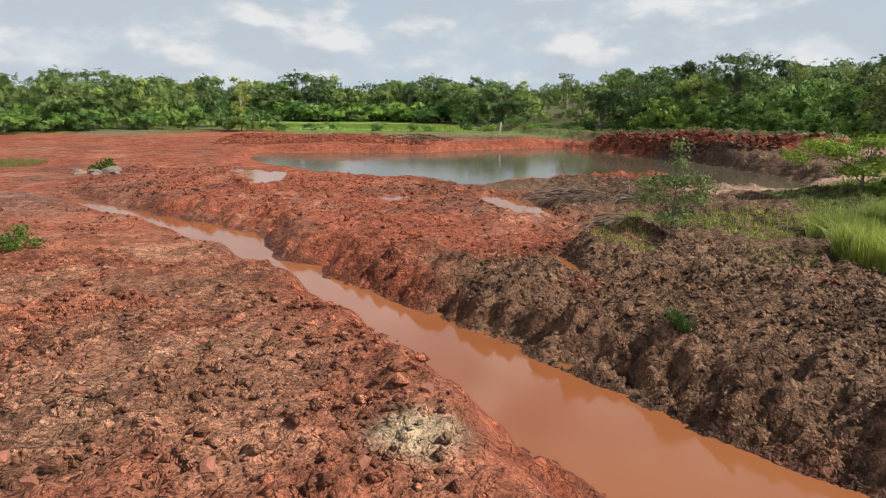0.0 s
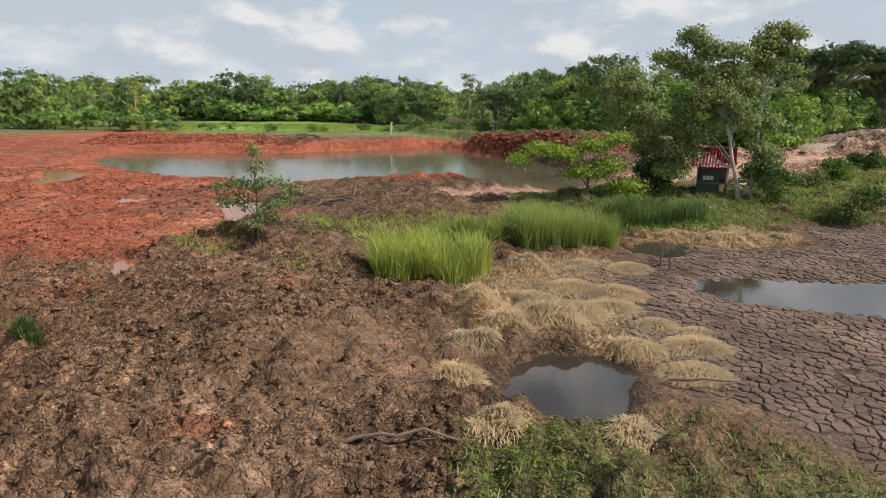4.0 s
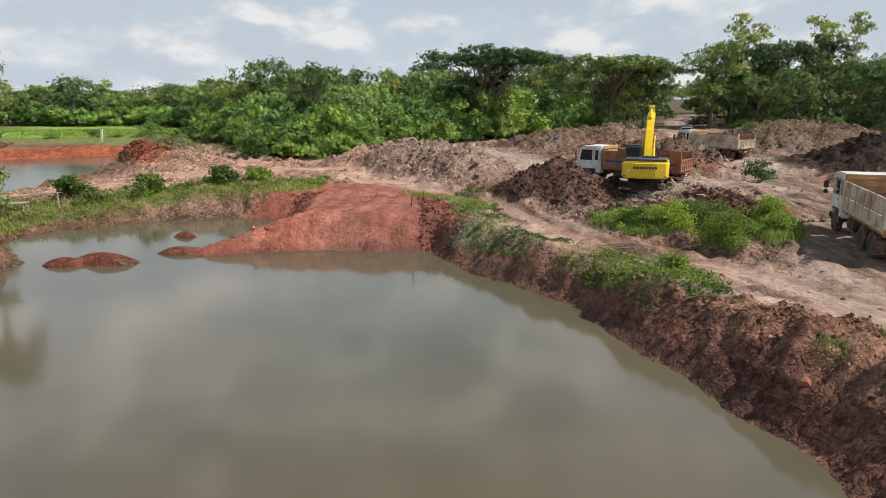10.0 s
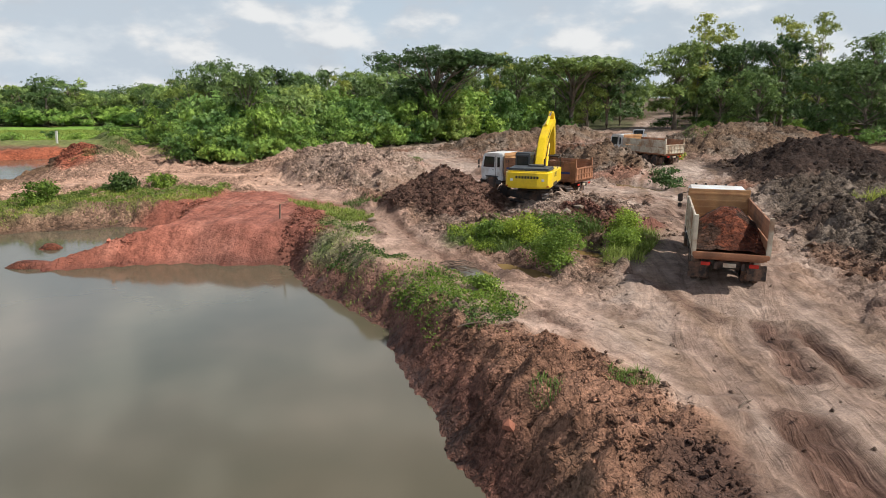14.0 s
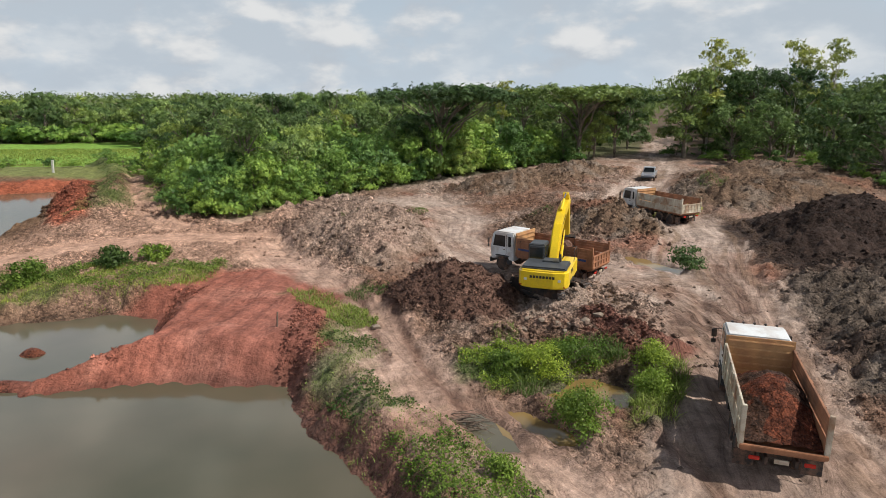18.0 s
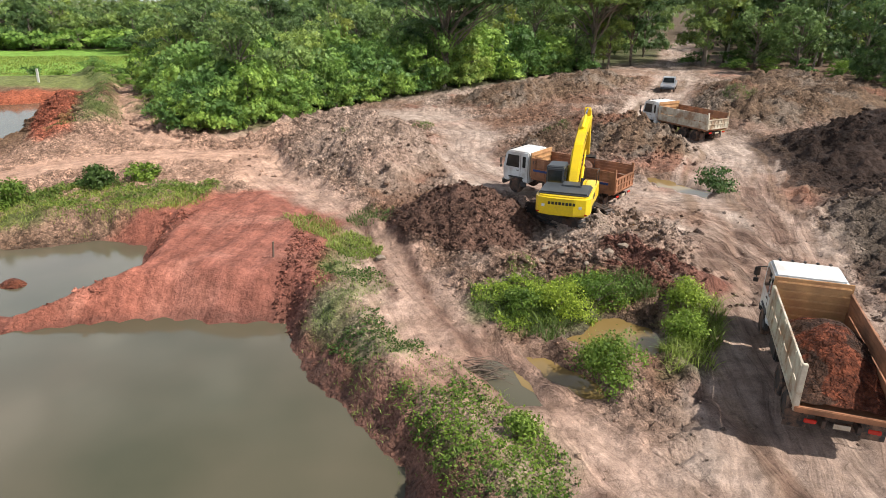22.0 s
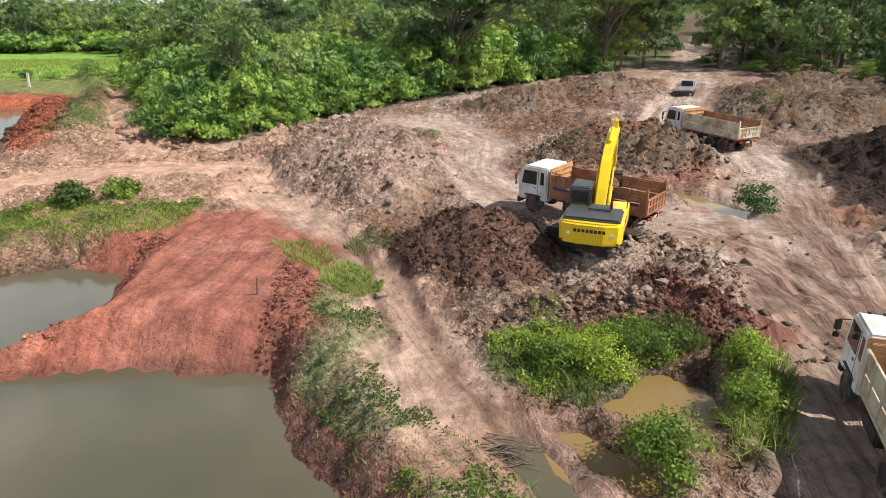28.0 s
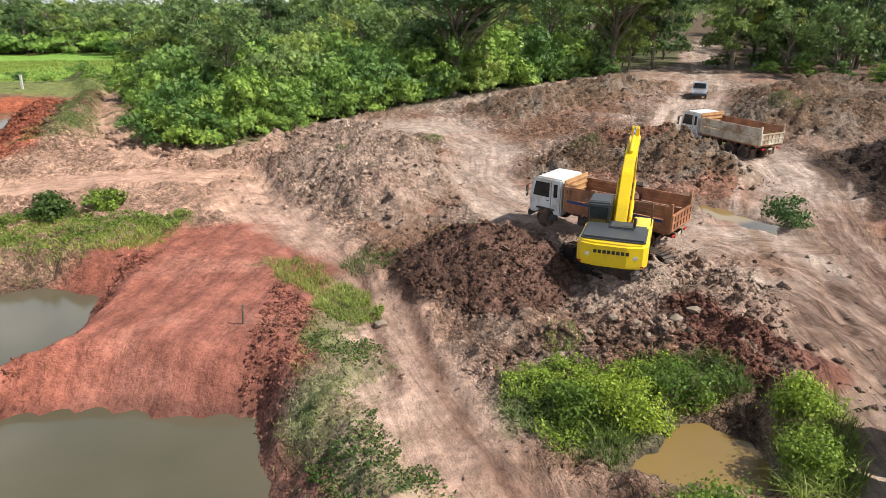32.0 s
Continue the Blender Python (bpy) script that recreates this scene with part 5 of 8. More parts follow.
for x, y in scatter(46, [(8, 101), (24, 75), (30, 74), (44, 93), (57, 107), (70, 117), (60, 122), (40, 108), (22, 92), (10, 112)], 3.2, 31):
    plant("bush", x, y, rng.uniform(1.3, 2.0))
# east wood beyond the yard
for x, y in scatter(46, [(93, 118), (100, 104), (99, 88), (103, 76), (101, 60), (110, 40), (150, 60), (150, 150), (112, 160)], 4.4, 9):
    near = rng.random()
    plant("broad" if near < 0.5 else "dark" if near < 0.85 else "slim", x, y, rng.uniform(0.85, 1.25))
# west belt behind the green field and the far pond
for x, y in scatter(64, [(-150, 118), (-95, 112), (-72, 128), (-52, 119), (-30, 121), (-16, 128), (-8, 150), (-30, 200), (-60, 195), (-150, 190)], 5.0, 12):
    if sdf(np.array([x]), np.array([y]), [(-75, 137), (-60, 126), (-24, 126), (-14, 137), (-28, 172), (-40, 186), (-90, 182)])[0] > 0 and not (-62 < x < -10 and y < 140):
        near = rng.random()
        plant("broad" if near < 0.6 else "dark" if near < 0.8 else "slim", x, y, rng.uniform(0.75, 1.15))

# trees along the road out, and bushes under the west belt
for x, y in scatter(34, [(84, 136), (104, 150), (128, 140), (160, 250), (128, 255), (112, 218), (92, 200), (78, 160)], 6.0, 15):
    if seg_dist(np.array([x]), np.array([y]), ROAD_EAST, False)[0] > 5:
        plant("dark" if rng.random() < 0.5 else "broad", x, y, rng.uniform(1.0, 1.35))
for x, y in scatter(70, [(-150, 110), (-100, 106), (-74, 118), (-56, 113), (-34, 117), (-14, 121), (-10, 127), (-30, 125), (-60, 123), (-150, 130)], 3.2, 16):
    if x < -58 or rng.random() < 0.35:
        plant("bush", x, y, rng.uniform(0.8, 1.3) if x < -58 else rng.uniform(0.4, 0.6), wide=1.3)


for x, y, size in ((-6, 116, 0.6), (-10, 121, 0.7), (-3.5, 113, 0.5), (-14, 123, 0.55), (-19, 122, 0.5), (-1.5, 118, 0.7), (3, 113, 0.8), (-24, 120, 0.45), (-8.5, 125, 0.7), (-30, 119, 0.4)):
    plant("bush", x, y, size, wide=1.3)


def far_woods(n, seed):
    """Woodland out to the horizon, as one mass of crowns."""
    r = np.random.default_rng(seed)
    d = 150 + 900 * r.random(n) ** 1.7
    a = r.uniform(-1.25, 1.15, n)
    cx, cy = 20 + d * np.sin(a), 30 + d * np.cos(a)
    keep = sdf(cx, cy, [(-80, 135), (-60, 120), (-20, 120), (-10, 135), (-24, 176), (-40, 192), (-95, 186)]) > 0
    keep &= seg_dist(cx, cy, ROAD_EAST, False) > 5
    keep &= ~((cx > 60) & (cx < 92) & (cy < 140))
    cx, cy, d = cx[keep], cy[keep], d[keep]
    base = ground_height(cx, cy, False)
    hgt = r.uniform(8, 13.5, len(cx)) * (1 + 0.2 * (cx > 40)) + 9 * step(280, 900, d)
    pts, sizes, ways = [], [], []
    for k in range(len(cx)):
        m = 40 if d[k] < 350 else 18
        w = hgt[k] * r.uniform(0.3, 0.45)
        v = r.normal(size=(m, 3))
        v /= np.linalg.norm(v, axis=1)[:, None]
        v[:, 2] = np.abs(v[:, 2]) * 0.9 - 0.25
        pts.append(np.array((cx[k], cy[k], base[k] + hgt[k] * 0.55)) + v * np.array((w, w, hgt[k] * 0.42)) * r.uniform(0.7, 1.1, m)[:, None])
        ways.append(v)
        sizes.append(np.full(m, 0.85 if d[k] < 350 else 1.6))
    v, f = leaf_quads(np.concatenate(pts), np.concatenate(sizes), 0.5, 0.75, r, np.concatenate(ways))
    ob = raw("far_woods", v, f, SPRAY_FAR)
    return tagged(ob, "dense green woodland reaching to the horizon", "woods", kind="stuff")


far_woods(3000, 4)
# wood behind the field
for x, y in scatter(44, [(-125, 186), (-42, 190), (-26, 174), (-12, 146), (-2, 150), (-16, 212), (-125, 212)], 5.0, 23):
    plant("dark" if rng.random() < 0.4 else "broad", x, y, rng.uniform(0.95, 1.35), wide=1.15)
for x, y in scatter(44, [(-125, 181), (-42, 186), (-27, 168), (-20, 172), (-40, 194), (-125, 190)], 2.6, 24):
    plant("bush", x, y, rng.uniform(0.9, 1.6), wide=1.4)
# undergrowth and a dense back row in the east wood
for x, y in scatter(24, [(90, 124), (96, 113), (99, 102), (101, 88), (101, 72), (108, 62), (122, 70), (126, 130), (102, 140)], 3.4, 21):
    plant("bush", x, y, rng.uniform(0.4, 0.85), wide=1.25)
for x, y in scatter(40, [(112, 92), (118, 112), (122, 136), (112, 160), (150, 190), (190, 150), (170, 80), (130, 70)], 5.5, 22):
    plant("dark", x, y, rng.uniform(0.95, 1.3))
# the umbrella trees and the tall pale trees that stand out of the wood
for x, y, size, wide in ((48, 97, 1.2, 1.4), (72, 117, 1.22, 1.35), (80, 123, 1.1, 1.1), (1, 116, 0.7, 1.0), (-12, 139, 0.6, 1.0)):
    plant("umbrella", x, y, size, wide=wide, pick=int(x * 7) % 2)
for x, y, size in ((45.5, 99.5, 0.85), (50.5, 100, 0.9), (69.5, 119, 0.9), (75.5, 120, 0.95), (92, 121, 1.5), (98, 127, 1.5), (104, 122, 1.6), (110, 118, 1.5), (115, 131, 1.4), (101, 108, 1.15), (106, 100, 1.15), (109, 92, 1.35), (113, 86, 1.25), (118, 96, 1.3)):
    plant("broad" if size < 1.3 else "dark", x, y, size)
for x, y, size in ((97.5, 125.0, 1.85), (115.4, 129.2, 1.9), (119, 124, 1.8), (104, 128, 1.7), (-66, 121, 0.9), (5, 119, 0.9)):
    plant("slim", x, y, size)


def cuboid(bm, cx, cy, cz, sx, sy, sz, bevel=0.0, m=None):
    """A block about its centre; its edges rounded where a bevel is given."""
    t = Matrix.Translation((cx, cy, cz)) @ Matrix.Diagonal((sx, sy, sz, 1))
    got = bmesh.ops.create_cube(bm, size=1, matrix=(m @ t) if m is not None else t)
    if bevel:
        edges = list({e for v in got["verts"] for e in v.link_edges})
        bmesh.ops.bevel(bm, geom=edges, offset=bevel, segments=2, affect="EDGES")
    return bm


def rod(bm, a, b, r, r2=None, sides=10):
    tube(bm, [Vector(a), Vector(b)], [r, r if r2 is None else r2], sides)
    return bm


def slab(bm, outline, x0, x1, bevel=0.0):
    """An outline in (y, z), drawn out from x0 to x1."""
    a = [bm.verts.new((x0, py, pz)) for py, pz in outline]
    b = [bm.verts.new((x1, py, pz)) for py, pz in outline]
    faces = [bm.faces.new(a[::-1]), bm.faces.new(b)]
    n = len(outline)
    for k in range(n):
        faces.append(bm.faces.new((a[k], a[(k + 1) % n], b[(k + 1) % n], b[k])))
    bmesh.ops.recalc_face_normals(bm, faces=faces)
    if bevel:
        edges = list({e for f in faces for e in f.edges})
        bmesh.ops.bevel(bm, geom=edges, offset=bevel, segments=2, affect="EDGES")
    return bm


# ---- loose earth: clods and stones ----
def clods(name, label, n, areas, sizes, seed, tint=1.0, flat=0.75):
    """Angular lumps of the soil that they lie on, half sunk in it. areas: outlines, each with its share."""
    r = np.random.default_rng(seed)
    total = sum(a[1] for a in areas)
    xs, ys = [], []
    for pts, share in areas:
        p = np.asarray(pts, dtype=float)
        want = int(n * share / total)
        lo, hi = p.min(axis=0), p.max(axis=0)
        got = 0
        while got < want:
            q = r.uniform(lo, hi, size=(want * 3, 2))
            q = q[inside(q[:, 0], q[:, 1], pts)][: want - got]
            # lumps lie in drifts
            q = q[fbm(q[:, 0], q[:, 1], 2.5, 2, seed) + r.uniform(-0.7, 0.5, len(q)) > -0.3]
            if len(q) == 0:
                break
            xs.append(q[:, 0])
            ys.append(q[:, 1])
            got += len(q)
    x, y = np.concatenate(xs), np.concatenate(ys)
    wet = np.zeros(len(x), dtype=bool)
    for pts, level, w, depth in WATERS:
        wet |= sdf(x, y, wider(pts, 0.1)) < 0.15
    # few lie where wheels pass
    lane = np.minimum(seg_dist(x, y, ROAD_EAST, False) / 2.6, np.minimum(seg_dist(x, y, ROAD_WEST, False) / 1.6, seg_dist(x, y, ROAD_MID, False) / 2.2))
    wet |= (lane < 1.2) & (r.random(len(x)) < 0.85)
    x, y = x[~wet], y[~wet]
    z = ground_height(x, y)
    c, w = soil_colour(x, y)
    m = len(x)
    s = sizes[0] * (sizes[1] / sizes[0]) ** (r.random(m) ** 3.0)
    unit = np.array(((1, 0, 0), (0, 1, 0), (-1, 0, 0), (0, -1, 0), (0, 0, 1), (0, 0, -1)), dtype=float)
    tri = np.array(((0, 1, 4), (1, 2, 4), (2, 3, 4), (3, 0, 4), (1, 0, 5), (2, 1, 5), (3, 2, 5), (0, 3, 5)))
    a = r.uniform(0, 6.283, m)
    v = unit[None] * r.uniform(0.5, 1.25, (m, 6, 1)) + r.normal(size=(m, 6, 3)) * 0.22
    v[..., 2] *= flat
    v *= s[:, None, None]
    ca, sa = np.cos(a)[:, None], np.sin(a)[:, None]
    vx, vy = v[..., 0] * ca - v[..., 1] * sa, v[..., 0] * sa + v[..., 1] * ca
    verts = np.stack((vx + x[:, None], vy + y[:, None], v[..., 2] + (z + s * 0.18)[:, None]), -1).reshape(-1, 3)
    faces = (tri[None] + 6 * np.arange(m)[:, None, None]).reshape(-1, 3)
    col = np.clip(c * r.uniform(0.7, 1.3, (m, 1)) * np.where(r.random((m, 1)) < 0.08, 1.5, 1.0) * tint, 0, 1)
    cols = np.repeat(np.concatenate((col, w[:, None]), 1), 6, axis=0)
    ob = raw(name, verts, faces, SOIL, cols=cols)
    broken = ob.data.attributes.new("clod", "FLOAT", "POINT")
    broken.data.foreach_set("value", np.full(len(verts), 0.7, dtype=np.float32))
    return tagged(ob, label, "soil", kind="stuff")


WEST_BANK = [(-27, 4), (-29, 12), (-33.5, 20), (-40, 29), (-48, 37), (-62, 42), (-70, 30), (-58, 4)]
clods("spoil_clods", "angular red clods strewn over the spoil bank", 11000, [(WEST_BANK, 5), ([(-27, 4), (-28, 10), (-31.5, 17), (-40, 18), (-44, 4)], 6)], (0.018, 0.2), 1)
clods("bank_clods", "lumps of brown earth on the trodden bank", 13000, [([(-28, 19), (-22, 12), (-16, 5), (-9, 5), (-10, 14), (-12, 24), (-20, 28), (-27, 27)], 4)], (0.03, 0.15), 2)
clods("field_clods", "red crumbs on the flat red earth", 6000, [([(-60, 50), (-45, 42), (-38, 36), (-32, 28), (-25, 26), (-19, 32), (-22, 46), (-28, 58), (-45, 66), (-62, 70)], 1)], (0.05, 0.22), 3)
clods("ridge_clods", "dark and pale lumps along the ridge", 5000, [([(14.5, 4), (17.5, 15), (18.5, 21), (21, 29), (23, 27), (24, 20), (23.4, 14), (26, 6)], 1)], (0.025, 0.1), 4)
clods("yard_clods", "broken clods and stones about the digging", 18000, [(wider(p, 1.6), k) for (p, _, _, _), k in zip(HEAPS, (7, 6, 3, 8, 3, 3.4, 3.4, 3.0))], (0.05, 0.28), 5)
clods("loose_clods", "crumbs of earth beside the road and on the bank", 11000, [([(56, 37.4), (55.6, 34), (58, 31), (60.4, 32), (59.6, 36)], 0.9), ([(43, 44), (43, 33), (47, 26), (50.5, 17), (52, 5), (60, 4), (60, 20), (66, 40), (60, 50), (50, 48)], 3), (BANK_EAST, 1.0)], (0.03, 0.14), 6)
clods("heap_crumbs", "dark crumbling lumps on the fresh heap", 3500, [([(45.2, 41), (46.4, 38), (49.4, 36.6), (52.6, 38), (53.6, 41), (52, 44.6), (48, 45)], 1)], (0.04, 0.2), 7)
clods("slope_clods", "small red lumps on the washed red slope", 3600, [([(30, 33), (33, 34), (34, 44), (31.5, 44), (31.8, 37)], 1), ([(40.5, 40), (43.4, 37), (43.2, 32), (41, 31.4)], 1.2)], (0.03, 0.16), 8)
clods("far_clods", "red lumps on the banks of the far pond", 5000, [([(-62, 92), (-30, 92), (-26, 98), (-30, 108), (-62, 108)], 1), ([(20, 68), (12, 76), (30, 60), (34, 56)], 0.1)], (0.1, 0.4), 9)
clods("rock_bank_stones", "broken orange red stones heaped along the far pond", 4200, [([(7.2, 69), (13.6, 67), (10.4, 74.5), (6, 82.5), (-0.6, 95), (-2.4, 98.5), (-5.4, 95.4), (0.2, 82.6), (4.6, 74.4)], 1)], (0.12, 0.46), 10, 0.8)


# ---- cracked mud ----
def mud_plates(seed):
    """Curled plates of dried mud between open cracks: cells round scattered seeds, each a low block with a rounded rim."""
    r = random.Random(seed)
    cell = 0.27
    seeds, grid = [], {}
    for i in range(-28, 67):
        for j in range(10, 122):
            px, py = (i + 0.5 + 0.5 * (j % 2) + r.uniform(-0.5, 0.5)) * cell, (j + 0.5 + r.uniform(-0.5, 0.5)) * cell
            grid[(i, j)] = (px, py)
    keys = list(grid)
    P = np.array([grid[k] for k in keys])
    ok = (sdf(P[:, 0] + 0.5 * fbm(P[:, 0], P[:, 1], 2.6, 3, 11), P[:, 1] + 0.5 * fbm(P[:, 0], P[:, 1], 2.6, 3, 23), MUD) < -0.1)
    for pts, level, w, depth in WATERS:
        ok &= sdf(P[:, 0], P[:, 1], pts) > 0.25
    ok &= (np.hypot(P[:, 0] - 13.6, P[:, 1] - 19.4) > 1.7) & (np.hypot(P[:, 0] - 12.3, P[:, 1] - 18.2) > 1.4)
    ok &= fbm(P[:, 0], P[:, 1], 5, 3, 151) + 0.4 * vnoise(P[:, 0] * 3, P[:, 1] * 3, 9) < 0.62
    Z = ground_height(P[:, 0], P[:, 1], False)
    shapes = []
    for k, (key, good) in enumerate(zip(keys, ok)):
        if not good:
            continue
        i, j = key
        px, py = grid[key]
        poly = [(px - 0.5, py - 0.5), (px + 0.5, py - 0.5), (px + 0.5, py + 0.5), (px - 0.5, py + 0.5)]
        for di in (-2, -1, 0, 1, 2):
            for dj in (-2, -1, 0, 1, 2):
                q = grid.get((i + di, j + dj))
                if q is None or (di == 0 and dj == 0):
                    continue
                mx, my, nx, ny = (px + q[0]) / 2, (py + q[1]) / 2, q[0] - px, q[1] - py
                out = []
                for a in range(len(poly)):
                    s, e = poly[a - 1], poly[a]
                    ds = (s[0] - mx) * nx + (s[1] - my) * ny
                    de = (e[0] - mx) * nx + (e[1] - my) * ny
                    if (ds <= 0) != (de <= 0):
                        t = ds / (ds - de)
                        out.append((s[0] + t * (e[0] - s[0]), s[1] + t * (e[1] - s[1])))
                    if de <= 0:
                        out.append(e)
                poly = out
                if len(poly) < 3:
                    break
            if len(poly) < 3:
                break
        if len(poly) >= 3:
            shapes.append((px, py, float(Z[k]), poly))
    return shapes


def plate_mesh(px, py, z, poly, r, verts, faces, at_origin):
    gap = r.uniform(0.76, 0.92)
    lift, tilt_x, tilt_y = r.uniform(0.012, 0.06), r.uniform(-0.1, 0.1), r.uniform(-0.1, 0.1)
    ox, oy, oz = (px, py, z) if at_origin else (0, 0, 0)
    b, n = len(verts), len(poly)
    for scale, h in ((gap, -0.09), (gap, lift * 0.55), (gap * 0.88, lift)):
        for qx, qy in poly:
            dx, dy = (qx - px) * scale, (qy - py) * scale
            verts.append((px + dx - ox, py + dy - oy, z + h + (dx * tilt_x + dy * tilt_y) * (h > 0) - oz))
    for ring in (0, 1):
        for a in range(n):
            c = (a + 1) % n
            faces.append((b + ring * n + a, b + ring * n + c, b + (ring + 1) * n + c, b + (ring + 1) * n + a))
    faces.append(tuple(b + 2 * n + a for a in range(n)))


def mud_material():
    m, nd, ln, bs = mat("cracked_mud")
    co = coords(nd)
    o = nd.new("ShaderNodeObjectInfo")
    g = nd.new("ShaderNodeNewGeometry")
    pos = g.outputs["Position"]
    big = noise_node(nd, ln, pos, 0.35, 5)
    fine = noise_node(nd, ln, pos, 24, 5, 0.7)
    c = ramp(nd, ln, big, [(0.32, (0.095, 0.062, 0.045)), (0.5, (0.138, 0.094, 0.07)), (0.68, (0.215, 0.152, 0.114))])
    mid = noise_node(nd, ln, pos, 1.3, 5, 0.65)
    c = mul(nd, ln, c, ramp(nd, ln, mid, [(0.34, (0.7, 0.68, 0.66)), (0.66, (1.3, 1.28, 1.25))]))
    c = mul(nd, ln, c, ramp(nd, ln, fine, [(0.3, (0.66, 0.64, 0.62)), (0.7, (1.2, 1.2, 1.2))]))
    c = mul(nd, ln, c, ramp(nd, ln, g.outputs["Random Per Island"], [(0, (0.85, 0.84, 0.83)), (1, (1.12, 1.1, 1.08))]))
    c = mul(nd, ln, c, ramp(nd, ln, o.outputs["Random"], [(0, (0.92, 0.92, 0.92)), (1, (1.08, 1.07, 1.06))]))
    ln.new(c, bs.inputs["Base Color"])
    bs.inputs["Roughness"].default_value = 0.9
    bump(nd, ln, fine, 0.6, 0.012, bs)
    return m


MUD_MAT = mud_material()


# ---- grass, reeds, straw, creepers ----
def blades(n, area, height, width, lean, seed, droop=0.35, drift=3.0, edge=0.6):
    """Upright blades in two bent lengths each, thicker in drifts. Returns points and faces."""
    r = np.random.default_rng(seed)
    p = np.asarray(area, dtype=float)
    q = r.uniform(p.min(axis=0), p.max(axis=0), size=(n * 6, 2))
    keep = sdf(q[:, 0], q[:, 1], area) + edge * fbm(q[:, 0], q[:, 1], 1.5, 2, seed) < 0
    keep &= fbm(q[:, 0], q[:, 1], drift, 3, seed + 5) + r.uniform(-0.5, 0.6, len(q)) > -0.05
    q = q[keep][:n]
    x, y = q[:, 0], q[:, 1]
    z = ground_height(x, y) - 0.03
    return blade_mesh(x, y, z, height, width, lean, droop, r)


def blade_mesh(x, y, z, height, width, lean, droop, r):
    m = len(x)
    h = np.broadcast_to(height, (m,)) * r.uniform(0.55, 1.25, m)
    a = r.uniform(0, 6.283, m)
    d = np.abs(r.normal(size=m)) * lean * h
    w = width * r.uniform(0.7, 1.3, m)
    dx, dy = np.cos(a) * d, np.sin(a) * d
    wa = a + 1.57 + r.normal(size=m) * 0.6
    wx, wy = np.cos(wa) * w / 2, np.sin(wa) * w / 2
    base = np.stack((x, y, z), -1)
    mid = base + np.stack((dx * 0.45, dy * 0.45, h * 0.62), -1)
    tip = base + np.stack((dx * (1 + droop), dy * (1 + droop), h * (1 - droop * 0.25)), -1)
    side = np.stack((wx, wy, np.zeros(m)), -1)
    v = np.stack((base - side, base + side, mid + side * 0.8, mid - side * 0.8, tip, tip + side * 0.1), 1).reshape(-1, 3)
    i = 6 * np.arange(m)
    f = np.concatenate((np.stack((i, i + 1, i + 2, i + 3), -1), np.stack((i + 3, i + 2, i + 5, i + 4), -1)))
    return v, f


def grass_patch(name, label, area, n, height, width, material, seed, lean=0.35, drift=3.0):
    v, f = blades(n, area, height, width, lean, seed, drift=drift)
    return tagged(raw(name, v, f, material), label, "grass", kind="stuff")


REED_AREAS = [([(-12.2, 20.8), (-9.4, 20.4), (-7.8, 22), (-8.2, 24.8), (-10.6, 25.4), (-12.6, 23.4)], 5200, 1.35),
              ([(-5.8, 27.6), (-1.8, 27.4), (-1.2, 29.4), (-3.2, 31.5), (-6.6, 31)], 4600, 1.5),
              ([(-10.6, 28.6), (-6.8, 28.2), (-6.6, 30.2), (-10, 30.4)], 2200, 1.0),
              ([(0.2, 32.4), (4.6, 32.6), (5.4, 34.2), (2, 35.4), (-0.6, 34.4)], 3200, 1.2)]
for area, n, hh in REED_AREAS:
    grass_patch("reed_bed", "tall bright green reeds standing in wet mud", area, int(1.3 * n), hh, 0.032, REED, int(n), 0.36)
for k, (area, n, hh) in enumerate((
        (TURF[0][0], 14000, 0.3), (TURF[1][0], 3000, 0.15), (TURF[2][0], 2200, 0.28), (TURF[3][0], 3600, 0.4), (TURF[4][0], 2000, 0.45), (TURF[5][0], 2600, 0.3),
        (TURF[6][0], 1600, 0.16), ([(12, 33), (16.6, 33.6), (17.2, 38), (22, 42.6), (33, 44.4), (33.6, 48), (24, 49.5), (14, 45.5)], 6000, 0.26))):
    grass_patch("grass", "uneven green grass on brown earth", area, n, hh, 0.03, GRASS, 200 + k, 0.7, 2.2)
grass_patch("dike_grass", "tussocky grass on the dike beside the track", TURF[7][0], 9000, 0.22, 0.06, GRASS, 230, 0.9)
grass_patch("verge_grass", "short grass on the verge between track and bushes", TURF[8][0], 3600, 0.3, 0.07, GRASS, 232, 0.6)
grass_patch("field_crop", "even light green crop on a flat field", [(-74, 135), (-60, 124.5), (-25, 124.5), (-15, 135), (-28, 165), (-80, 165)], 16000, 0.32, 0.13, GRASS, 231, 0.5, 20.0)
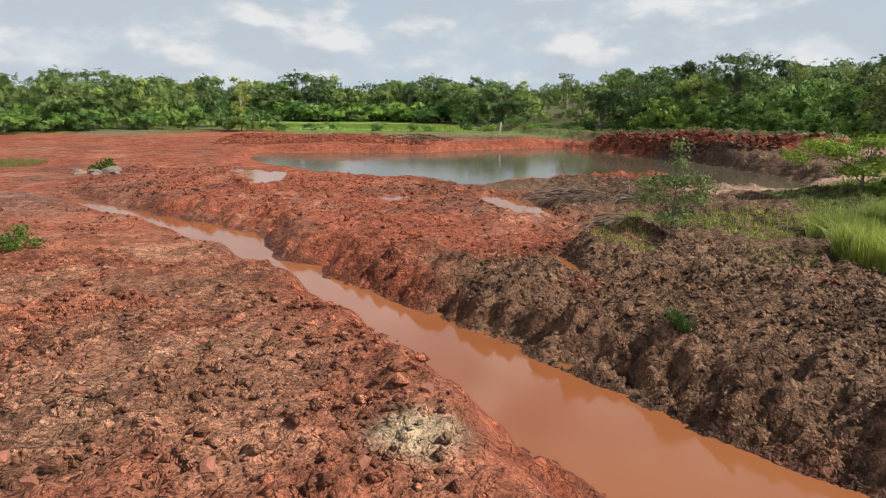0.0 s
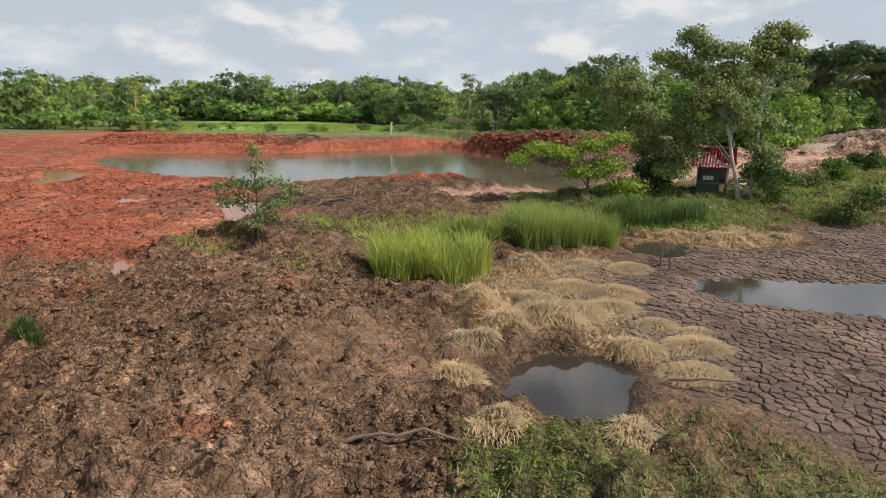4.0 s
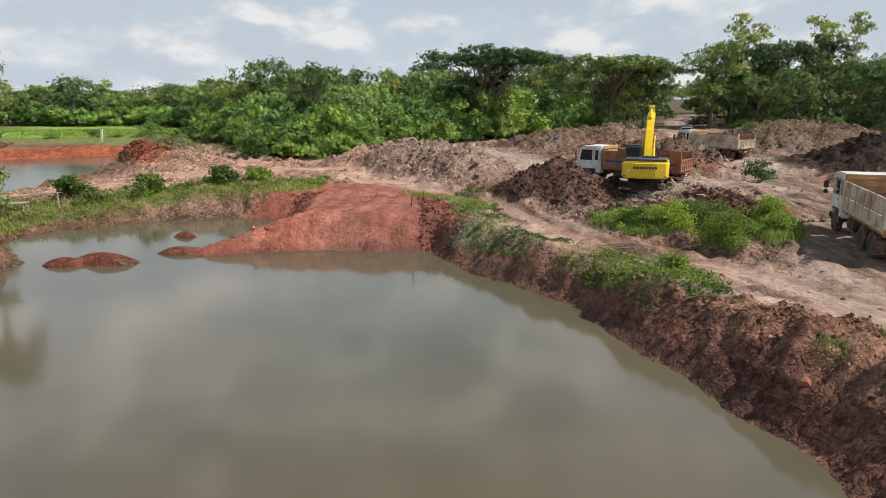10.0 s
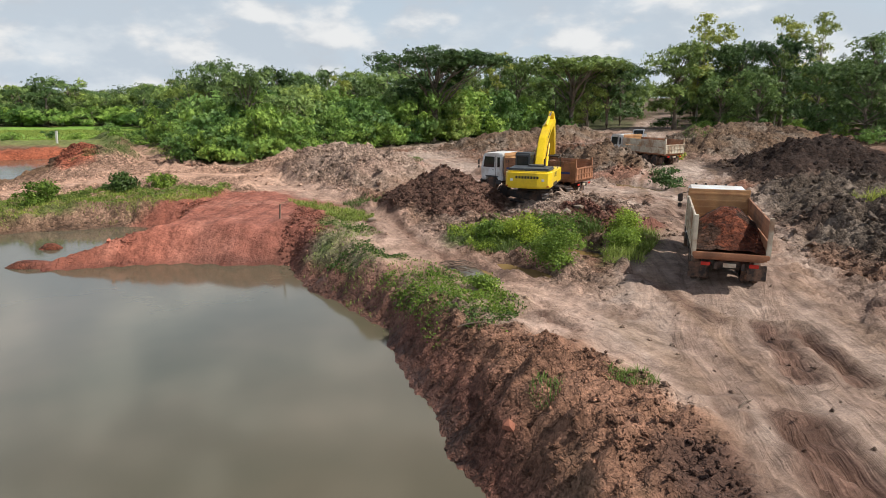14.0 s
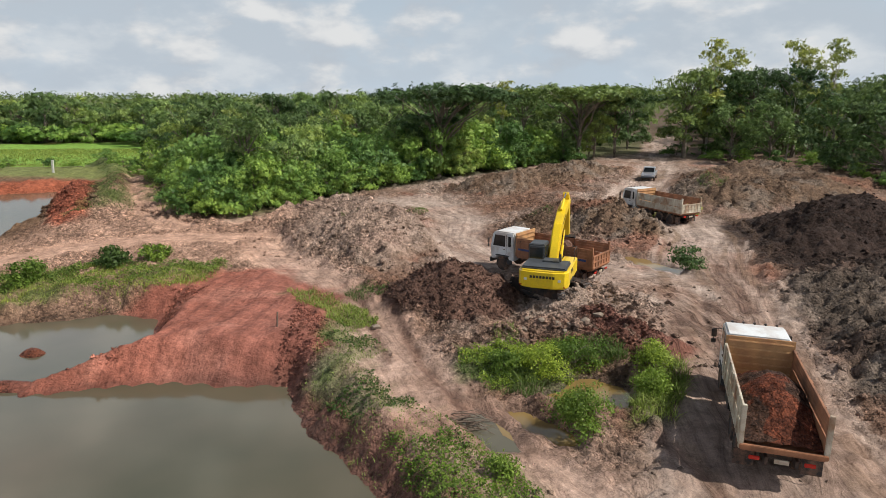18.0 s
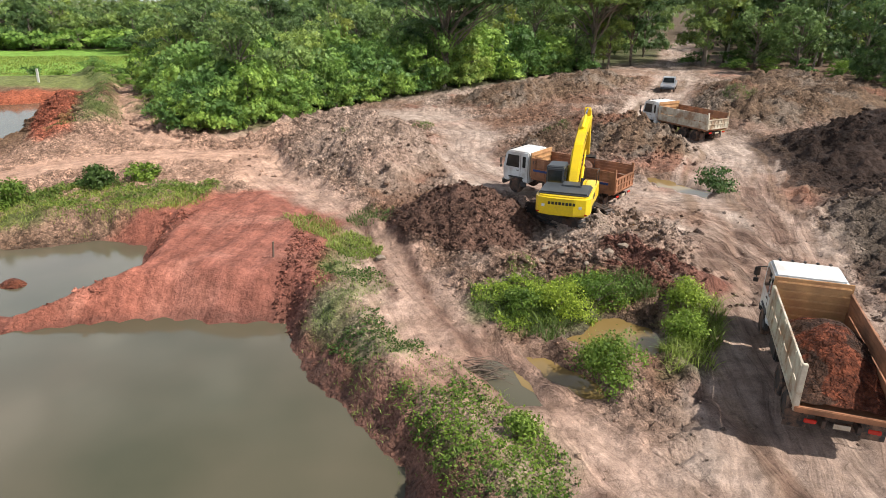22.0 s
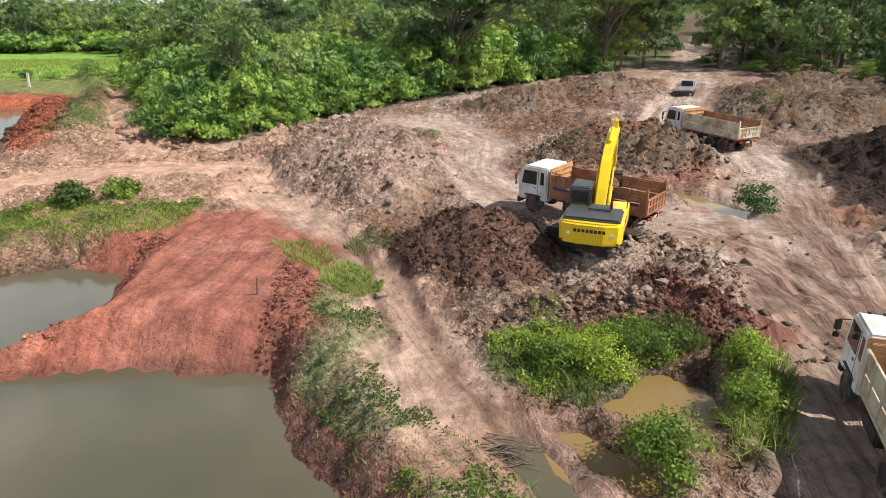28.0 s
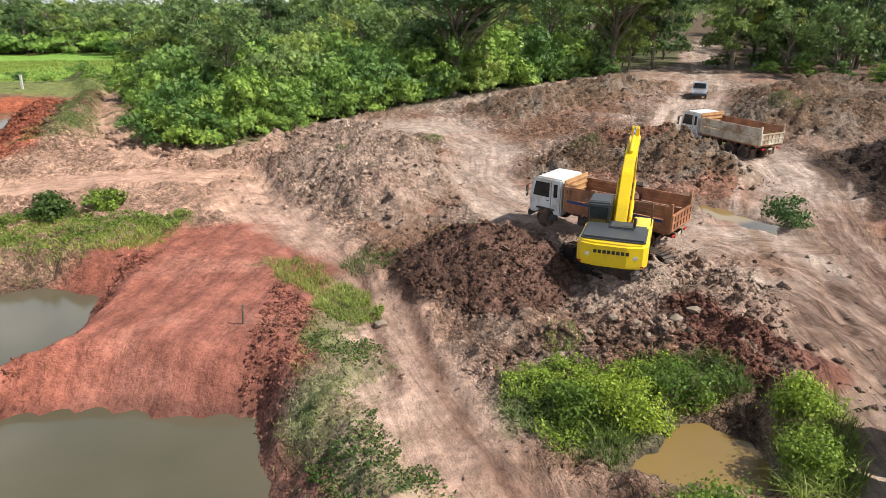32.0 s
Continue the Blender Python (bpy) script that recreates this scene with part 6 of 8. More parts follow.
for k, (ax, ay, rr, n, hh) in enumerate(((-21.5, 15.4, 0.35, 260, 0.45), (-20.3, 26.4, 1.6, 500, 0.3), (-48, 24.5, 1.0, 300, 0.5), (-74, 68, 2.6, 700, 0.6), (53.9, 15.4, 0.6, 260, 0.22), (51.8, 15.0, 0.4, 120, 0.2), (44.2, 42.5, 1.4, 500, 0.3),
                                         (48.6, 45.6, 1.6, 300, 0.3), (70.5, 66.5, 2.0, 700, 0.5), (41, 60, 1.2, 300, 0.35), (15.5, 9.0, 0.8, 420, 0.32), (17.4, 13.8, 0.7, 260, 0.25), (18.2, 15.6, 0.5, 160, 0.22),
                                         (71.5, 33, 1.5, 400, 0.5), (52.0, 35.2, 0.7, 200, 0.3), (57.6, 62.5, 1.2, 300, 0.3), (46, 70, 1.2, 300, 0.35), (78, 74, 1.6, 360, 0.4), (-17, 33.5, 1.2, 420, 0.35), (-15.0, 22.6, 1.4, 200, 0.25))):
    r = np.random.default_rng(300 + k)
    n = int(1.6 * n)
    a, q = r.uniform(0, 6.283, n), rr * np.sqrt(r.random(n))
    x, y = ax + q * np.cos(a), ay + q * np.sin(a)
    v, f = blade_mesh(x, y, ground_height(x, y) - 0.02, hh * 0.85, 0.022, 0.7, 0.35, r)
    tagged(raw("grass_tuft", v, f, GRASS), "small tuft of green grass on bare earth", "grass", kind="stuff")


def straw_tuft(x, y, rr, seed):
    """A cushion of dry grass that falls outwards from its middle."""
    r = np.random.default_rng(seed)
    rr = rr * 1.2
    n = int(1500 * rr * rr + 500)
    a, q = r.uniform(0, 6.283, n), np.sqrt(r.random(n))
    px, py = x + rr * q * np.cos(a), y + rr * q * np.sin(a) * 0.8
    z = ground_height(px, py) + 0.22 * rr * (1 - q**2) - 0.05
    d = a + r.normal(size=n) * 1.1
    ln = r.uniform(0.2, 0.45, n) * (0.6 + 0.5 * rr)
    out = ln * (0.35 + 0.65 * q)
    base = np.stack((px, py, z), -1)
    mid = base + np.stack((np.cos(d) * out * 0.5, np.sin(d) * out * 0.5, ln * (0.42 - 0.2 * q)), -1)
    tip = base + np.stack((np.cos(d) * out * 1.1, np.sin(d) * out * 1.1, ln * (0.36 - 0.5 * q)), -1)
    w = 0.01 * r.uniform(0.6, 1.4, n)
    side = np.stack((-np.sin(d) * w, np.cos(d) * w, np.zeros(n)), -1)
    v = np.stack((base - side, base + side, mid + side, mid - side, tip, tip + side * 0.2), 1).reshape(-1, 3)
    i = 6 * np.arange(n)
    f = np.concatenate((np.stack((i, i + 1, i + 2, i + 3), -1), np.stack((i + 3, i + 2, i + 5, i + 4), -1)))
    tagged(raw("straw_tuft", v, f, STRAW), "cushion of dry straw-coloured grass on mud", "grass", "dry grass tufts")


for k, (x, y, rr) in enumerate(((-2.9, 15.2, 0.75), (-3.6, 13.4, 0.7), (-3.4, 17.0, 0.55), (-4.6, 15.0, 0.65), (-5.6, 18.2, 0.9), (-4.4, 18.6, 0.8), (-6.6, 17.2, 0.9), (-8.0, 16.4, 0.7), (-3.8, 20.2, 0.9),
                                (-5.2, 21.0, 0.8), (-2.2, 23.7, 0.75), (-6.8, 19.6, 0.7), (-8.6, 18.6, 0.6), (-4.0, 24.6, 0.6), (-6.2, 23.8, 0.6), (2.4, 30.2, 0.7), (4.0, 29.4, 0.8), (6.6, 29.6, 0.7), (5.4, 30.8, 0.7),
                                (-9.6, 12.8, 0.5), (-8.9, 10.6, 0.5), (-6.2, 10.2, 0.4), (-9.2, 15.0, 0.55), (-2.4, 16.4, 0.4))):
    straw_tuft(x, y, rr, 500 + k)


for k, (area, n) in enumerate((([(-8.8, 15.4), (-9.6, 21), (-6.4, 25), (-3.6, 26.2), (-2.2, 24), (-4.6, 20), (-4.2, 16.6), (-3.4, 13), (-4.6, 13.8), (-6.6, 15.8)], 7000), ([(-0.5, 29.2), (1.5, 31.5), (6.5, 32), (8.6, 29.6), (5, 27.6), (1.6, 28.6)], 3000))):
    v, f = blades(n, area, 0.17, 0.03, 1.3, 260 + k)
    tagged(raw("straw_mat", v, f, STRAW), "flattened dry straw between the tufts", "grass", kind="stuff")


def creepers(name, area, n, leaf, high, material, seed, label, bare=0.02):
    """Low trailing plants: many small leaves over the ground, in drifts."""
    r = np.random.default_rng(seed)
    p = np.asarray(area, dtype=float)
    q = r.uniform(p.min(axis=0), p.max(axis=0), size=(n * 6, 2))
    nz = fbm(q[:, 0], q[:, 1], 2.2, 3, seed)
    keep = (sdf(q[:, 0], q[:, 1], area) + 0.7 * fbm(q[:, 0], q[:, 1], 1.2, 2, seed + 1) < 0) & (nz + r.uniform(-0.25, 0.25, len(q)) > bare)
    keep &= sdf(q[:, 0], q[:, 1], POND) + 0.4 * nz > 0.75
    q, nz = q[keep][:n], nz[keep][:n]
    z = ground_height(q[:, 0], q[:, 1]) + high * np.clip(0.5 + nz, 0.1, 1) * r.random(len(q)) ** 0.7
    v, f = leaf_quads(np.stack((q[:, 0], q[:, 1], z), -1), leaf, 0.7, 0.6, r)
    tagged(raw(name, v, f, material), label, "plants", kind="stuff")


creepers("creeping_plants", TURF[1][0], 9500, 0.05, 0.18, LEAF_TREE, 41, "green creeping plants over the pond bank", 0.04)
creepers("creeping_plants", [(46.6, 26.4), (50.4, 25.4), (52.4, 21.4), (51.4, 18.6), (49, 20.4), (47.8, 23)], 4300, 0.05, 0.24, LEAF_BRIGHT, 42, "green creeping plants over the pond bank", 0.06)
creepers("creeping_plants", TURF[3][0], 9000, 0.05, 0.45, LEAF_WEED, 43, "bright green weeds beside the ochre puddle")
creepers("creeping_plants", TURF[0][0], 15000, 0.06, 0.28, LEAF_BRIGHT, 44, "green weeds in the grass round the hut")
creepers("creeping_plants", TURF[2][0], 2600, 0.05, 0.2, LEAF_TREE, 45, "low weeds beside the track")
creepers("creeping_plants", TURF[6][0], 3000, 0.035, 0.1, LEAF_BRIGHT, 46, "low green weeds on reddish earth")
creepers("creeping_plants", [(16, 44), (24, 45.5), (33, 46), (33.6, 49), (24, 50.4), (15, 47)], 6500, 0.075, 0.42, LEAF_TREE, 47, "rank green weeds on the low bank", 0.1)


def bush(x, y, height, width, leaves, leaf, material, seed, label, name="bush", low=0.15):
    rnd = random.Random(seed)
    root = make_tree(name, height, lumps(rnd, height, width, 9, low, 0.8), leaves, leaf, 0.16 * height ** 0.5, material, BARK, 0.05, seed=seed)
    root.location = (x, y, ground_z(x, y) - 0.03)
    return tagged(root, label, "bush")


bush(54.0, 26.2, 1.5, 2.0, 3900, 0.055, LEAF_WEED, 61, "dense bright green bush beside a puddle")
bush(53.0, 30.6, 1.1, 1.7, 2550, 0.055, LEAF_WEED, 62, "dense bright green bush beside a puddle")
bush(54.8, 31.6, 1.2, 2.0, 2850, 0.055, LEAF_WEED, 63, "dense bright green bush beside a puddle")
bush(51.6, 31.0, 0.8, 1.6, 1950, 0.055, LEAF_WEED, 69, "low bright green bush on brown earth")
bush(57.4, 28.6, 1.1, 1.3, 2550, 0.055, LEAF_WEED, 64, "dense bright green bush beside the truck road")
bush(57.9, 30.4, 1.0, 1.2, 2100, 0.055, LEAF_WEED, 65, "dense bright green bush beside the truck road")
bush(51.0, 23.4, 0.6, 0.8, 1050, 0.055, LEAF_WEED, 66, "small bright green bush on the bank")
bush(13.8, 33.5, 1.9, 2.6, 3000, 0.09, LEAF_OLIVE, 67, "rounded olive green bush at the edge of cracked mud")
bush(14.8, 46.8, 1.5, 2.0, 1800, 0.11, LEAF_BRIGHT, 68, "green bush on the grassy bank")
bush(20.1, 46.6, 1.4, 2.4, 1900, 0.11, LEAF_BRIGHT, 70, "green bush on the grassy bank")
bush(24.8, 49.6, 1.4, 2.0, 1700, 0.11, LEAF_TREE, 71, "green bush on the grassy bank")
bush(27.0, 51.4, 1.0, 1.8, 1300, 0.11, LEAF_BRIGHT, 72, "low green bush beside the dirt road")
bush(17.6, 44.6, 1.0, 1.8, 1300, 0.1, LEAF_OLIVE, 73, "olive green bush on the grassy bank")
bush(65.5, 47.3, 1.4, 1.7, 1500, 0.09, LEAF_DARK, 74, "dark ragged bush in the churned yard")
bush(3.0, 41.0, 1.6, 2.2, 1900, 0.1, LEAF_BRIGHT, 75, "light green bush below a leaning tree")
bush(11.8, 39.9, 2.6, 2.2, 2200, 0.11, LEAF_TREE, 76, "leafy bush growing against the hut")
bush(5.4, 43.2, 2.4, 2.6, 2400, 0.12, LEAF_DARK, 77, "dark dense thicket beside the hut")
bush(72.4, 66.6, 0.9, 3.0, 900, 0.12, LEAF_OLIVE, 78, "low olive scrub on a heap of clods")
bush(-63, 64, 1.1, 2.0, 700, 0.12, LEAF_BRIGHT, 79, "low bush on the red earth")
bush(-46, 24.6, 0.9, 1.6, 900, 0.07, LEAF_BRIGHT, 80, "small bright green bush on the spoil bank")
# the sapling on the brown bank
sap = make_tree("sapling", 4.6, [(0.1, 0, 1.1, 0.9, 0.8, 0.5), (-0.9, 0.1, 1.9, 0.8, 0.7, 0.5), (0.9, 0, 1.8, 0.9, 0.7, 0.5), (-0.4, 0, 2.6, 0.8, 0.7, 0.45), (0.6, -0.1, 2.7, 0.7, 0.6, 0.4), (1.4, 0, 2.4, 0.5, 0.5, 0.35), (-1.3, 0, 2.6, 0.4, 0.4, 0.3), (0.1, 0, 3.4, 0.4, 0.4, 0.4), (0.0, 0, 4.2, 0.3, 0.3, 0.4)],
                3200, 0.07, 0.17, LEAF_HUT, BARK, 0.05, seed=81, twigs=2)
sap.location = (-18.0, 26.3, ground_z(-18.0, 26.3))
tagged(sap, "thin young tree with sparse olive leaves on brown earth", "tree")
# trees round the hut
TA = (10.3, 40.6)
hut_tree = make_tree("leaning_tree", 11.4, [(-3.9, 0.6, 10.4, 0.9, 0.9, 0.6), (-3.3, 0.2, 9.9, 0.7, 0.7, 0.5), (-5.1, 0.8, 9.1, 0.95, 0.9, 0.5), (-5.9, 0.6, 9.2, 0.5, 0.5, 0.35), (-4.1, 0.4, 8.6, 1.0, 0.9, 0.6), (-2.5, 0.4, 9.4, 1.1, 1.0, 0.6),
                                            (-1.2, 0.2, 9.5, 0.9, 0.8, 0.6), (-1.6, 0.5, 8.3, 1.2, 1.1, 0.6), (-2.9, 0.2, 8.0, 1.0, 0.9, 0.5), (-2.5, -0.2, 6.9, 1.4, 1.2, 0.7), (-1.2, 0, 6.3, 1.2, 1.1, 0.6), (-0.4, 0.2, 5.2, 1.0, 0.9, 0.6),
                                            (-3.4, 0.4, 6.1, 1.2, 1.1, 0.7), (-4.2, 0.8, 4.8, 1.2, 1.1, 0.8), (-2.9, 0.3, 4.4, 1.0, 0.9, 0.6), (-3.9, 0.8, 3.2, 1.1, 1.0, 0.9), (-4.4, 1.0, 1.9, 1.1, 1.0, 0.9), (-0.2, 0.4, 7.4, 0.8, 0.8, 0.5)],
                     24000, 0.1, 0.27, LEAF_HUT, BARK_PALE, 0.13, lean=(-3.0, 0.5), seed=91, fork=0.35, twigs=3)
hut_tree.location = (TA[0], TA[1], ground_z(*TA))
tagged(hut_tree, "tall leaning tree with pale bark beside the hut", "tree")
tall = make_tree("tall_tree", 11.2, [(-0.2, 0, 10.2, 0.8, 0.8, 0.5), (0.6, 0, 10.9, 0.9, 0.8, 0.5), (1.5, 0, 10.6, 0.8, 0.8, 0.5), (0.4, 0.2, 9.9, 1.1, 1.0, 0.5), (1.6, 0.1, 9.6, 0.9, 0.9, 0.4), (-0.6, 0, 9.3, 0.9, 0.8, 0.5), (0.3, 0, 8.6, 0.9, 0.9, 0.45),
                                     (2.1, 0.2, 8.5, 0.6, 0.6, 0.35), (2.6, 0, 7.6, 0.4, 0.4, 0.3), (0.5, 0, 5.0, 0.7, 0.7, 0.8), (0.9, 0, 2.6, 0.9, 0.8, 0.9), (0.2, -0.3, 3.3, 0.7, 0.7, 0.7), (0.7, 0, 1.2, 0.9, 0.9, 0.8)],
                 12000, 0.1, 0.25, LEAF_HUT, BARK_PALE, 0.11, lean=(0.3, 0.3), seed=92, fork=0.55, twigs=3)
tall.location = (11.5, 41.6, ground_z(11.5, 41.6))
tagged(tall, "tall slender pale-barked tree beside the hut", "tree")
shade = make_tree("shade_tree", 8.8, [(-1.6, 0, 8.3, 0.7, 0.7, 0.6), (-2.2, 0, 7.4, 1.1, 1.0, 0.7), (-1.2, 0, 7.0, 1.1, 1.0, 0.7), (-2.0, 0.2, 5.9, 1.2, 1.1, 0.7), (-0.6, 0, 5.6, 1.1, 1.0, 0.7), (-1.3, 0, 4.4, 1.0, 1.0, 0.7), (0.6, 0, 4.6, 1.2, 1.1, 0.9), (0.4, 0, 3.0, 1.3, 1.2, 1.0), (0.8, -0.2, 1.6, 1.2, 1.1, 0.9)],
                  13000, 0.11, 0.3, LEAF_HUT, BARK, 0.16, lean=(-1.0, 0), seed=93, twigs=2)
shade.location = (5.0, 44.5, ground_z(5.0, 44.5))
tagged(shade, "dense dark tree standing behind the hut", "tree")
over = make_tree("overhanging_tree", 4.2, [(-3.2, 0, 3.3, 1.1, 1.0, 0.5), (-4.6, 0, 2.6, 0.8, 0.8, 0.4), (-1.6, 0, 2.9, 1.2, 1.1, 0.7), (0.2, 0, 3.5, 1.1, 1.1, 0.6), (1.9, 0, 3.9, 1.0, 1.0, 0.6), (-0.2, 0, 1.7, 1.4, 1.2, 0.7), (1.3, 0, 2.1, 1.2, 1.1, 0.7), (2.9, 0, 0.9, 0.9, 0.9, 0.5)],
                 7500, 0.1, 0.26, LEAF_WEED, BARK, 0.1, lean=(0.4, 0), seed=94, fork=0.15)
over.location = (0.1, 41.3, ground_z(0.1, 41.3))
tagged(over, "low wide tree hanging over the pond edge", "tree")


# ---- machines ----
WHITE_PAINT = plain("white_paint", (0.72, 0.74, 0.74), 0.38, 0, 0.06, 1.2, 0, (0.32, 0.22, 0.15), 0.5)
CREAM_PAINT = plain("worn_cream_paint", (0.58, 0.53, 0.42), 0.5, 0, 0.12, 1.6, 0, (0.26, 0.13, 0.06), 0.85)
RUST_PAINT = plain("rusty_orange_paint", (0.36, 0.16, 0.08), 0.65, 0, 0.25, 1.8, 0.2, (0.16, 0.075, 0.04), 0.8)
WOOD_PAINT = plain("ochre_boards", (0.48, 0.27, 0.12), 0.65, 0, 0.2, 2.4, 0.2, (0.3, 0.14, 0.07), 0.6)
BLUE_PAINT = plain("blue_stripe", (0.03, 0.06, 0.2), 0.45, 0, 0.15, 2.0)
YELLOW_PAINT = plain("yellow_machine_paint", (0.80, 0.56, 0.02), 0.32, 0, 0.05, 1.0, 0, (0.45, 0.28, 0.08), 0.25)
DARK_METAL = plain("dark_metal", (0.035, 0.033, 0.032), 0.6, 0.3, 0.3, 3.0, 0.2, (0.17, 0.1, 0.07), 0.6)
GREY_PLASTIC = plain("dark_grey_cover", (0.045, 0.05, 0.055), 0.5, 0, 0.15, 2.0)
CHROME = plain("polished_rod", (0.6, 0.6, 0.6), 0.2, 1.0, 0.05)
RUBBER = plain("muddy_rubber", (0.035, 0.03, 0.028), 0.9, 0, 0.3, 5.0, 0.4, (0.2, 0.115, 0.075), 0.9)
SILVER = plain("silver_paint", (0.45, 0.47, 0.5), 0.3, 0.6, 0.05, 1.0, 0, (0.3, 0.2, 0.14), 0.3)
LAMP = plain("lamp_glass", (0.75, 0.75, 0.72), 0.15, 0, 0.05)
RED_LAMP = plain("red_lamp", (0.5, 0.03, 0.02), 0.25, 0, 0.05)
TEXT_DARK = plain("dark_lettering", (0.03, 0.028, 0.02), 0.5, 0, 0.05)


def glass_material():
    m, nd, ln, bs = mat("dark_glass")
    n = noise_node(nd, ln, coords(nd), 2.0, 3)
    ln.new(ramp(nd, ln, n, [(0.3, (0.012, 0.016, 0.018)), (0.7, (0.03, 0.035, 0.036))]), bs.inputs["Base Color"])
    bs.inputs["Roughness"].default_value = 0.06
    return m


GLASS = glass_material()


def wheel(parent, x, y, r, w, twin=False):
    """A tyre with tread and a dished rim; twin tyres on rear axles."""
    out = 1 if x > 0 else -1
    bm = bmesh.new()
    for off in ((0.0, -(w + 0.05)) if twin else (0.0,)):
        cx = x + out * off
        ring = [(-w / 2, r * 0.62), (-w / 2, r * 0.9), (-w * 0.34, r), (w * 0.34, r), (w / 2, r * 0.9), (w / 2, r * 0.62)]
        n = 22
        rows = [[bm.verts.new((cx + px, y + pr * math.cos(2 * math.pi * k / n) * (1.0 if k % 2 else 0.985), r + pr * math.sin(2 * math.pi * k / n))) for px, pr in ring] for k in range(n)]
        for k in range(n):
            for j in range(len(ring) - 1):
                bm.faces.new((rows[k][j], rows[(k + 1) % n][j], rows[(k + 1) % n][j + 1], rows[k][j + 1]))
    tyre = part("tyre", bm, RUBBER, parent)
    bm = bmesh.new()
    tube(bm, [Vector((x + out * w * 0.46, y, r)), Vector((x + out * w * 0.2, y, r)), Vector((x + out * w * 0.15, y, r)), Vector((x - out * w * 0.4, y, r))], [r * 0.62, r * 0.55, r * 0.3, r * 0.62], 16)
    tube(bm, [Vector((x, y, r)), Vector((x + out * w * 0.4, y, r))], [r * 0.2, r * 0.15], 10)
    part("rim", bm, DARK_METAL, tyre)
    return tyre


def slatted_side(root, name, x, y0, y1, z0, z1, material, stripe, slat_from=0.45):
    """One side of a truck bed: posts, closed boards below, open slats above."""
    out = 1 if x > 0 else -1
    zs = z0 + (z1 - z0) * slat_from
    bm = bmesh.new()
    cuboid(bm, x, (y0 + y1) / 2, (z0 + zs) / 2, 0.05, y1 - y0, zs - z0, 0.008)
    cuboid(bm, x, (y0 + y1) / 2, z1 - 0.04, 0.07, y1 - y0, 0.08, 0.01)
    cuboid(bm, x + out * 0.02, (y0 + y1) / 2, z0 + 0.05, 0.08, y1 - y0, 0.1, 0.01)
    side = part(name, bm, material, root)
    n = 6
    for k in range(n + 1):
        bm = bmesh.new()
        w = 0.3 if k in (0, n // 2, n) else 0.08
        yy = min(max(y0 + (y1 - y0) * k / n, y0 + w / 2), y1 - w / 2)
        cuboid(bm, x + out * 0.035, yy, (z0 + z1) / 2, 0.06, w, z1 - z0 - 0.02, 0.008)
        part("post", bm, material, side)
    for k in range(3):
        bm = bmesh.new()
        zz = zs + (z1 - 0.1 - zs) * (k + 0.75) / 3.2
        cuboid(bm, x, (y0 + y1) / 2, zz, 0.035, y1 - y0 - 0.1, (z1 - zs) / 3 * 0.76, 0.006)
        part("slat", bm, material, side)
    if stripe:
        bm = bmesh.new()
        cuboid(bm, x + out * 0.072, (y0 + y1) / 2 + 0.1, zs - 0.06, 0.012, (y1 - y0) - 0.5, 0.13, 0.003)
        part("stripe", bm, BLUE_PAINT, side, "faded dark blue stripe")
    return side


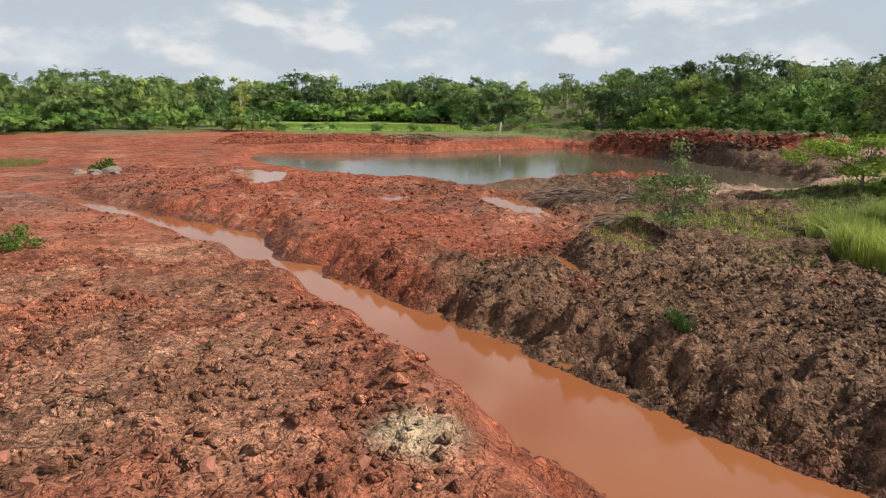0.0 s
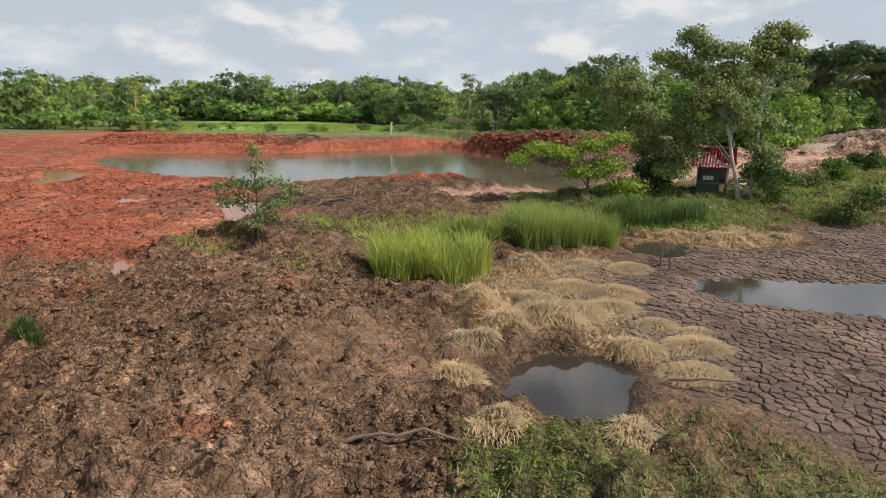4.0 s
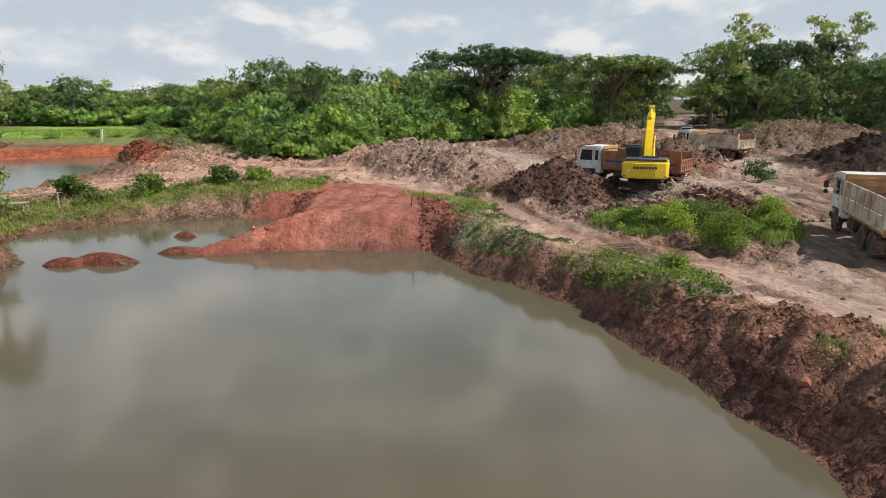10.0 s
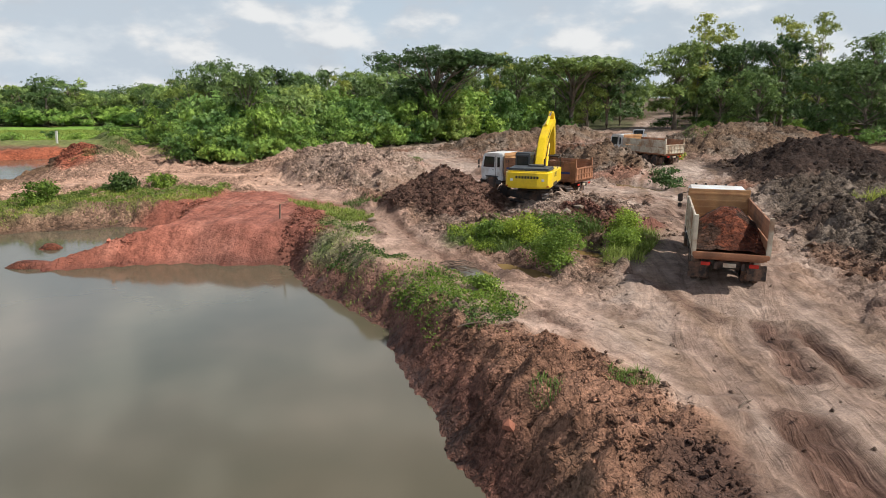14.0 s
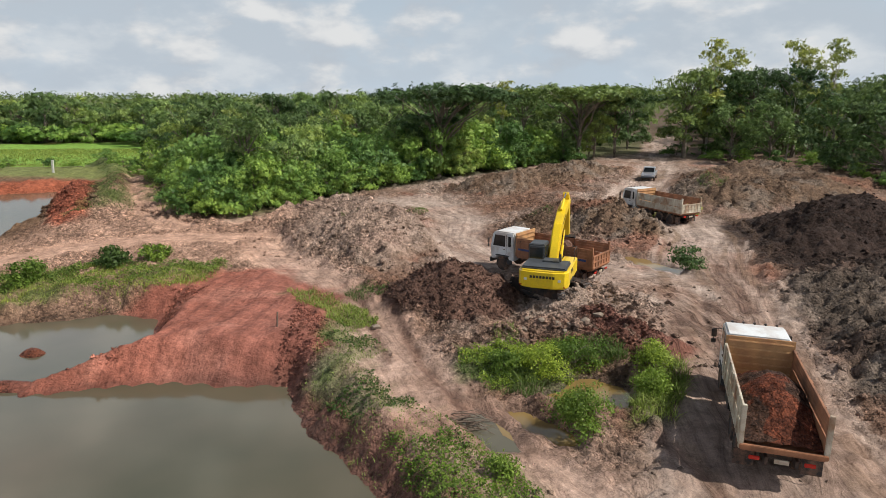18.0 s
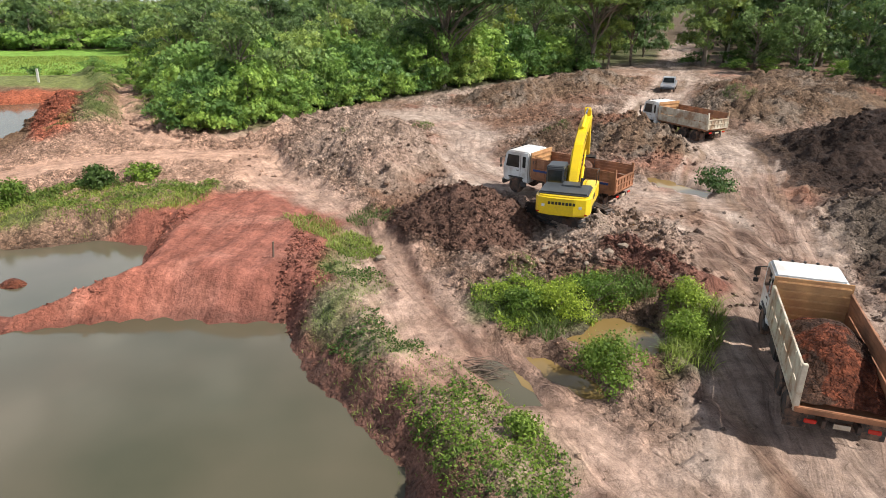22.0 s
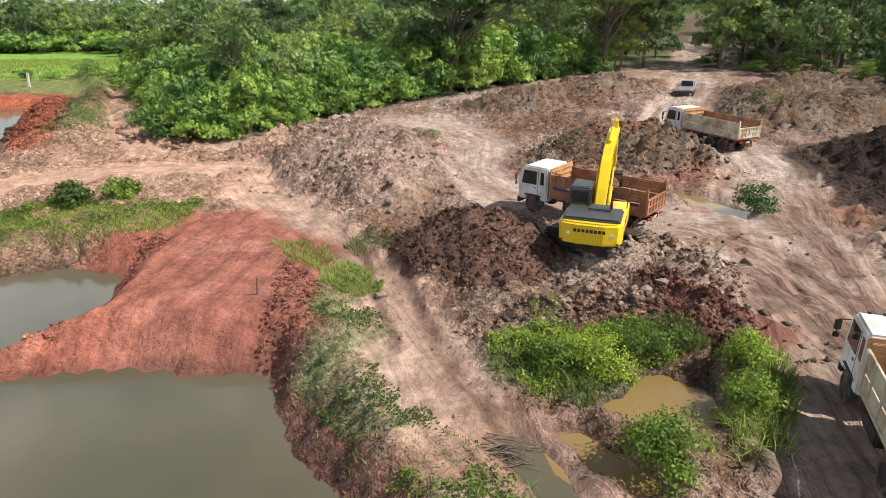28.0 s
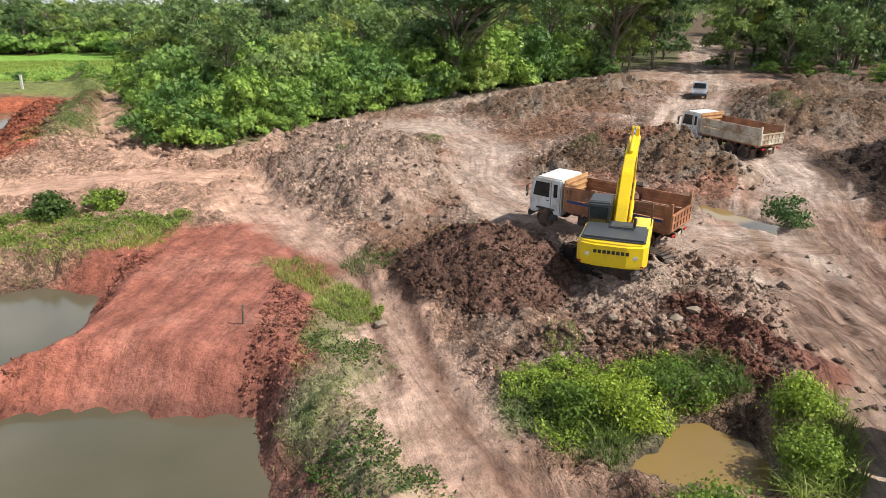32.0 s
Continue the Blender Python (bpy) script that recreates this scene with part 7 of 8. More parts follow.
def truck(label, x, y, z, yaw, side_mat, inner_mat, stripe, load, gate, tilt=(0, 0)):
    """A ten-wheeled tipper lorry; its nose points to +y and its origin lies on the ground under the tail."""
    root = new("dump_truck")
    root.matrix_basis = pose(x, y, z, tilt[0], tilt[1], yaw)
    tagged(root, label, "truck", "dump trucks")
    fl, top, L, w = 1.2, 2.52, 5.5, 1.14
    bm = bmesh.new()
    for s in (-0.42, 0.42):
        cuboid(bm, s, 3.6, 0.86, 0.1, 7.3, 0.24, 0.01)
    for k in range(6):
        cuboid(bm, 0, 0.4 + 1.25 * k, 0.86, 0.8, 0.12, 0.16)
    for yy in (1.35, 2.6, 6.65):
        rod(bm, (-0.85, yy, 0.5), (0.85, yy, 0.5), 0.08)
    part("chassis", bm, DARK_METAL, root)
    for yy, twin in ((1.35, True), (2.62, True), (6.65, False)):
        for s in (-1, 1):
            wheel(root, s * 0.98, yy, 0.5, 0.27, twin)
    for s in (-1, 1):
        bm = bmesh.new()
        cuboid(bm, s * 0.85, 4.2, 0.75, 0.5, 1.1, 0.5, 0.06)
        part("fuel_tank", bm, DARK_METAL, root)
        bm = bmesh.new()
        cuboid(bm, s * 0.95, 0.55, 0.55, 0.6, 0.03, 0.55, 0.01)
        part("mudguard", bm, RUBBER, root)
    bm = bmesh.new()
    cuboid(bm, 0, L / 2, fl - 0.06, 2 * w, L, 0.12, 0.01)
    floor = part("bed_floor", bm, inner_mat, root)
    for k in range(9):
        bm = bmesh.new()
        cuboid(bm, 0, 0.3 + k * 0.6, fl - 0.16, 2 * w - 0.1, 0.09, 0.1)
        part("cross_member", bm, inner_mat, floor)
    slatted_side(root, "bed_side", -w, 0.02, L, fl, top - 0.1, side_mat, stripe)
    slatted_side(root, "bed_side", w, 0.02, L, fl, top - 0.1, inner_mat, False)
    bm = bmesh.new()
    cuboid(bm, 0, L + 0.03, (fl + top) / 2 + 0.1, 2 * w + 0.08, 0.06, top - fl + 0.2, 0.01)
    board = part("headboard", bm, WOOD_PAINT, root, "ribbed ochre headboard")
    for k in range(5):
        bm = bmesh.new()
        cuboid(bm, 0, L - 0.03, fl + 0.18 + k * 0.29, 2 * w - 0.06, 0.08, 0.1, 0.025)
        part("rib", bm, WOOD_PAINT, board)
    bm = bmesh.new()
    if gate:
        cuboid(bm, 0, -0.03, fl + 0.42, 2 * w + 0.1, 0.05, 0.84, 0.01)
        for k in range(7):
            cuboid(bm, -w + 2 * w * k / 6, -0.075, fl + 0.42, 0.07, 0.05, 0.84, 0.01)
        for k in range(3):
            cuboid(bm, 0, -0.085, fl + 0.06 + 0.36 * k, 2 * w + 0.08, 0.06, 0.08, 0.01)
    else:
        cuboid(bm, 0, -0.05, fl + 0.04, 2 * w + 0.1, 0.1, 0.16, 0.02)
    part("tailgate", bm, side_mat if gate else inner_mat, root)
    for s in (-1, 1):
        bm = bmesh.new()
        cuboid(bm, s * (w + 0.01), 0.0, (fl + top) / 2, 0.14, 0.12, top - fl + 0.1, 0.015)
        part("corner_post", bm, side_mat, root)
        bm = bmesh.new()
        cuboid(bm, s * 0.75, -0.06, fl - 0.28, 0.3, 0.06, 0.12, 0.015)
        part("tail_light", bm, RED_LAMP, root)
    bm = bmesh.new()
    cuboid(bm, 0, -0.07, fl - 0.3, 0.4, 0.02, 0.14)
    part("number_plate", bm, CREAM_PAINT, root)
    # cab
    bm = bmesh.new()
    slab(bm, [(5.75, 0.72), (6.15, 0.72), (6.25, 1.02), (7.08, 1.02), (7.18, 0.72), (7.6, 0.72), (7.68, 1.5), (7.46, 2.52), (7.22, 2.68), (5.75, 2.68)], -1.1, 1.1, 0.07)
    cab = part("cab", bm, WHITE_PAINT, root)
    bm = bmesh.new()
    q = [(-0.98, 7.675, 1.62), (0.98, 7.675, 1.62), (0.92, 7.505, 2.42), (-0.92, 7.505, 2.42)]
    f = bm.faces.new([bm.verts.new(p) for p in q])
    bmesh.ops.solidify(bm, geom=[f], thickness=0.015)
    part("windscreen", bm, GLASS, cab)
    for s in (-1, 1):
        bm = bmesh.new()
        slab(bm, [(6.45, 1.66), (7.42, 1.66), (7.28, 2.42), (6.45, 2.42)], s * 1.092, s * 1.112)
        part("side_window", bm, GLASS, cab)
        bm = bmesh.new()
        slab(bm, [(5.98, 1.7), (6.2, 1.7), (6.2, 2.4), (5.98, 2.4)], s * 1.092, s * 1.112)
        part("quarter_window", bm, GLASS, cab)
        bm = bmesh.new()
        slab(bm, [(6.34, 1.05), (6.36, 1.05), (6.36, 2.5), (6.34, 2.5)], s * 1.095, s * 1.108)
        slab(bm, [(6.46, 1.46), (6.62, 1.46), (6.62, 1.5), (6.46, 1.5)], s * 1.095, s * 1.13)
        part("door_handle", bm, DARK_METAL, cab)
        bm = bmesh.new()
        rod(bm, (s * 1.1, 7.45, 2.3), (s * 1.38, 7.62, 2.2), 0.018)
        rod(bm, (s * 1.38, 7.62, 2.2), (s * 1.38, 7.62, 1.75), 0.018)
        cuboid(bm, s * 1.38, 7.62, 2.02, 0.2, 0.06, 0.34, 0.02)
        cuboid(bm, s * 1.38, 7.62, 1.68, 0.18, 0.06, 0.18, 0.02)
        part("mirror", bm, DARK_METAL, cab)
        bm = bmesh.new()
        cuboid(bm, s * 0.8, 7.66, 0.98, 0.32, 0.05, 0.16, 0.02)
        part("headlight", bm, LAMP, cab)
        bm = bmesh.new()
        cuboid(bm, s * 1.08, 6.65, 1.02, 0.12, 1.15, 0.08, 0.03)
        cuboid(bm, s * 1.06, 6.1, 0.62, 0.14, 0.4, 0.3, 0.03)
        part("wheel_arch", bm, GREY_PLASTIC, cab)
    bm = bmesh.new()
    cuboid(bm, 0, 7.64, 0.62, 2.18, 0.18, 0.34, 0.05)
    part("bumper", bm, GREY_PLASTIC, root)
    bm = bmesh.new()
    cuboid(bm, 0, 7.69, 1.28, 1.5, 0.03, 0.2, 0.01)
    part("grille", bm, GREY_PLASTIC, cab)
    for k in range(5):
        bm = bmesh.new()
        cuboid(bm, -0.8 + 0.4 * k, 7.2, 2.71, 0.1, 0.12, 0.07, 0.02)
        part("roof_lamp", bm, DARK_METAL, cab)
    if stripe:
        cu = bpy.data.curves.new("cab_number", "FONT")
        cu.body, cu.size, cu.extrude = "17", 0.3, 0.004
        tx = new("cab_number", cu)
        me = bpy.data.meshes.new_from_object(tx)
        bpy.data.objects.remove(tx)
        me.materials.append(TEXT_DARK)
        ob = new("cab_number", me)
        ob.parent = cab
        ob.matrix_basis = pose(-w - 0.085, 5.42, 2.06, 90, 0, -90)
    if load:
        n = 40
        xs, ys = np.meshgrid(np.linspace(-w + 0.04, w - 0.04, n), np.linspace(0.12, L - 0.08, 2 * n))
        hz = fl + 0.05 + 1.15 * np.exp(-(((xs - 0.1) / 1.15) ** 2 + ((ys - 2.9) / 1.9) ** 2)) + 0.12 * np.abs(fbm(xs, ys, 0.5, 3, 77)) + 0.05 * fbm(xs, ys, 0.2, 2, 78)
        hz = hz - 0.2 * step(L - 1.0, L, ys)
        i = np.arange(xs.size).reshape(xs.shape)
        f = np.stack((i[:-1, :-1], i[:-1, 1:], i[1:, 1:], i[1:, :-1]), -1).reshape(-1, 4)
        tone = np.where((fbm(xs, ys, 1.2, 3, 79) > 0.05)[..., None], C_RED * 0.6, C_DARK * 1.1)
        earth = raw("earth_load", np.stack((xs, ys, hz), -1).reshape(-1, 3), f, SOIL, None, np.concatenate((tone, 0.1 * np.ones(xs.shape + (1,))), -1).reshape(-1, 4))
        ea = earth.data.attributes.new("clod", "FLOAT", "POINT")
        ea.data.foreach_set("value", np.ones(xs.size, dtype=np.float32))
        earth.matrix_basis = root.matrix_basis.copy()
        tagged(earth, "heap of dark red earth lying in a truck bed", "soil")
    return root


truck("white tipper truck with rusty slatted bed and blue stripe", 58.75, 43.9, ground_z(58.2, 44.4) - 0.02, 51, RUST_PAINT, RUST_PAINT, True, False, True, (0, 0))
truck("dusty white tipper truck with cream slatted bed", 70.9, 61.2, ground_z(70, 63.5) - 0.05, 27, CREAM_PAINT, RUST_PAINT, False, False, True)
truck("white tipper truck with rusty bed loaded with red earth", 59.05, 22.2, ground_z(59.9, 24.5) - 0.02, -18, CREAM_PAINT, RUST_PAINT, False, True, False)


def arm(bm, line, widths, thick, bevel=0.03):
    """A box beam along a bent line in the (y, z) plane."""
    up, down = [], []
    for k, (p, w) in enumerate(zip(line, widths)):
        a = Vector(line[max(k - 1, 0)])
        b = Vector(line[min(k + 1, len(line) - 1)])
        d = (b - a).normalized()
        nrm = Vector((-d.y, d.x))
        up.append(tuple(Vector(p) + nrm * w / 2))
        down.append(tuple(Vector(p) - nrm * w / 2))
    return slab(bm, up + down[::-1], -thick / 2, thick / 2, bevel)


def excavator(x, y, z, yaw, track_yaw):
    root = new("excavator")
    root.matrix_basis = pose(x, y, z, 0, 0, yaw)
    tagged(root, "yellow crawler excavator digging beside a dark heap", "excavator")
    turn = Matrix.Rotation(radians(track_yaw - yaw), 4, "Z")
    for s in (-1, 1):
        bm = bmesh.new()
        n, R, H = 48, 0.44, 1.55
        loop = []
        for k in range(n):
            u = k / n * (4 * H + 2 * math.pi * R)
            if u < 2 * H:
                loop.append((-H + u, 0.0, 0))
            elif u < 2 * H + math.pi * R:
                a = (u - 2 * H) / R
                loop.append((H + R * math.sin(a), R - R * math.cos(a), a))
            elif u < 4 * H + math.pi * R:
                loop.append((H - (u - 2 * H - math.pi * R), 2 * R, math.pi))
            else:
                a = (u - 4 * H - math.pi * R) / R
                loop.append((-H - R * math.sin(a), R + R * math.cos(a), math.pi + a))
        for yy, zz, a in loop:
            m = Matrix.Translation((s * 1.12, yy, zz + 0.03)) @ Matrix.Rotation(a, 4, "X")
            cuboid(bm, 0, 0, 0, 0.6, 0.125, 0.045, 0, m)
            cuboid(bm, 0, 0.04, -0.03, 0.6, 0.025, 0.035, 0, m)
        bm.transform(turn)
        track = part("track", bm, DARK_METAL, root)
        bm = bmesh.new()
        cuboid(bm, s * 1.12, 0, 0.46, 0.34, 3.0, 0.42, 0.06)
        bm.transform(turn)
        part("track_frame", bm, DARK_METAL, track)
        for yy in (-1.55, 1.55):
            bm = bmesh.new()
            rod(bm, (s * 1.12 - 0.17, yy, 0.47), (s * 1.12 + 0.17, yy, 0.47), 0.38, sides=18)
            bm.transform(turn)
            part("idler", bm, DARK_METAL, track)
    bm = bmesh.new()
    cuboid(bm, 0, 0, 0.72, 1.8, 1.5, 0.36, 0.06)
    rod(bm, (0, 0, 0.85), (0, 0, 1.12), 0.62, sides=24)
    bm.transform(turn)
    part("car_body", bm, DARK_METAL, root)
    # upper works
    bm = bmesh.new()
    cuboid(bm, 0, -0.1, 1.17, 2.6, 3.9, 0.16, 0.03)
    part("revolving_frame", bm, DARK_METAL, root)
    bm = bmesh.new()
    rear = [(-1.38, -1.75), (-1.38, -2.35), (-1.2, -2.68), (-0.6, -2.82), (0.6, -2.82), (1.2, -2.68), (1.38, -2.35), (1.38, -1.75)]
    lo = [bm.verts.new((px, py, 1.12)) for px, py in rear]
    hi = [bm.verts.new((px, py, 2.12)) for px, py in rear]
    bm.faces.new(lo[::-1])
    bm.faces.new(hi)
    for k in range(len(rear)):
        j = (k + 1) % len(rear)
        bm.faces.new((lo[k], lo[j], hi[j], hi[k]))
    bmesh.ops.recalc_face_normals(bm, faces=bm.faces[:])
    bmesh.ops.bevel(bm, geom=[e for e in bm.edges if abs(e.verts[0].co.z - e.verts[1].co.z) < 0.01], offset=0.09, segments=3, affect="EDGES")
    cw = part("counterweight", bm, YELLOW_PAINT, root)
    for k in range(8):
        bm = bmesh.new()
        cuboid(bm, -0.62 + 0.177 * k, -2.825, 1.78, 0.13, 0.012, 0.15, 0.003)
        part("lettering", bm, TEXT_DARK, cw)
    for s in (-1, 1):
        bm = bmesh.new()
        cuboid(bm, s * 0.93, -2.752, 1.62, 0.16, 0.02, 0.14, 0.004, Matrix.Identity(4))
        part("reflector", bm, LAMP, cw)
        bm = bmesh.new()
        cuboid(bm, s * 1.16, -2.68, 1.26, 0.22, 0.03, 0.06, 0.004)
        part("rear_light", bm, RED_LAMP, cw)
    bm = bmesh.new()
    cuboid(bm, 0, -1.55, 2.16, 2.5, 1.9, 0.2, 0.08)
    cuboid(bm, 0.2, -0.9, 2.28, 1.0, 0.8, 0.12, 0.04)
    part("engine_cover", bm, GREY_PLASTIC, root)
    for s, y1 in ((-1, -0.2), (1, 1.3)):
        bm = bmesh.new()
        cuboid(bm, s * 0.95, (-1.75 + y1) / 2, 1.62, 0.82, y1 + 1.75, 0.84, 0.05)
        panel = part("side_panel", bm, YELLOW_PAINT, root)
        bm = bmesh.new()
        for k in range(5):
            cuboid(bm, s * 1.366, -0.95 + 0.0 * k, 1.72 + 0.055 * k, 0.012, 0.7, 0.025)
        part("vent", bm, DARK_METAL, panel)
        bm = bmesh.new()
        cuboid(bm, s * 1.362, -1.0, 1.3, 0.012, 1.4, 0.16, 0.003)
        part("model_plate", bm, TEXT_DARK, panel)
    bm = bmesh.new()
    rod(bm, (0.7, -1.1, 2.3), (0.7, -1.1, 2.72), 0.06)
    part("exhaust", bm, DARK_METAL, root)
    bm = bmesh.new()
    for a, b in (((0.6, 1.25, 2.04), (0.6, 1.25, 2.7)), ((1.3, 1.25, 2.04), (1.3, 1.25, 2.7)), ((0.6, 1.25, 2.7), (1.3, 1.25, 2.7)), ((1.3, 1.25, 2.7), (1.3, 0.2, 2.7)), ((1.3, 0.2, 2.7), (1.3, 0.2, 2.04))):
        rod(bm, a, b, 0.02, sides=6)
    part("handrail", bm, DARK_METAL, root)
    # cab
    bm = bmesh.new()
    slab(bm, [(-0.1, 1.25), (1.55, 1.25), (1.72, 1.8), (1.4, 2.92), (0.0, 2.98), (-0.1, 2.9)], -1.33, -0.4, 0.05)
    cab = part("operator_cab", bm, GREY_PLASTIC, root, "dark grey operator cab")
    for s in (-1.342, -0.388):
        bm = bmesh.new()
        slab(bm, [(0.85, 1.5), (1.6, 1.75), (1.34, 2.78), (0.85, 2.8)], s - 0.008, s + 0.008)
        part("cab_window", bm, GLASS, cab)
        bm = bmesh.new()
        slab(bm, [(0.02, 1.75), (0.74, 1.75), (0.74, 2.8), (0.05, 2.8)], s - 0.008, s + 0.008)
        part("cab_window", bm, GLASS, cab)
    bm = bmesh.new()
    cuboid(bm, -0.865, -0.11, 2.3, 0.74, 0.016, 0.9)
    part("cab_window", bm, GLASS, cab)
    # boom, stick, bucket and rams
    line = [(0.55, 1.5), (1.15, 2.4), (2.1, 3.55), (3.2, 4.25), (4.4, 4.62), (5.25, 4.75)]
    bm = bmesh.new()
    arm(bm, line, [0.42, 0.62, 0.78, 0.66, 0.52, 0.34], 0.5, 0.04)
    boom = part("boom", bm, YELLOW_PAINT, root)
    for s in (-1, 1):
        bm = bmesh.new()
        for k in range(8):
            yy = 2.5 + 0.12 * k
            cuboid(bm, s * 0.256, yy, 3.82 + 0.055 * k, 0.01, 0.085, 0.13)
        part("lettering", bm, TEXT_DARK, boom)
        bm = bmesh.new()
        rod(bm, (s * 0.36, 0.95, 1.35), (s * 0.36, 1.8, 2.6), 0.09, sides=12)
        rod(bm, (s * 0.36, 1.8, 2.6), (s * 0.36, 2.35, 3.42), 0.045, sides=10)
        part("boom_ram", bm, YELLOW_PAINT, root)
    bm = bmesh.new()
    arm(bm, [(4.75, 5.35), (5.2, 4.85), (5.5, 4.0), (5.75, 3.0), (5.85, 2.35)], [0.2, 0.5, 0.52, 0.4, 0.26], 0.36, 0.03)
    stick = part("stick", bm, YELLOW_PAINT, root)
    bm = bmesh.new()
    rod(bm, (0, 2.9, 4.55), (0, 4.0, 5.05), 0.09, sides=12)
    part("stick_ram", bm, YELLOW_PAINT, root)
    bm = bmesh.new()
    rod(bm, (0, 4.0, 5.05), (0, 4.75, 5.34), 0.05, sides=10)
    part("ram_rod", bm, CHROME, root)
    bm = bmesh.new()
    rod(bm, (0, 5.75, 4.2), (0, 6.1, 2.9), 0.07, sides=10)
    rod(bm, (0, 6.1, 2.9), (0, 6.1, 2.2), 0.04, sides=10)
    part("bucket_ram", bm, CHROME, root)
    bm = bmesh.new()
    outline = [(5.75, 2.45), (6.2, 2.2), (6.4, 1.75), (6.25, 1.3), (5.85, 1.08), (5.3, 1.15), (5.3, 1.19), (5.82, 1.15), (6.18, 1.35), (6.3, 1.75), (6.1, 2.1), (5.6, 2.3)]
    slab(bm, outline, -0.58, 0.58)
    for s in (-0.58, 0.56):
        slab(bm, [(5.6, 2.3), (6.1, 2.12), (6.31, 1.75), (6.2, 1.32), (5.84, 1.12), (5.3, 1.17)], s, s + 0.02)
    for k in range(5):
        cuboid(bm, -0.48 + 0.24 * k, 5.22, 1.17, 0.09, 0.2, 0.05, 0.01)
    part("bucket", bm, DARK_METAL, root, "soil-stained steel bucket")
    bm = bmesh.new()
    bmesh.ops.create_icosphere(bm, subdivisions=3, radius=0.5, matrix=Matrix.Translation((0, 5.72, 1.66)) @ Matrix.Diagonal((1.05, 0.9, 0.85, 1)))
    for v in bm.verts:
        v.co += Vector((noise.noise(v.co * 5), noise.noise(v.co * 5 + Vector((7, 0, 0))), noise.noise(v.co * 5 + Vector((0, 9, 0))))) * 0.1
    part("soil_in_bucket", bm, CLOD, root)
    return root


excavator(55.2, 41.2, ground_z(55.2, 41.0) - 0.1, -19, 36)


def pickup(x, y, z, yaw):
    root = new("pickup_truck")
    root.matrix_basis = pose(x, y, z, 0, 0, yaw)
    tagged(root, "silver pickup truck parked on the dirt road", "car")
    bm = bmesh.new()
    slab(bm, [(-2.5, 0.5), (2.3, 0.45), (2.5, 0.7), (2.42, 0.95), (1.15, 1.08), (-0.7, 1.08), (-0.75, 1.05), (-2.5, 1.05)], -0.88, 0.88, 0.07)
    body = part("body", bm, SILVER, root)
    bm = bmesh.new()
    slab(bm, [(-0.72, 1.04), (1.2, 1.04), (0.55, 1.68), (-0.55, 1.7)], -0.76, 0.76, 0.06)
    part("roof", bm, SILVER, root)
    bm = bmesh.new()
    f = bm.faces.new([bm.verts.new(p) for p in ((-0.68, 1.17, 1.12), (0.68, 1.17, 1.12), (0.6, 0.66, 1.62), (-0.6, 0.66, 1.62))])
    bmesh.ops.solidify(bm, geom=[f], thickness=0.01)
    part("windscreen", bm, GLASS, root)
    for s in (-1, 1):
        bm = bmesh.new()
        slab(bm, [(-0.55, 1.12), (0.95, 1.12), (0.5, 1.6), (-0.48, 1.6)], s * 0.756, s * 0.768)
        part("side_window", bm, GLASS, root)
        bm = bmesh.new()
        cuboid(bm, s * 0.66, 2.46, 0.8, 0.34, 0.06, 0.14, 0.02)
        part("headlight", bm, LAMP, body)
        for yy in (-1.45, 1.6):
            wheel(root, s * 0.78, yy, 0.34, 0.22)
    bm = bmesh.new()
    cuboid(bm, 0, 2.5, 0.52, 1.7, 0.12, 0.22, 0.04)
    part("bumper", bm, GREY_PLASTIC, root)
    bm = bmesh.new()
    cuboid(bm, 0, -1.6, 1.06, 1.5, 1.6, 0.03, 0.01)
    part("bed", bm, GREY_PLASTIC, root)
    return root


pickup(77.2, 93.2, ground_z(77.2, 93.2), 158)

# ---- hut and what stands round it ----
RED_SHEET = plain("red_roof_sheet", (0.52, 0.035, 0.04), 0.4, 0, 0.12, 1.5, 0, (0.3, 0.1, 0.08), 0.3)
LIME_WALL = plain("limewashed_wall", (0.66, 0.64, 0.58), 0.85, 0, 0.12, 1.5, 0.2, (0.3, 0.26, 0.2), 0.5)
GREEN_BOARD = plain("dark_green_board", (0.03, 0.06, 0.045), 0.7, 0, 0.2, 2.0)
BAMBOO = plain("weathered_bamboo", (0.34, 0.29, 0.2), 0.75, 0, 0.25, 3.0, 0.3)
DEAD_WOOD = plain("dead_wood", (0.16, 0.115, 0.085), 0.9, 0, 0.35, 3.0, 0.5)
CONCRETE = plain("weathered_concrete", (0.55, 0.54, 0.5), 0.85, 0, 0.15, 2.0, 0.3)


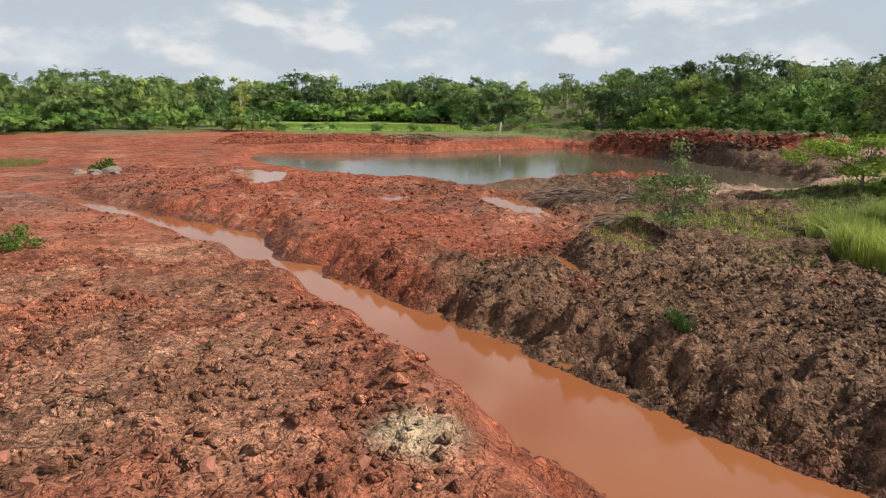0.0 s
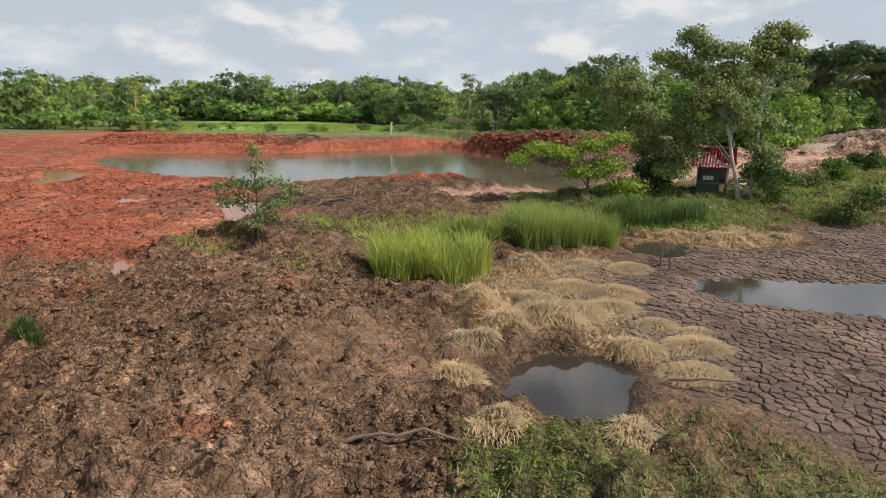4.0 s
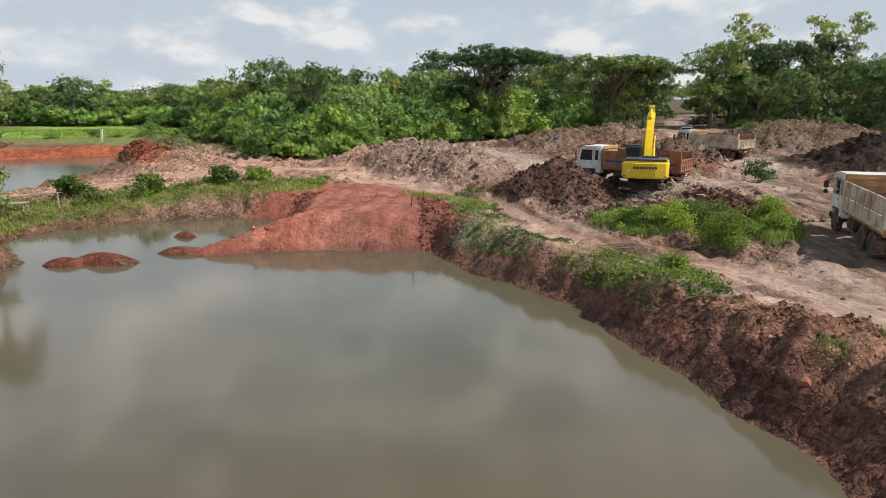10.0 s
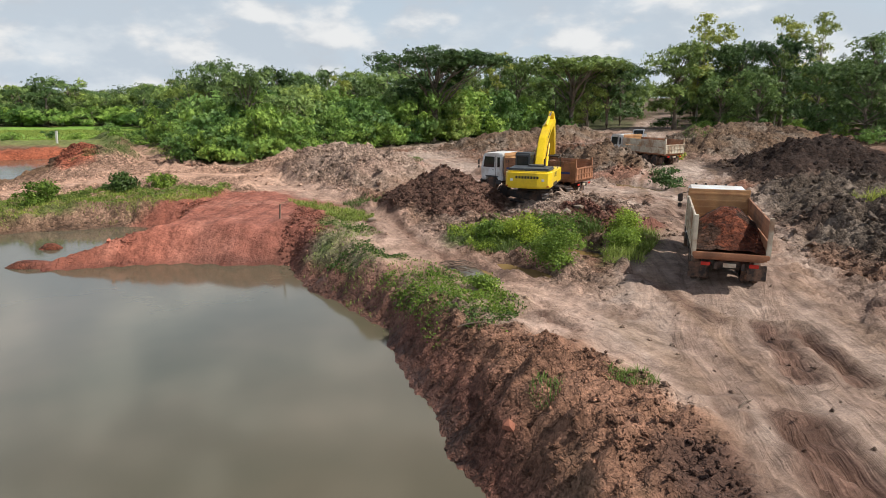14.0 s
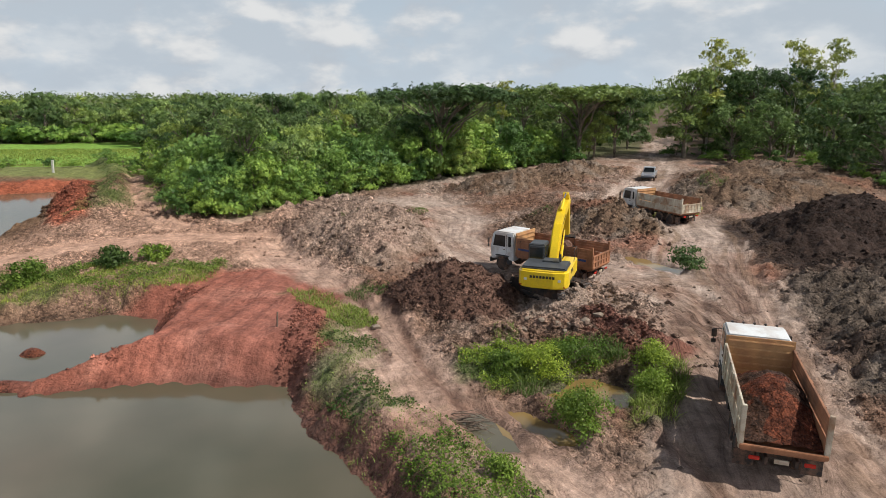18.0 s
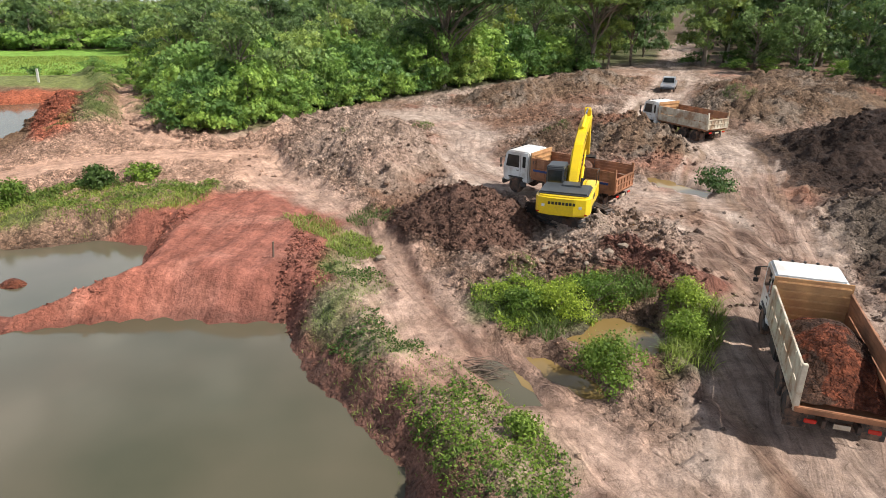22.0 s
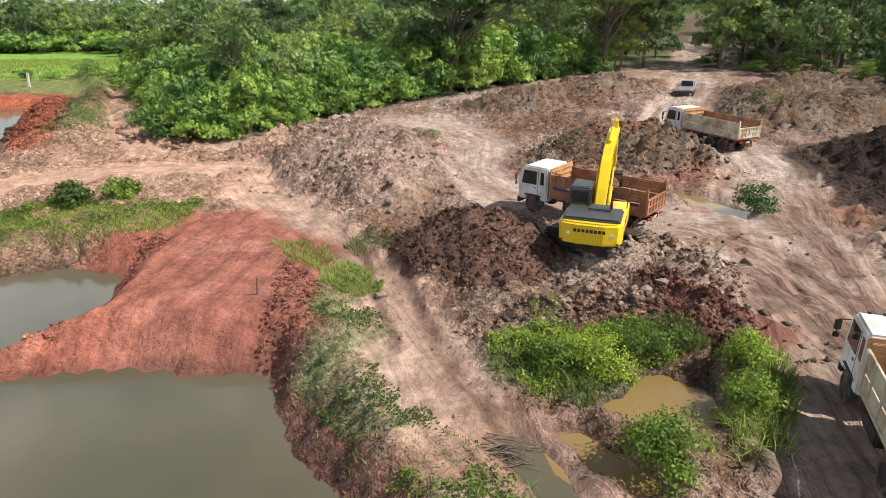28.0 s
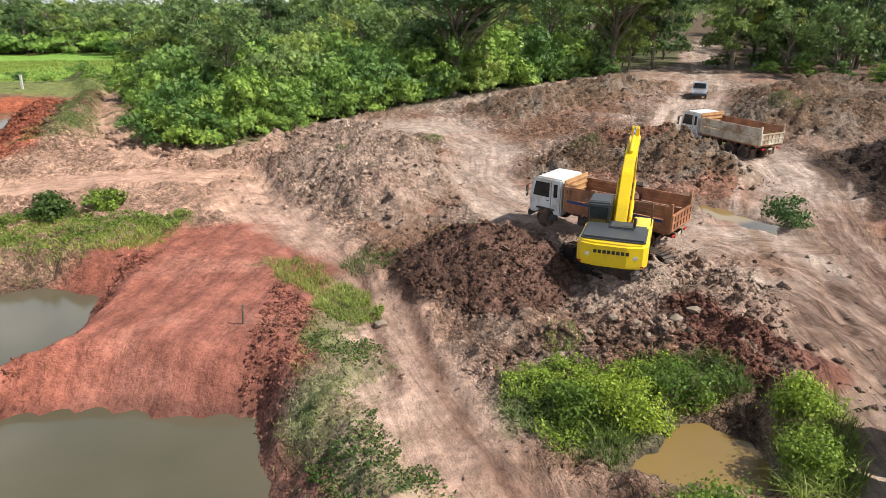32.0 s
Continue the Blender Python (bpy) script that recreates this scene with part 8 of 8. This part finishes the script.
def hut(x, y, yaw):
    root = new("hut")
    z = ground_z(x, y)
    root.matrix_basis = pose(x, y, z, 0, 0, yaw)
    tagged(root, "small hut with red corrugated roof and white gable", "hut")
    bm = bmesh.new()
    cuboid(bm, 0, 0, 1.0, 2.0, 1.6, 0.12, 0.01)
    part("floor", bm, DEAD_WOOD, root)
    for sx in (-0.9, 0.9):
        for sy in (-0.7, 0.7):
            bm = bmesh.new()
            cuboid(bm, sx, sy, 1.1, 0.12, 0.12, 2.6, 0.01)
            part("post", bm, DEAD_WOOD, root)
    bm = bmesh.new()
    cuboid(bm, -0.2, -0.74, 1.05, 1.5, 0.05, 1.5, 0.01)
    front = part("front_wall", bm, GREEN_BOARD, root, "dark green board wall")
    bm = bmesh.new()
    for sx in (-0.36, -0.12, 0.12):
        cuboid(bm, sx - 0.1, -0.775, 1.35, 0.2, 0.012, 0.28, 0.003)
    part("notice", bm, LIME_WALL, front)
    bm = bmesh.new()
    slab(bm, [(-0.78, 0.9), (0.78, 0.9), (0.78, 2.35), (0.0, 3.15), (-0.78, 2.35)], 0.93, 0.99)
    gable = part("gable_wall", bm, LIME_WALL, root, "white limewashed gable")
    bm = bmesh.new()
    cuboid(bm, 0.995, 0.1, 1.75, 0.02, 0.5, 0.7, 0.005)
    part("opening", bm, DEAD_WOOD, gable)
    bm = bmesh.new()
    slab(bm, [(-0.78, 0.9), (0.78, 0.9), (0.78, 2.35), (0.0, 3.15), (-0.78, 2.35)], -0.99, -0.93)
    part("gable_wall", bm, LIME_WALL, root)
    bm = bmesh.new()
    cuboid(bm, 0, 0.75, 1.65, 1.9, 0.05, 1.4, 0.01)
    part("back_wall", bm, LIME_WALL, root)
    for s in (-1, 1):
        bm = bmesh.new()
        n = 56
        rows = []
        for t in (0.0, 1.0):
            rows.append([bm.verts.new((-1.4 + 2.8 * k / n, s * (0.02 + 1.32 * t), 3.32 - 1.18 * t + 0.035 * math.sin(k * 2 * math.pi / 4))) for k in range(n + 1)])
        faces = [bm.faces.new((rows[0][k], rows[0][k + 1], rows[1][k + 1], rows[1][k])) for k in range(n)]
        bmesh.ops.solidify(bm, geom=faces, thickness=0.012)
        part("roof_sheet", bm, RED_SHEET, root, "red corrugated metal sheet")
    bm = bmesh.new()
    rod(bm, (-1.42, 0, 3.34), (1.42, 0, 3.34), 0.06, sides=8)
    part("ridge_cap", bm, RED_SHEET, root)
    return root


hut(9.4, 43.0, -28)


def table(x, y, yaw):
    root = new("bamboo_table")
    root.matrix_basis = pose(x, y, ground_z(x, y), 0, 0, yaw)
    tagged(root, "low bamboo bench beside the hut", "bench")
    bm = bmesh.new()
    for k in range(9):
        rod(bm, (-0.8, -0.4 + 0.1 * k, 0.62), (0.8, -0.4 + 0.1 * k, 0.62), 0.045, sides=7)
    part("top", bm, BAMBOO, root)
    for sx in (-0.7, 0.7):
        for sy in (-0.35, 0.35):
            bm = bmesh.new()
            rod(bm, (sx, sy, -0.1), (sx, sy, 0.6), 0.04, sides=7)
            part("leg", bm, BAMBOO, root)


table(12.4, 43.6, 10)
rail = new("bamboo_rail")
rail.matrix_basis = pose(13.4, 43.2, ground_z(13.4, 43.2))
tagged(rail, "grey bamboo pole lying across two short posts", "fence")
for a, b, r, nm in (((-2.2, -0.3, 1.0), (2.2, 0.4, 1.35), 0.04, "pole"), ((-1.4, -0.18, -0.2), (-1.4, -0.18, 1.08), 0.045, "post"), ((2.1, 0.38, -0.2), (2.1, 0.38, 1.4), 0.05, "post"), ((0.2, 0.9, 1.2), (2.3, 0.5, 1.36), 0.03, "pole")):
    bm = bmesh.new()
    rod(bm, a, b, r, sides=8)
    part(nm, bm, BAMBOO, rail)

pz = -0.3
post = new("boundary_post")
post.matrix_basis = pose(-17.8, 112.6, ground_z(-17.8, 112.6) - 0.2, 0, 4, 0)
tagged(post, "pale leaning concrete post beside the far pond", "post")
bm = bmesh.new()
cuboid(bm, 0, 0, 1.1, 0.3, 0.3, 2.4, 0.03)
part("shaft", bm, CONCRETE, post)
bm = bmesh.new()
cuboid(bm, 0, 0, 2.32, 0.36, 0.36, 0.08, 0.02)
part("cap", bm, CONCRETE, post)


def stick(name, label, x, y, length, r, yaw, rise=0.0, z=None, cat="branch"):
    rnd = random.Random(int(x * 31 + y * 17))
    bm = bmesh.new()
    limb(bm, (-length / 2, 0, 0), (length / 2, 0, rise), r, r * 0.4, rnd, 0.06, 6, 7)
    for _ in range(2):
        t = rnd.uniform(-0.2, 0.4) * length
        limb(bm, (t, 0, rise * (t / length + 0.5)), (t + rnd.uniform(0.2, 0.4) * length * 0.5, rnd.uniform(-0.4, 0.4), rise * 0.5 + rnd.uniform(0, 0.25)), r * 0.5, r * 0.15, rnd, 0.08, 3, 5)
    ob = part(name, bm, DEAD_WOOD)
    ob.matrix_basis = pose(x, y, (ground_z(x, y) if z is None else z) + r * 0.8, 0, 0, yaw)
    return tagged(ob, label, cat)


def brush_heap(x, y, lx, ly, n, seed, hh=0.8, thin=1.0):
    rnd = random.Random(seed)
    root = new("brushwood_heap")
    root.location = (x, y, ground_z(x, y))
    tagged(root, "heap of dead grey brushwood and roots", "branches")
    for k in range(n):
        bm = bmesh.new()
        a, ln = rnd.gauss(0, 0.5), rnd.uniform(0.9, 2.6)
        cx, cy = rnd.gauss(0, lx / 3), rnd.gauss(0, ly / 3)
        zz = rnd.uniform(0.0, hh) * math.exp(-((cx / lx) ** 2 + (cy / ly) ** 2) * 2)
        d = Vector((math.cos(a) * ln / 2, math.sin(a) * ln / 2, rnd.uniform(-0.12, 0.18) * ln))
        limb(bm, Vector((cx, cy, zz + 0.05)) - d, Vector((cx, cy, zz + 0.05)) + d, rnd.uniform(0.03, 0.075) * thin, 0.015 * thin, rnd, 0.1, 4, 5)
        part("branch", bm, DEAD_WOOD, root)


brush_heap(-19.4, 40.6, 3.6, 1.5, 46, 1, 0.9)
brush_heap(-18.6, 31.4, 2.4, 0.9, 26, 2, 0.5)
brush_heap(50.0, 27.0, 0.6, 1.1, 30, 3, 0.3, 0.4)
brush_heap(-16.4, 38.4, 2.2, 1.0, 18, 4, 0.5)
for x, y, ln, r, yaw, rise in ((-10.9, 9.8, 2.4, 0.05, 2, 0.05), (-25.6, 36.4, 1.8, 0.06, 35, 0.3), (-31, 37, 1.2, 0.05, 10, 0.1), (-3.8, 12.6, 2.2, 0.045, -12, 0.15), (50.4, 19.7, 1.1, 0.025, 5, 0.05), (1.9, 17.5, 0.9, 0.025, 60, 0.1), (16.2, 33.2, 1.8, 0.06, 25, 0.1),
                               (-38, 41, 1.6, 0.06, 70, 0.4), (-46.5, 50, 2.0, 0.07, 20, 0.2), (56, 14.2, 0.7, 0.02, 40, 0.02), (-15.5, 41.6, 1.4, 0.07, 80, 0.9)):
    stick("fallen_branch", "bare dead branch lying on the ground", x, y, ln, r, yaw, rise)
for x, y, h, lean in ((-0.8, 24.1, 1.0, 3), (-0.3, 24.3, 0.4, -8), (-0.6, 23.6, 0.35, 6), (40.3, 36.2, 0.8, 4)):
    bm = bmesh.new()
    rod(bm, (0, 0, -0.2), (0, 0, h), 0.05, 0.04, 8)
    cuboid(bm, 0.01, 0, h - 0.04, 0.07, 0.06, 0.1, 0.01)
    ob = part("wooden_stake", bm, DEAD_WOOD)
    ob.matrix_basis = pose(x, y, ground_z(x, y), 0, lean, 0)
    tagged(ob, "short dark wooden stake standing in mud", "stake")


def boulder(x, y, s, seed, material, label):
    bm = bmesh.new()
    bmesh.ops.create_icosphere(bm, subdivisions=1 if s[0] < 0.6 else 2, radius=1)
    o = Vector((seed * 3.1, seed * 1.7, 0))
    for v in bm.verts:
        d = noise.noise(v.co * 1.1 + o) * 0.6 + noise.noise(v.co * 3 + o) * 0.3
        v.co = Vector((v.co.x * s[0], v.co.y * s[1], v.co.z * s[2])) * (1 + d)
    ob = part("boulder", bm, material)
    ob.matrix_basis = pose(x, y, ground_z(x, y) + s[2] * 0.25, 0, 0, seed * 47)
    tagged(ob, label, "rock")


ROCK = plain("pale_rock", (0.25, 0.195, 0.15), 0.9, 0, 0.3, 2.0, 0.6)
RED_ROCK = plain("red_rock", (0.34, 0.13, 0.08), 0.9, 0, 0.3, 2.5, 0.6)
for k, (x, y, s) in enumerate(((-62, 61, 0.7), (-60.6, 61.4, 0.9), (-63.4, 60.6, 0.6), (-59.6, 60.2, 0.5), (-61.4, 59.6, 0.5), (-64.4, 62, 0.5))):
    boulder(x, y, (s, s * 0.8, s * 0.6), 3 + k, ROCK, "pale weathered boulder on red earth")
boulder(50.9, 14.5, (0.17, 0.15, 0.15), 12, RED_ROCK, "single pinkish stone on the bank")
boulder(45.4, 36.6, (0.3, 0.24, 0.2), 13, ROCK, "small grey stone beside the track")
for k, (x, y) in enumerate(((54.0, 36.2), (54.7, 35.9), (55.4, 36.3), (53.4, 36.9), (56.2, 36.0), (55.0, 35.3), (53.0, 35.6), (57.0, 36.4))):
    s = 0.19 + 0.05 * math.sin(k * 2.1)
    boulder(x, y, (s * 1.3, s, s * 0.7), 20 + k, ROCK, "pale broken rock under the excavator")
for k in range(22):
    a = random.Random(700 + k)
    x, y = a.uniform(-36, -27), a.uniform(5, 15)
    if x < np.interp(y, [5, 10, 16], [-26.5, -28, -31]):
        s = a.uniform(0.06, 0.13)
        boulder(x, y, (s * 1.3, s, s * 0.8), 40 + k, RED_ROCK, "red clod of hard earth on the spoil bank")

# ---- plates of cracked mud, nearest ones singly ----
pr = random.Random(5)
shapes = mud_plates(5)
shapes.sort(key=lambda q: abs(q[1] - 9.5) + 0.25 * abs(q[0] - 4))
for px, py, z, poly in shapes[:290]:
    v, f = [], []
    plate_mesh(px, py, z, poly, pr, v, f, True)
    me = bpy.data.meshes.new("mud_plate")
    me.from_pydata(v, [], f)
    me.materials.append(MUD_MAT)
    ob = new("mud_plate", me)
    ob.parent = ground
    ob.location = (px, py, z)
v, f = [], []
for px, py, z, poly in shapes[290:]:
    plate_mesh(px, py, z, poly, pr, v, f, False)
me = bpy.data.meshes.new("mud_plates")
me.from_pydata(v, [], f)
me.materials.append(MUD_MAT)
tagged(new("mud_plates", me), "grey brown plates of cracked dried mud", "mud", kind="stuff")
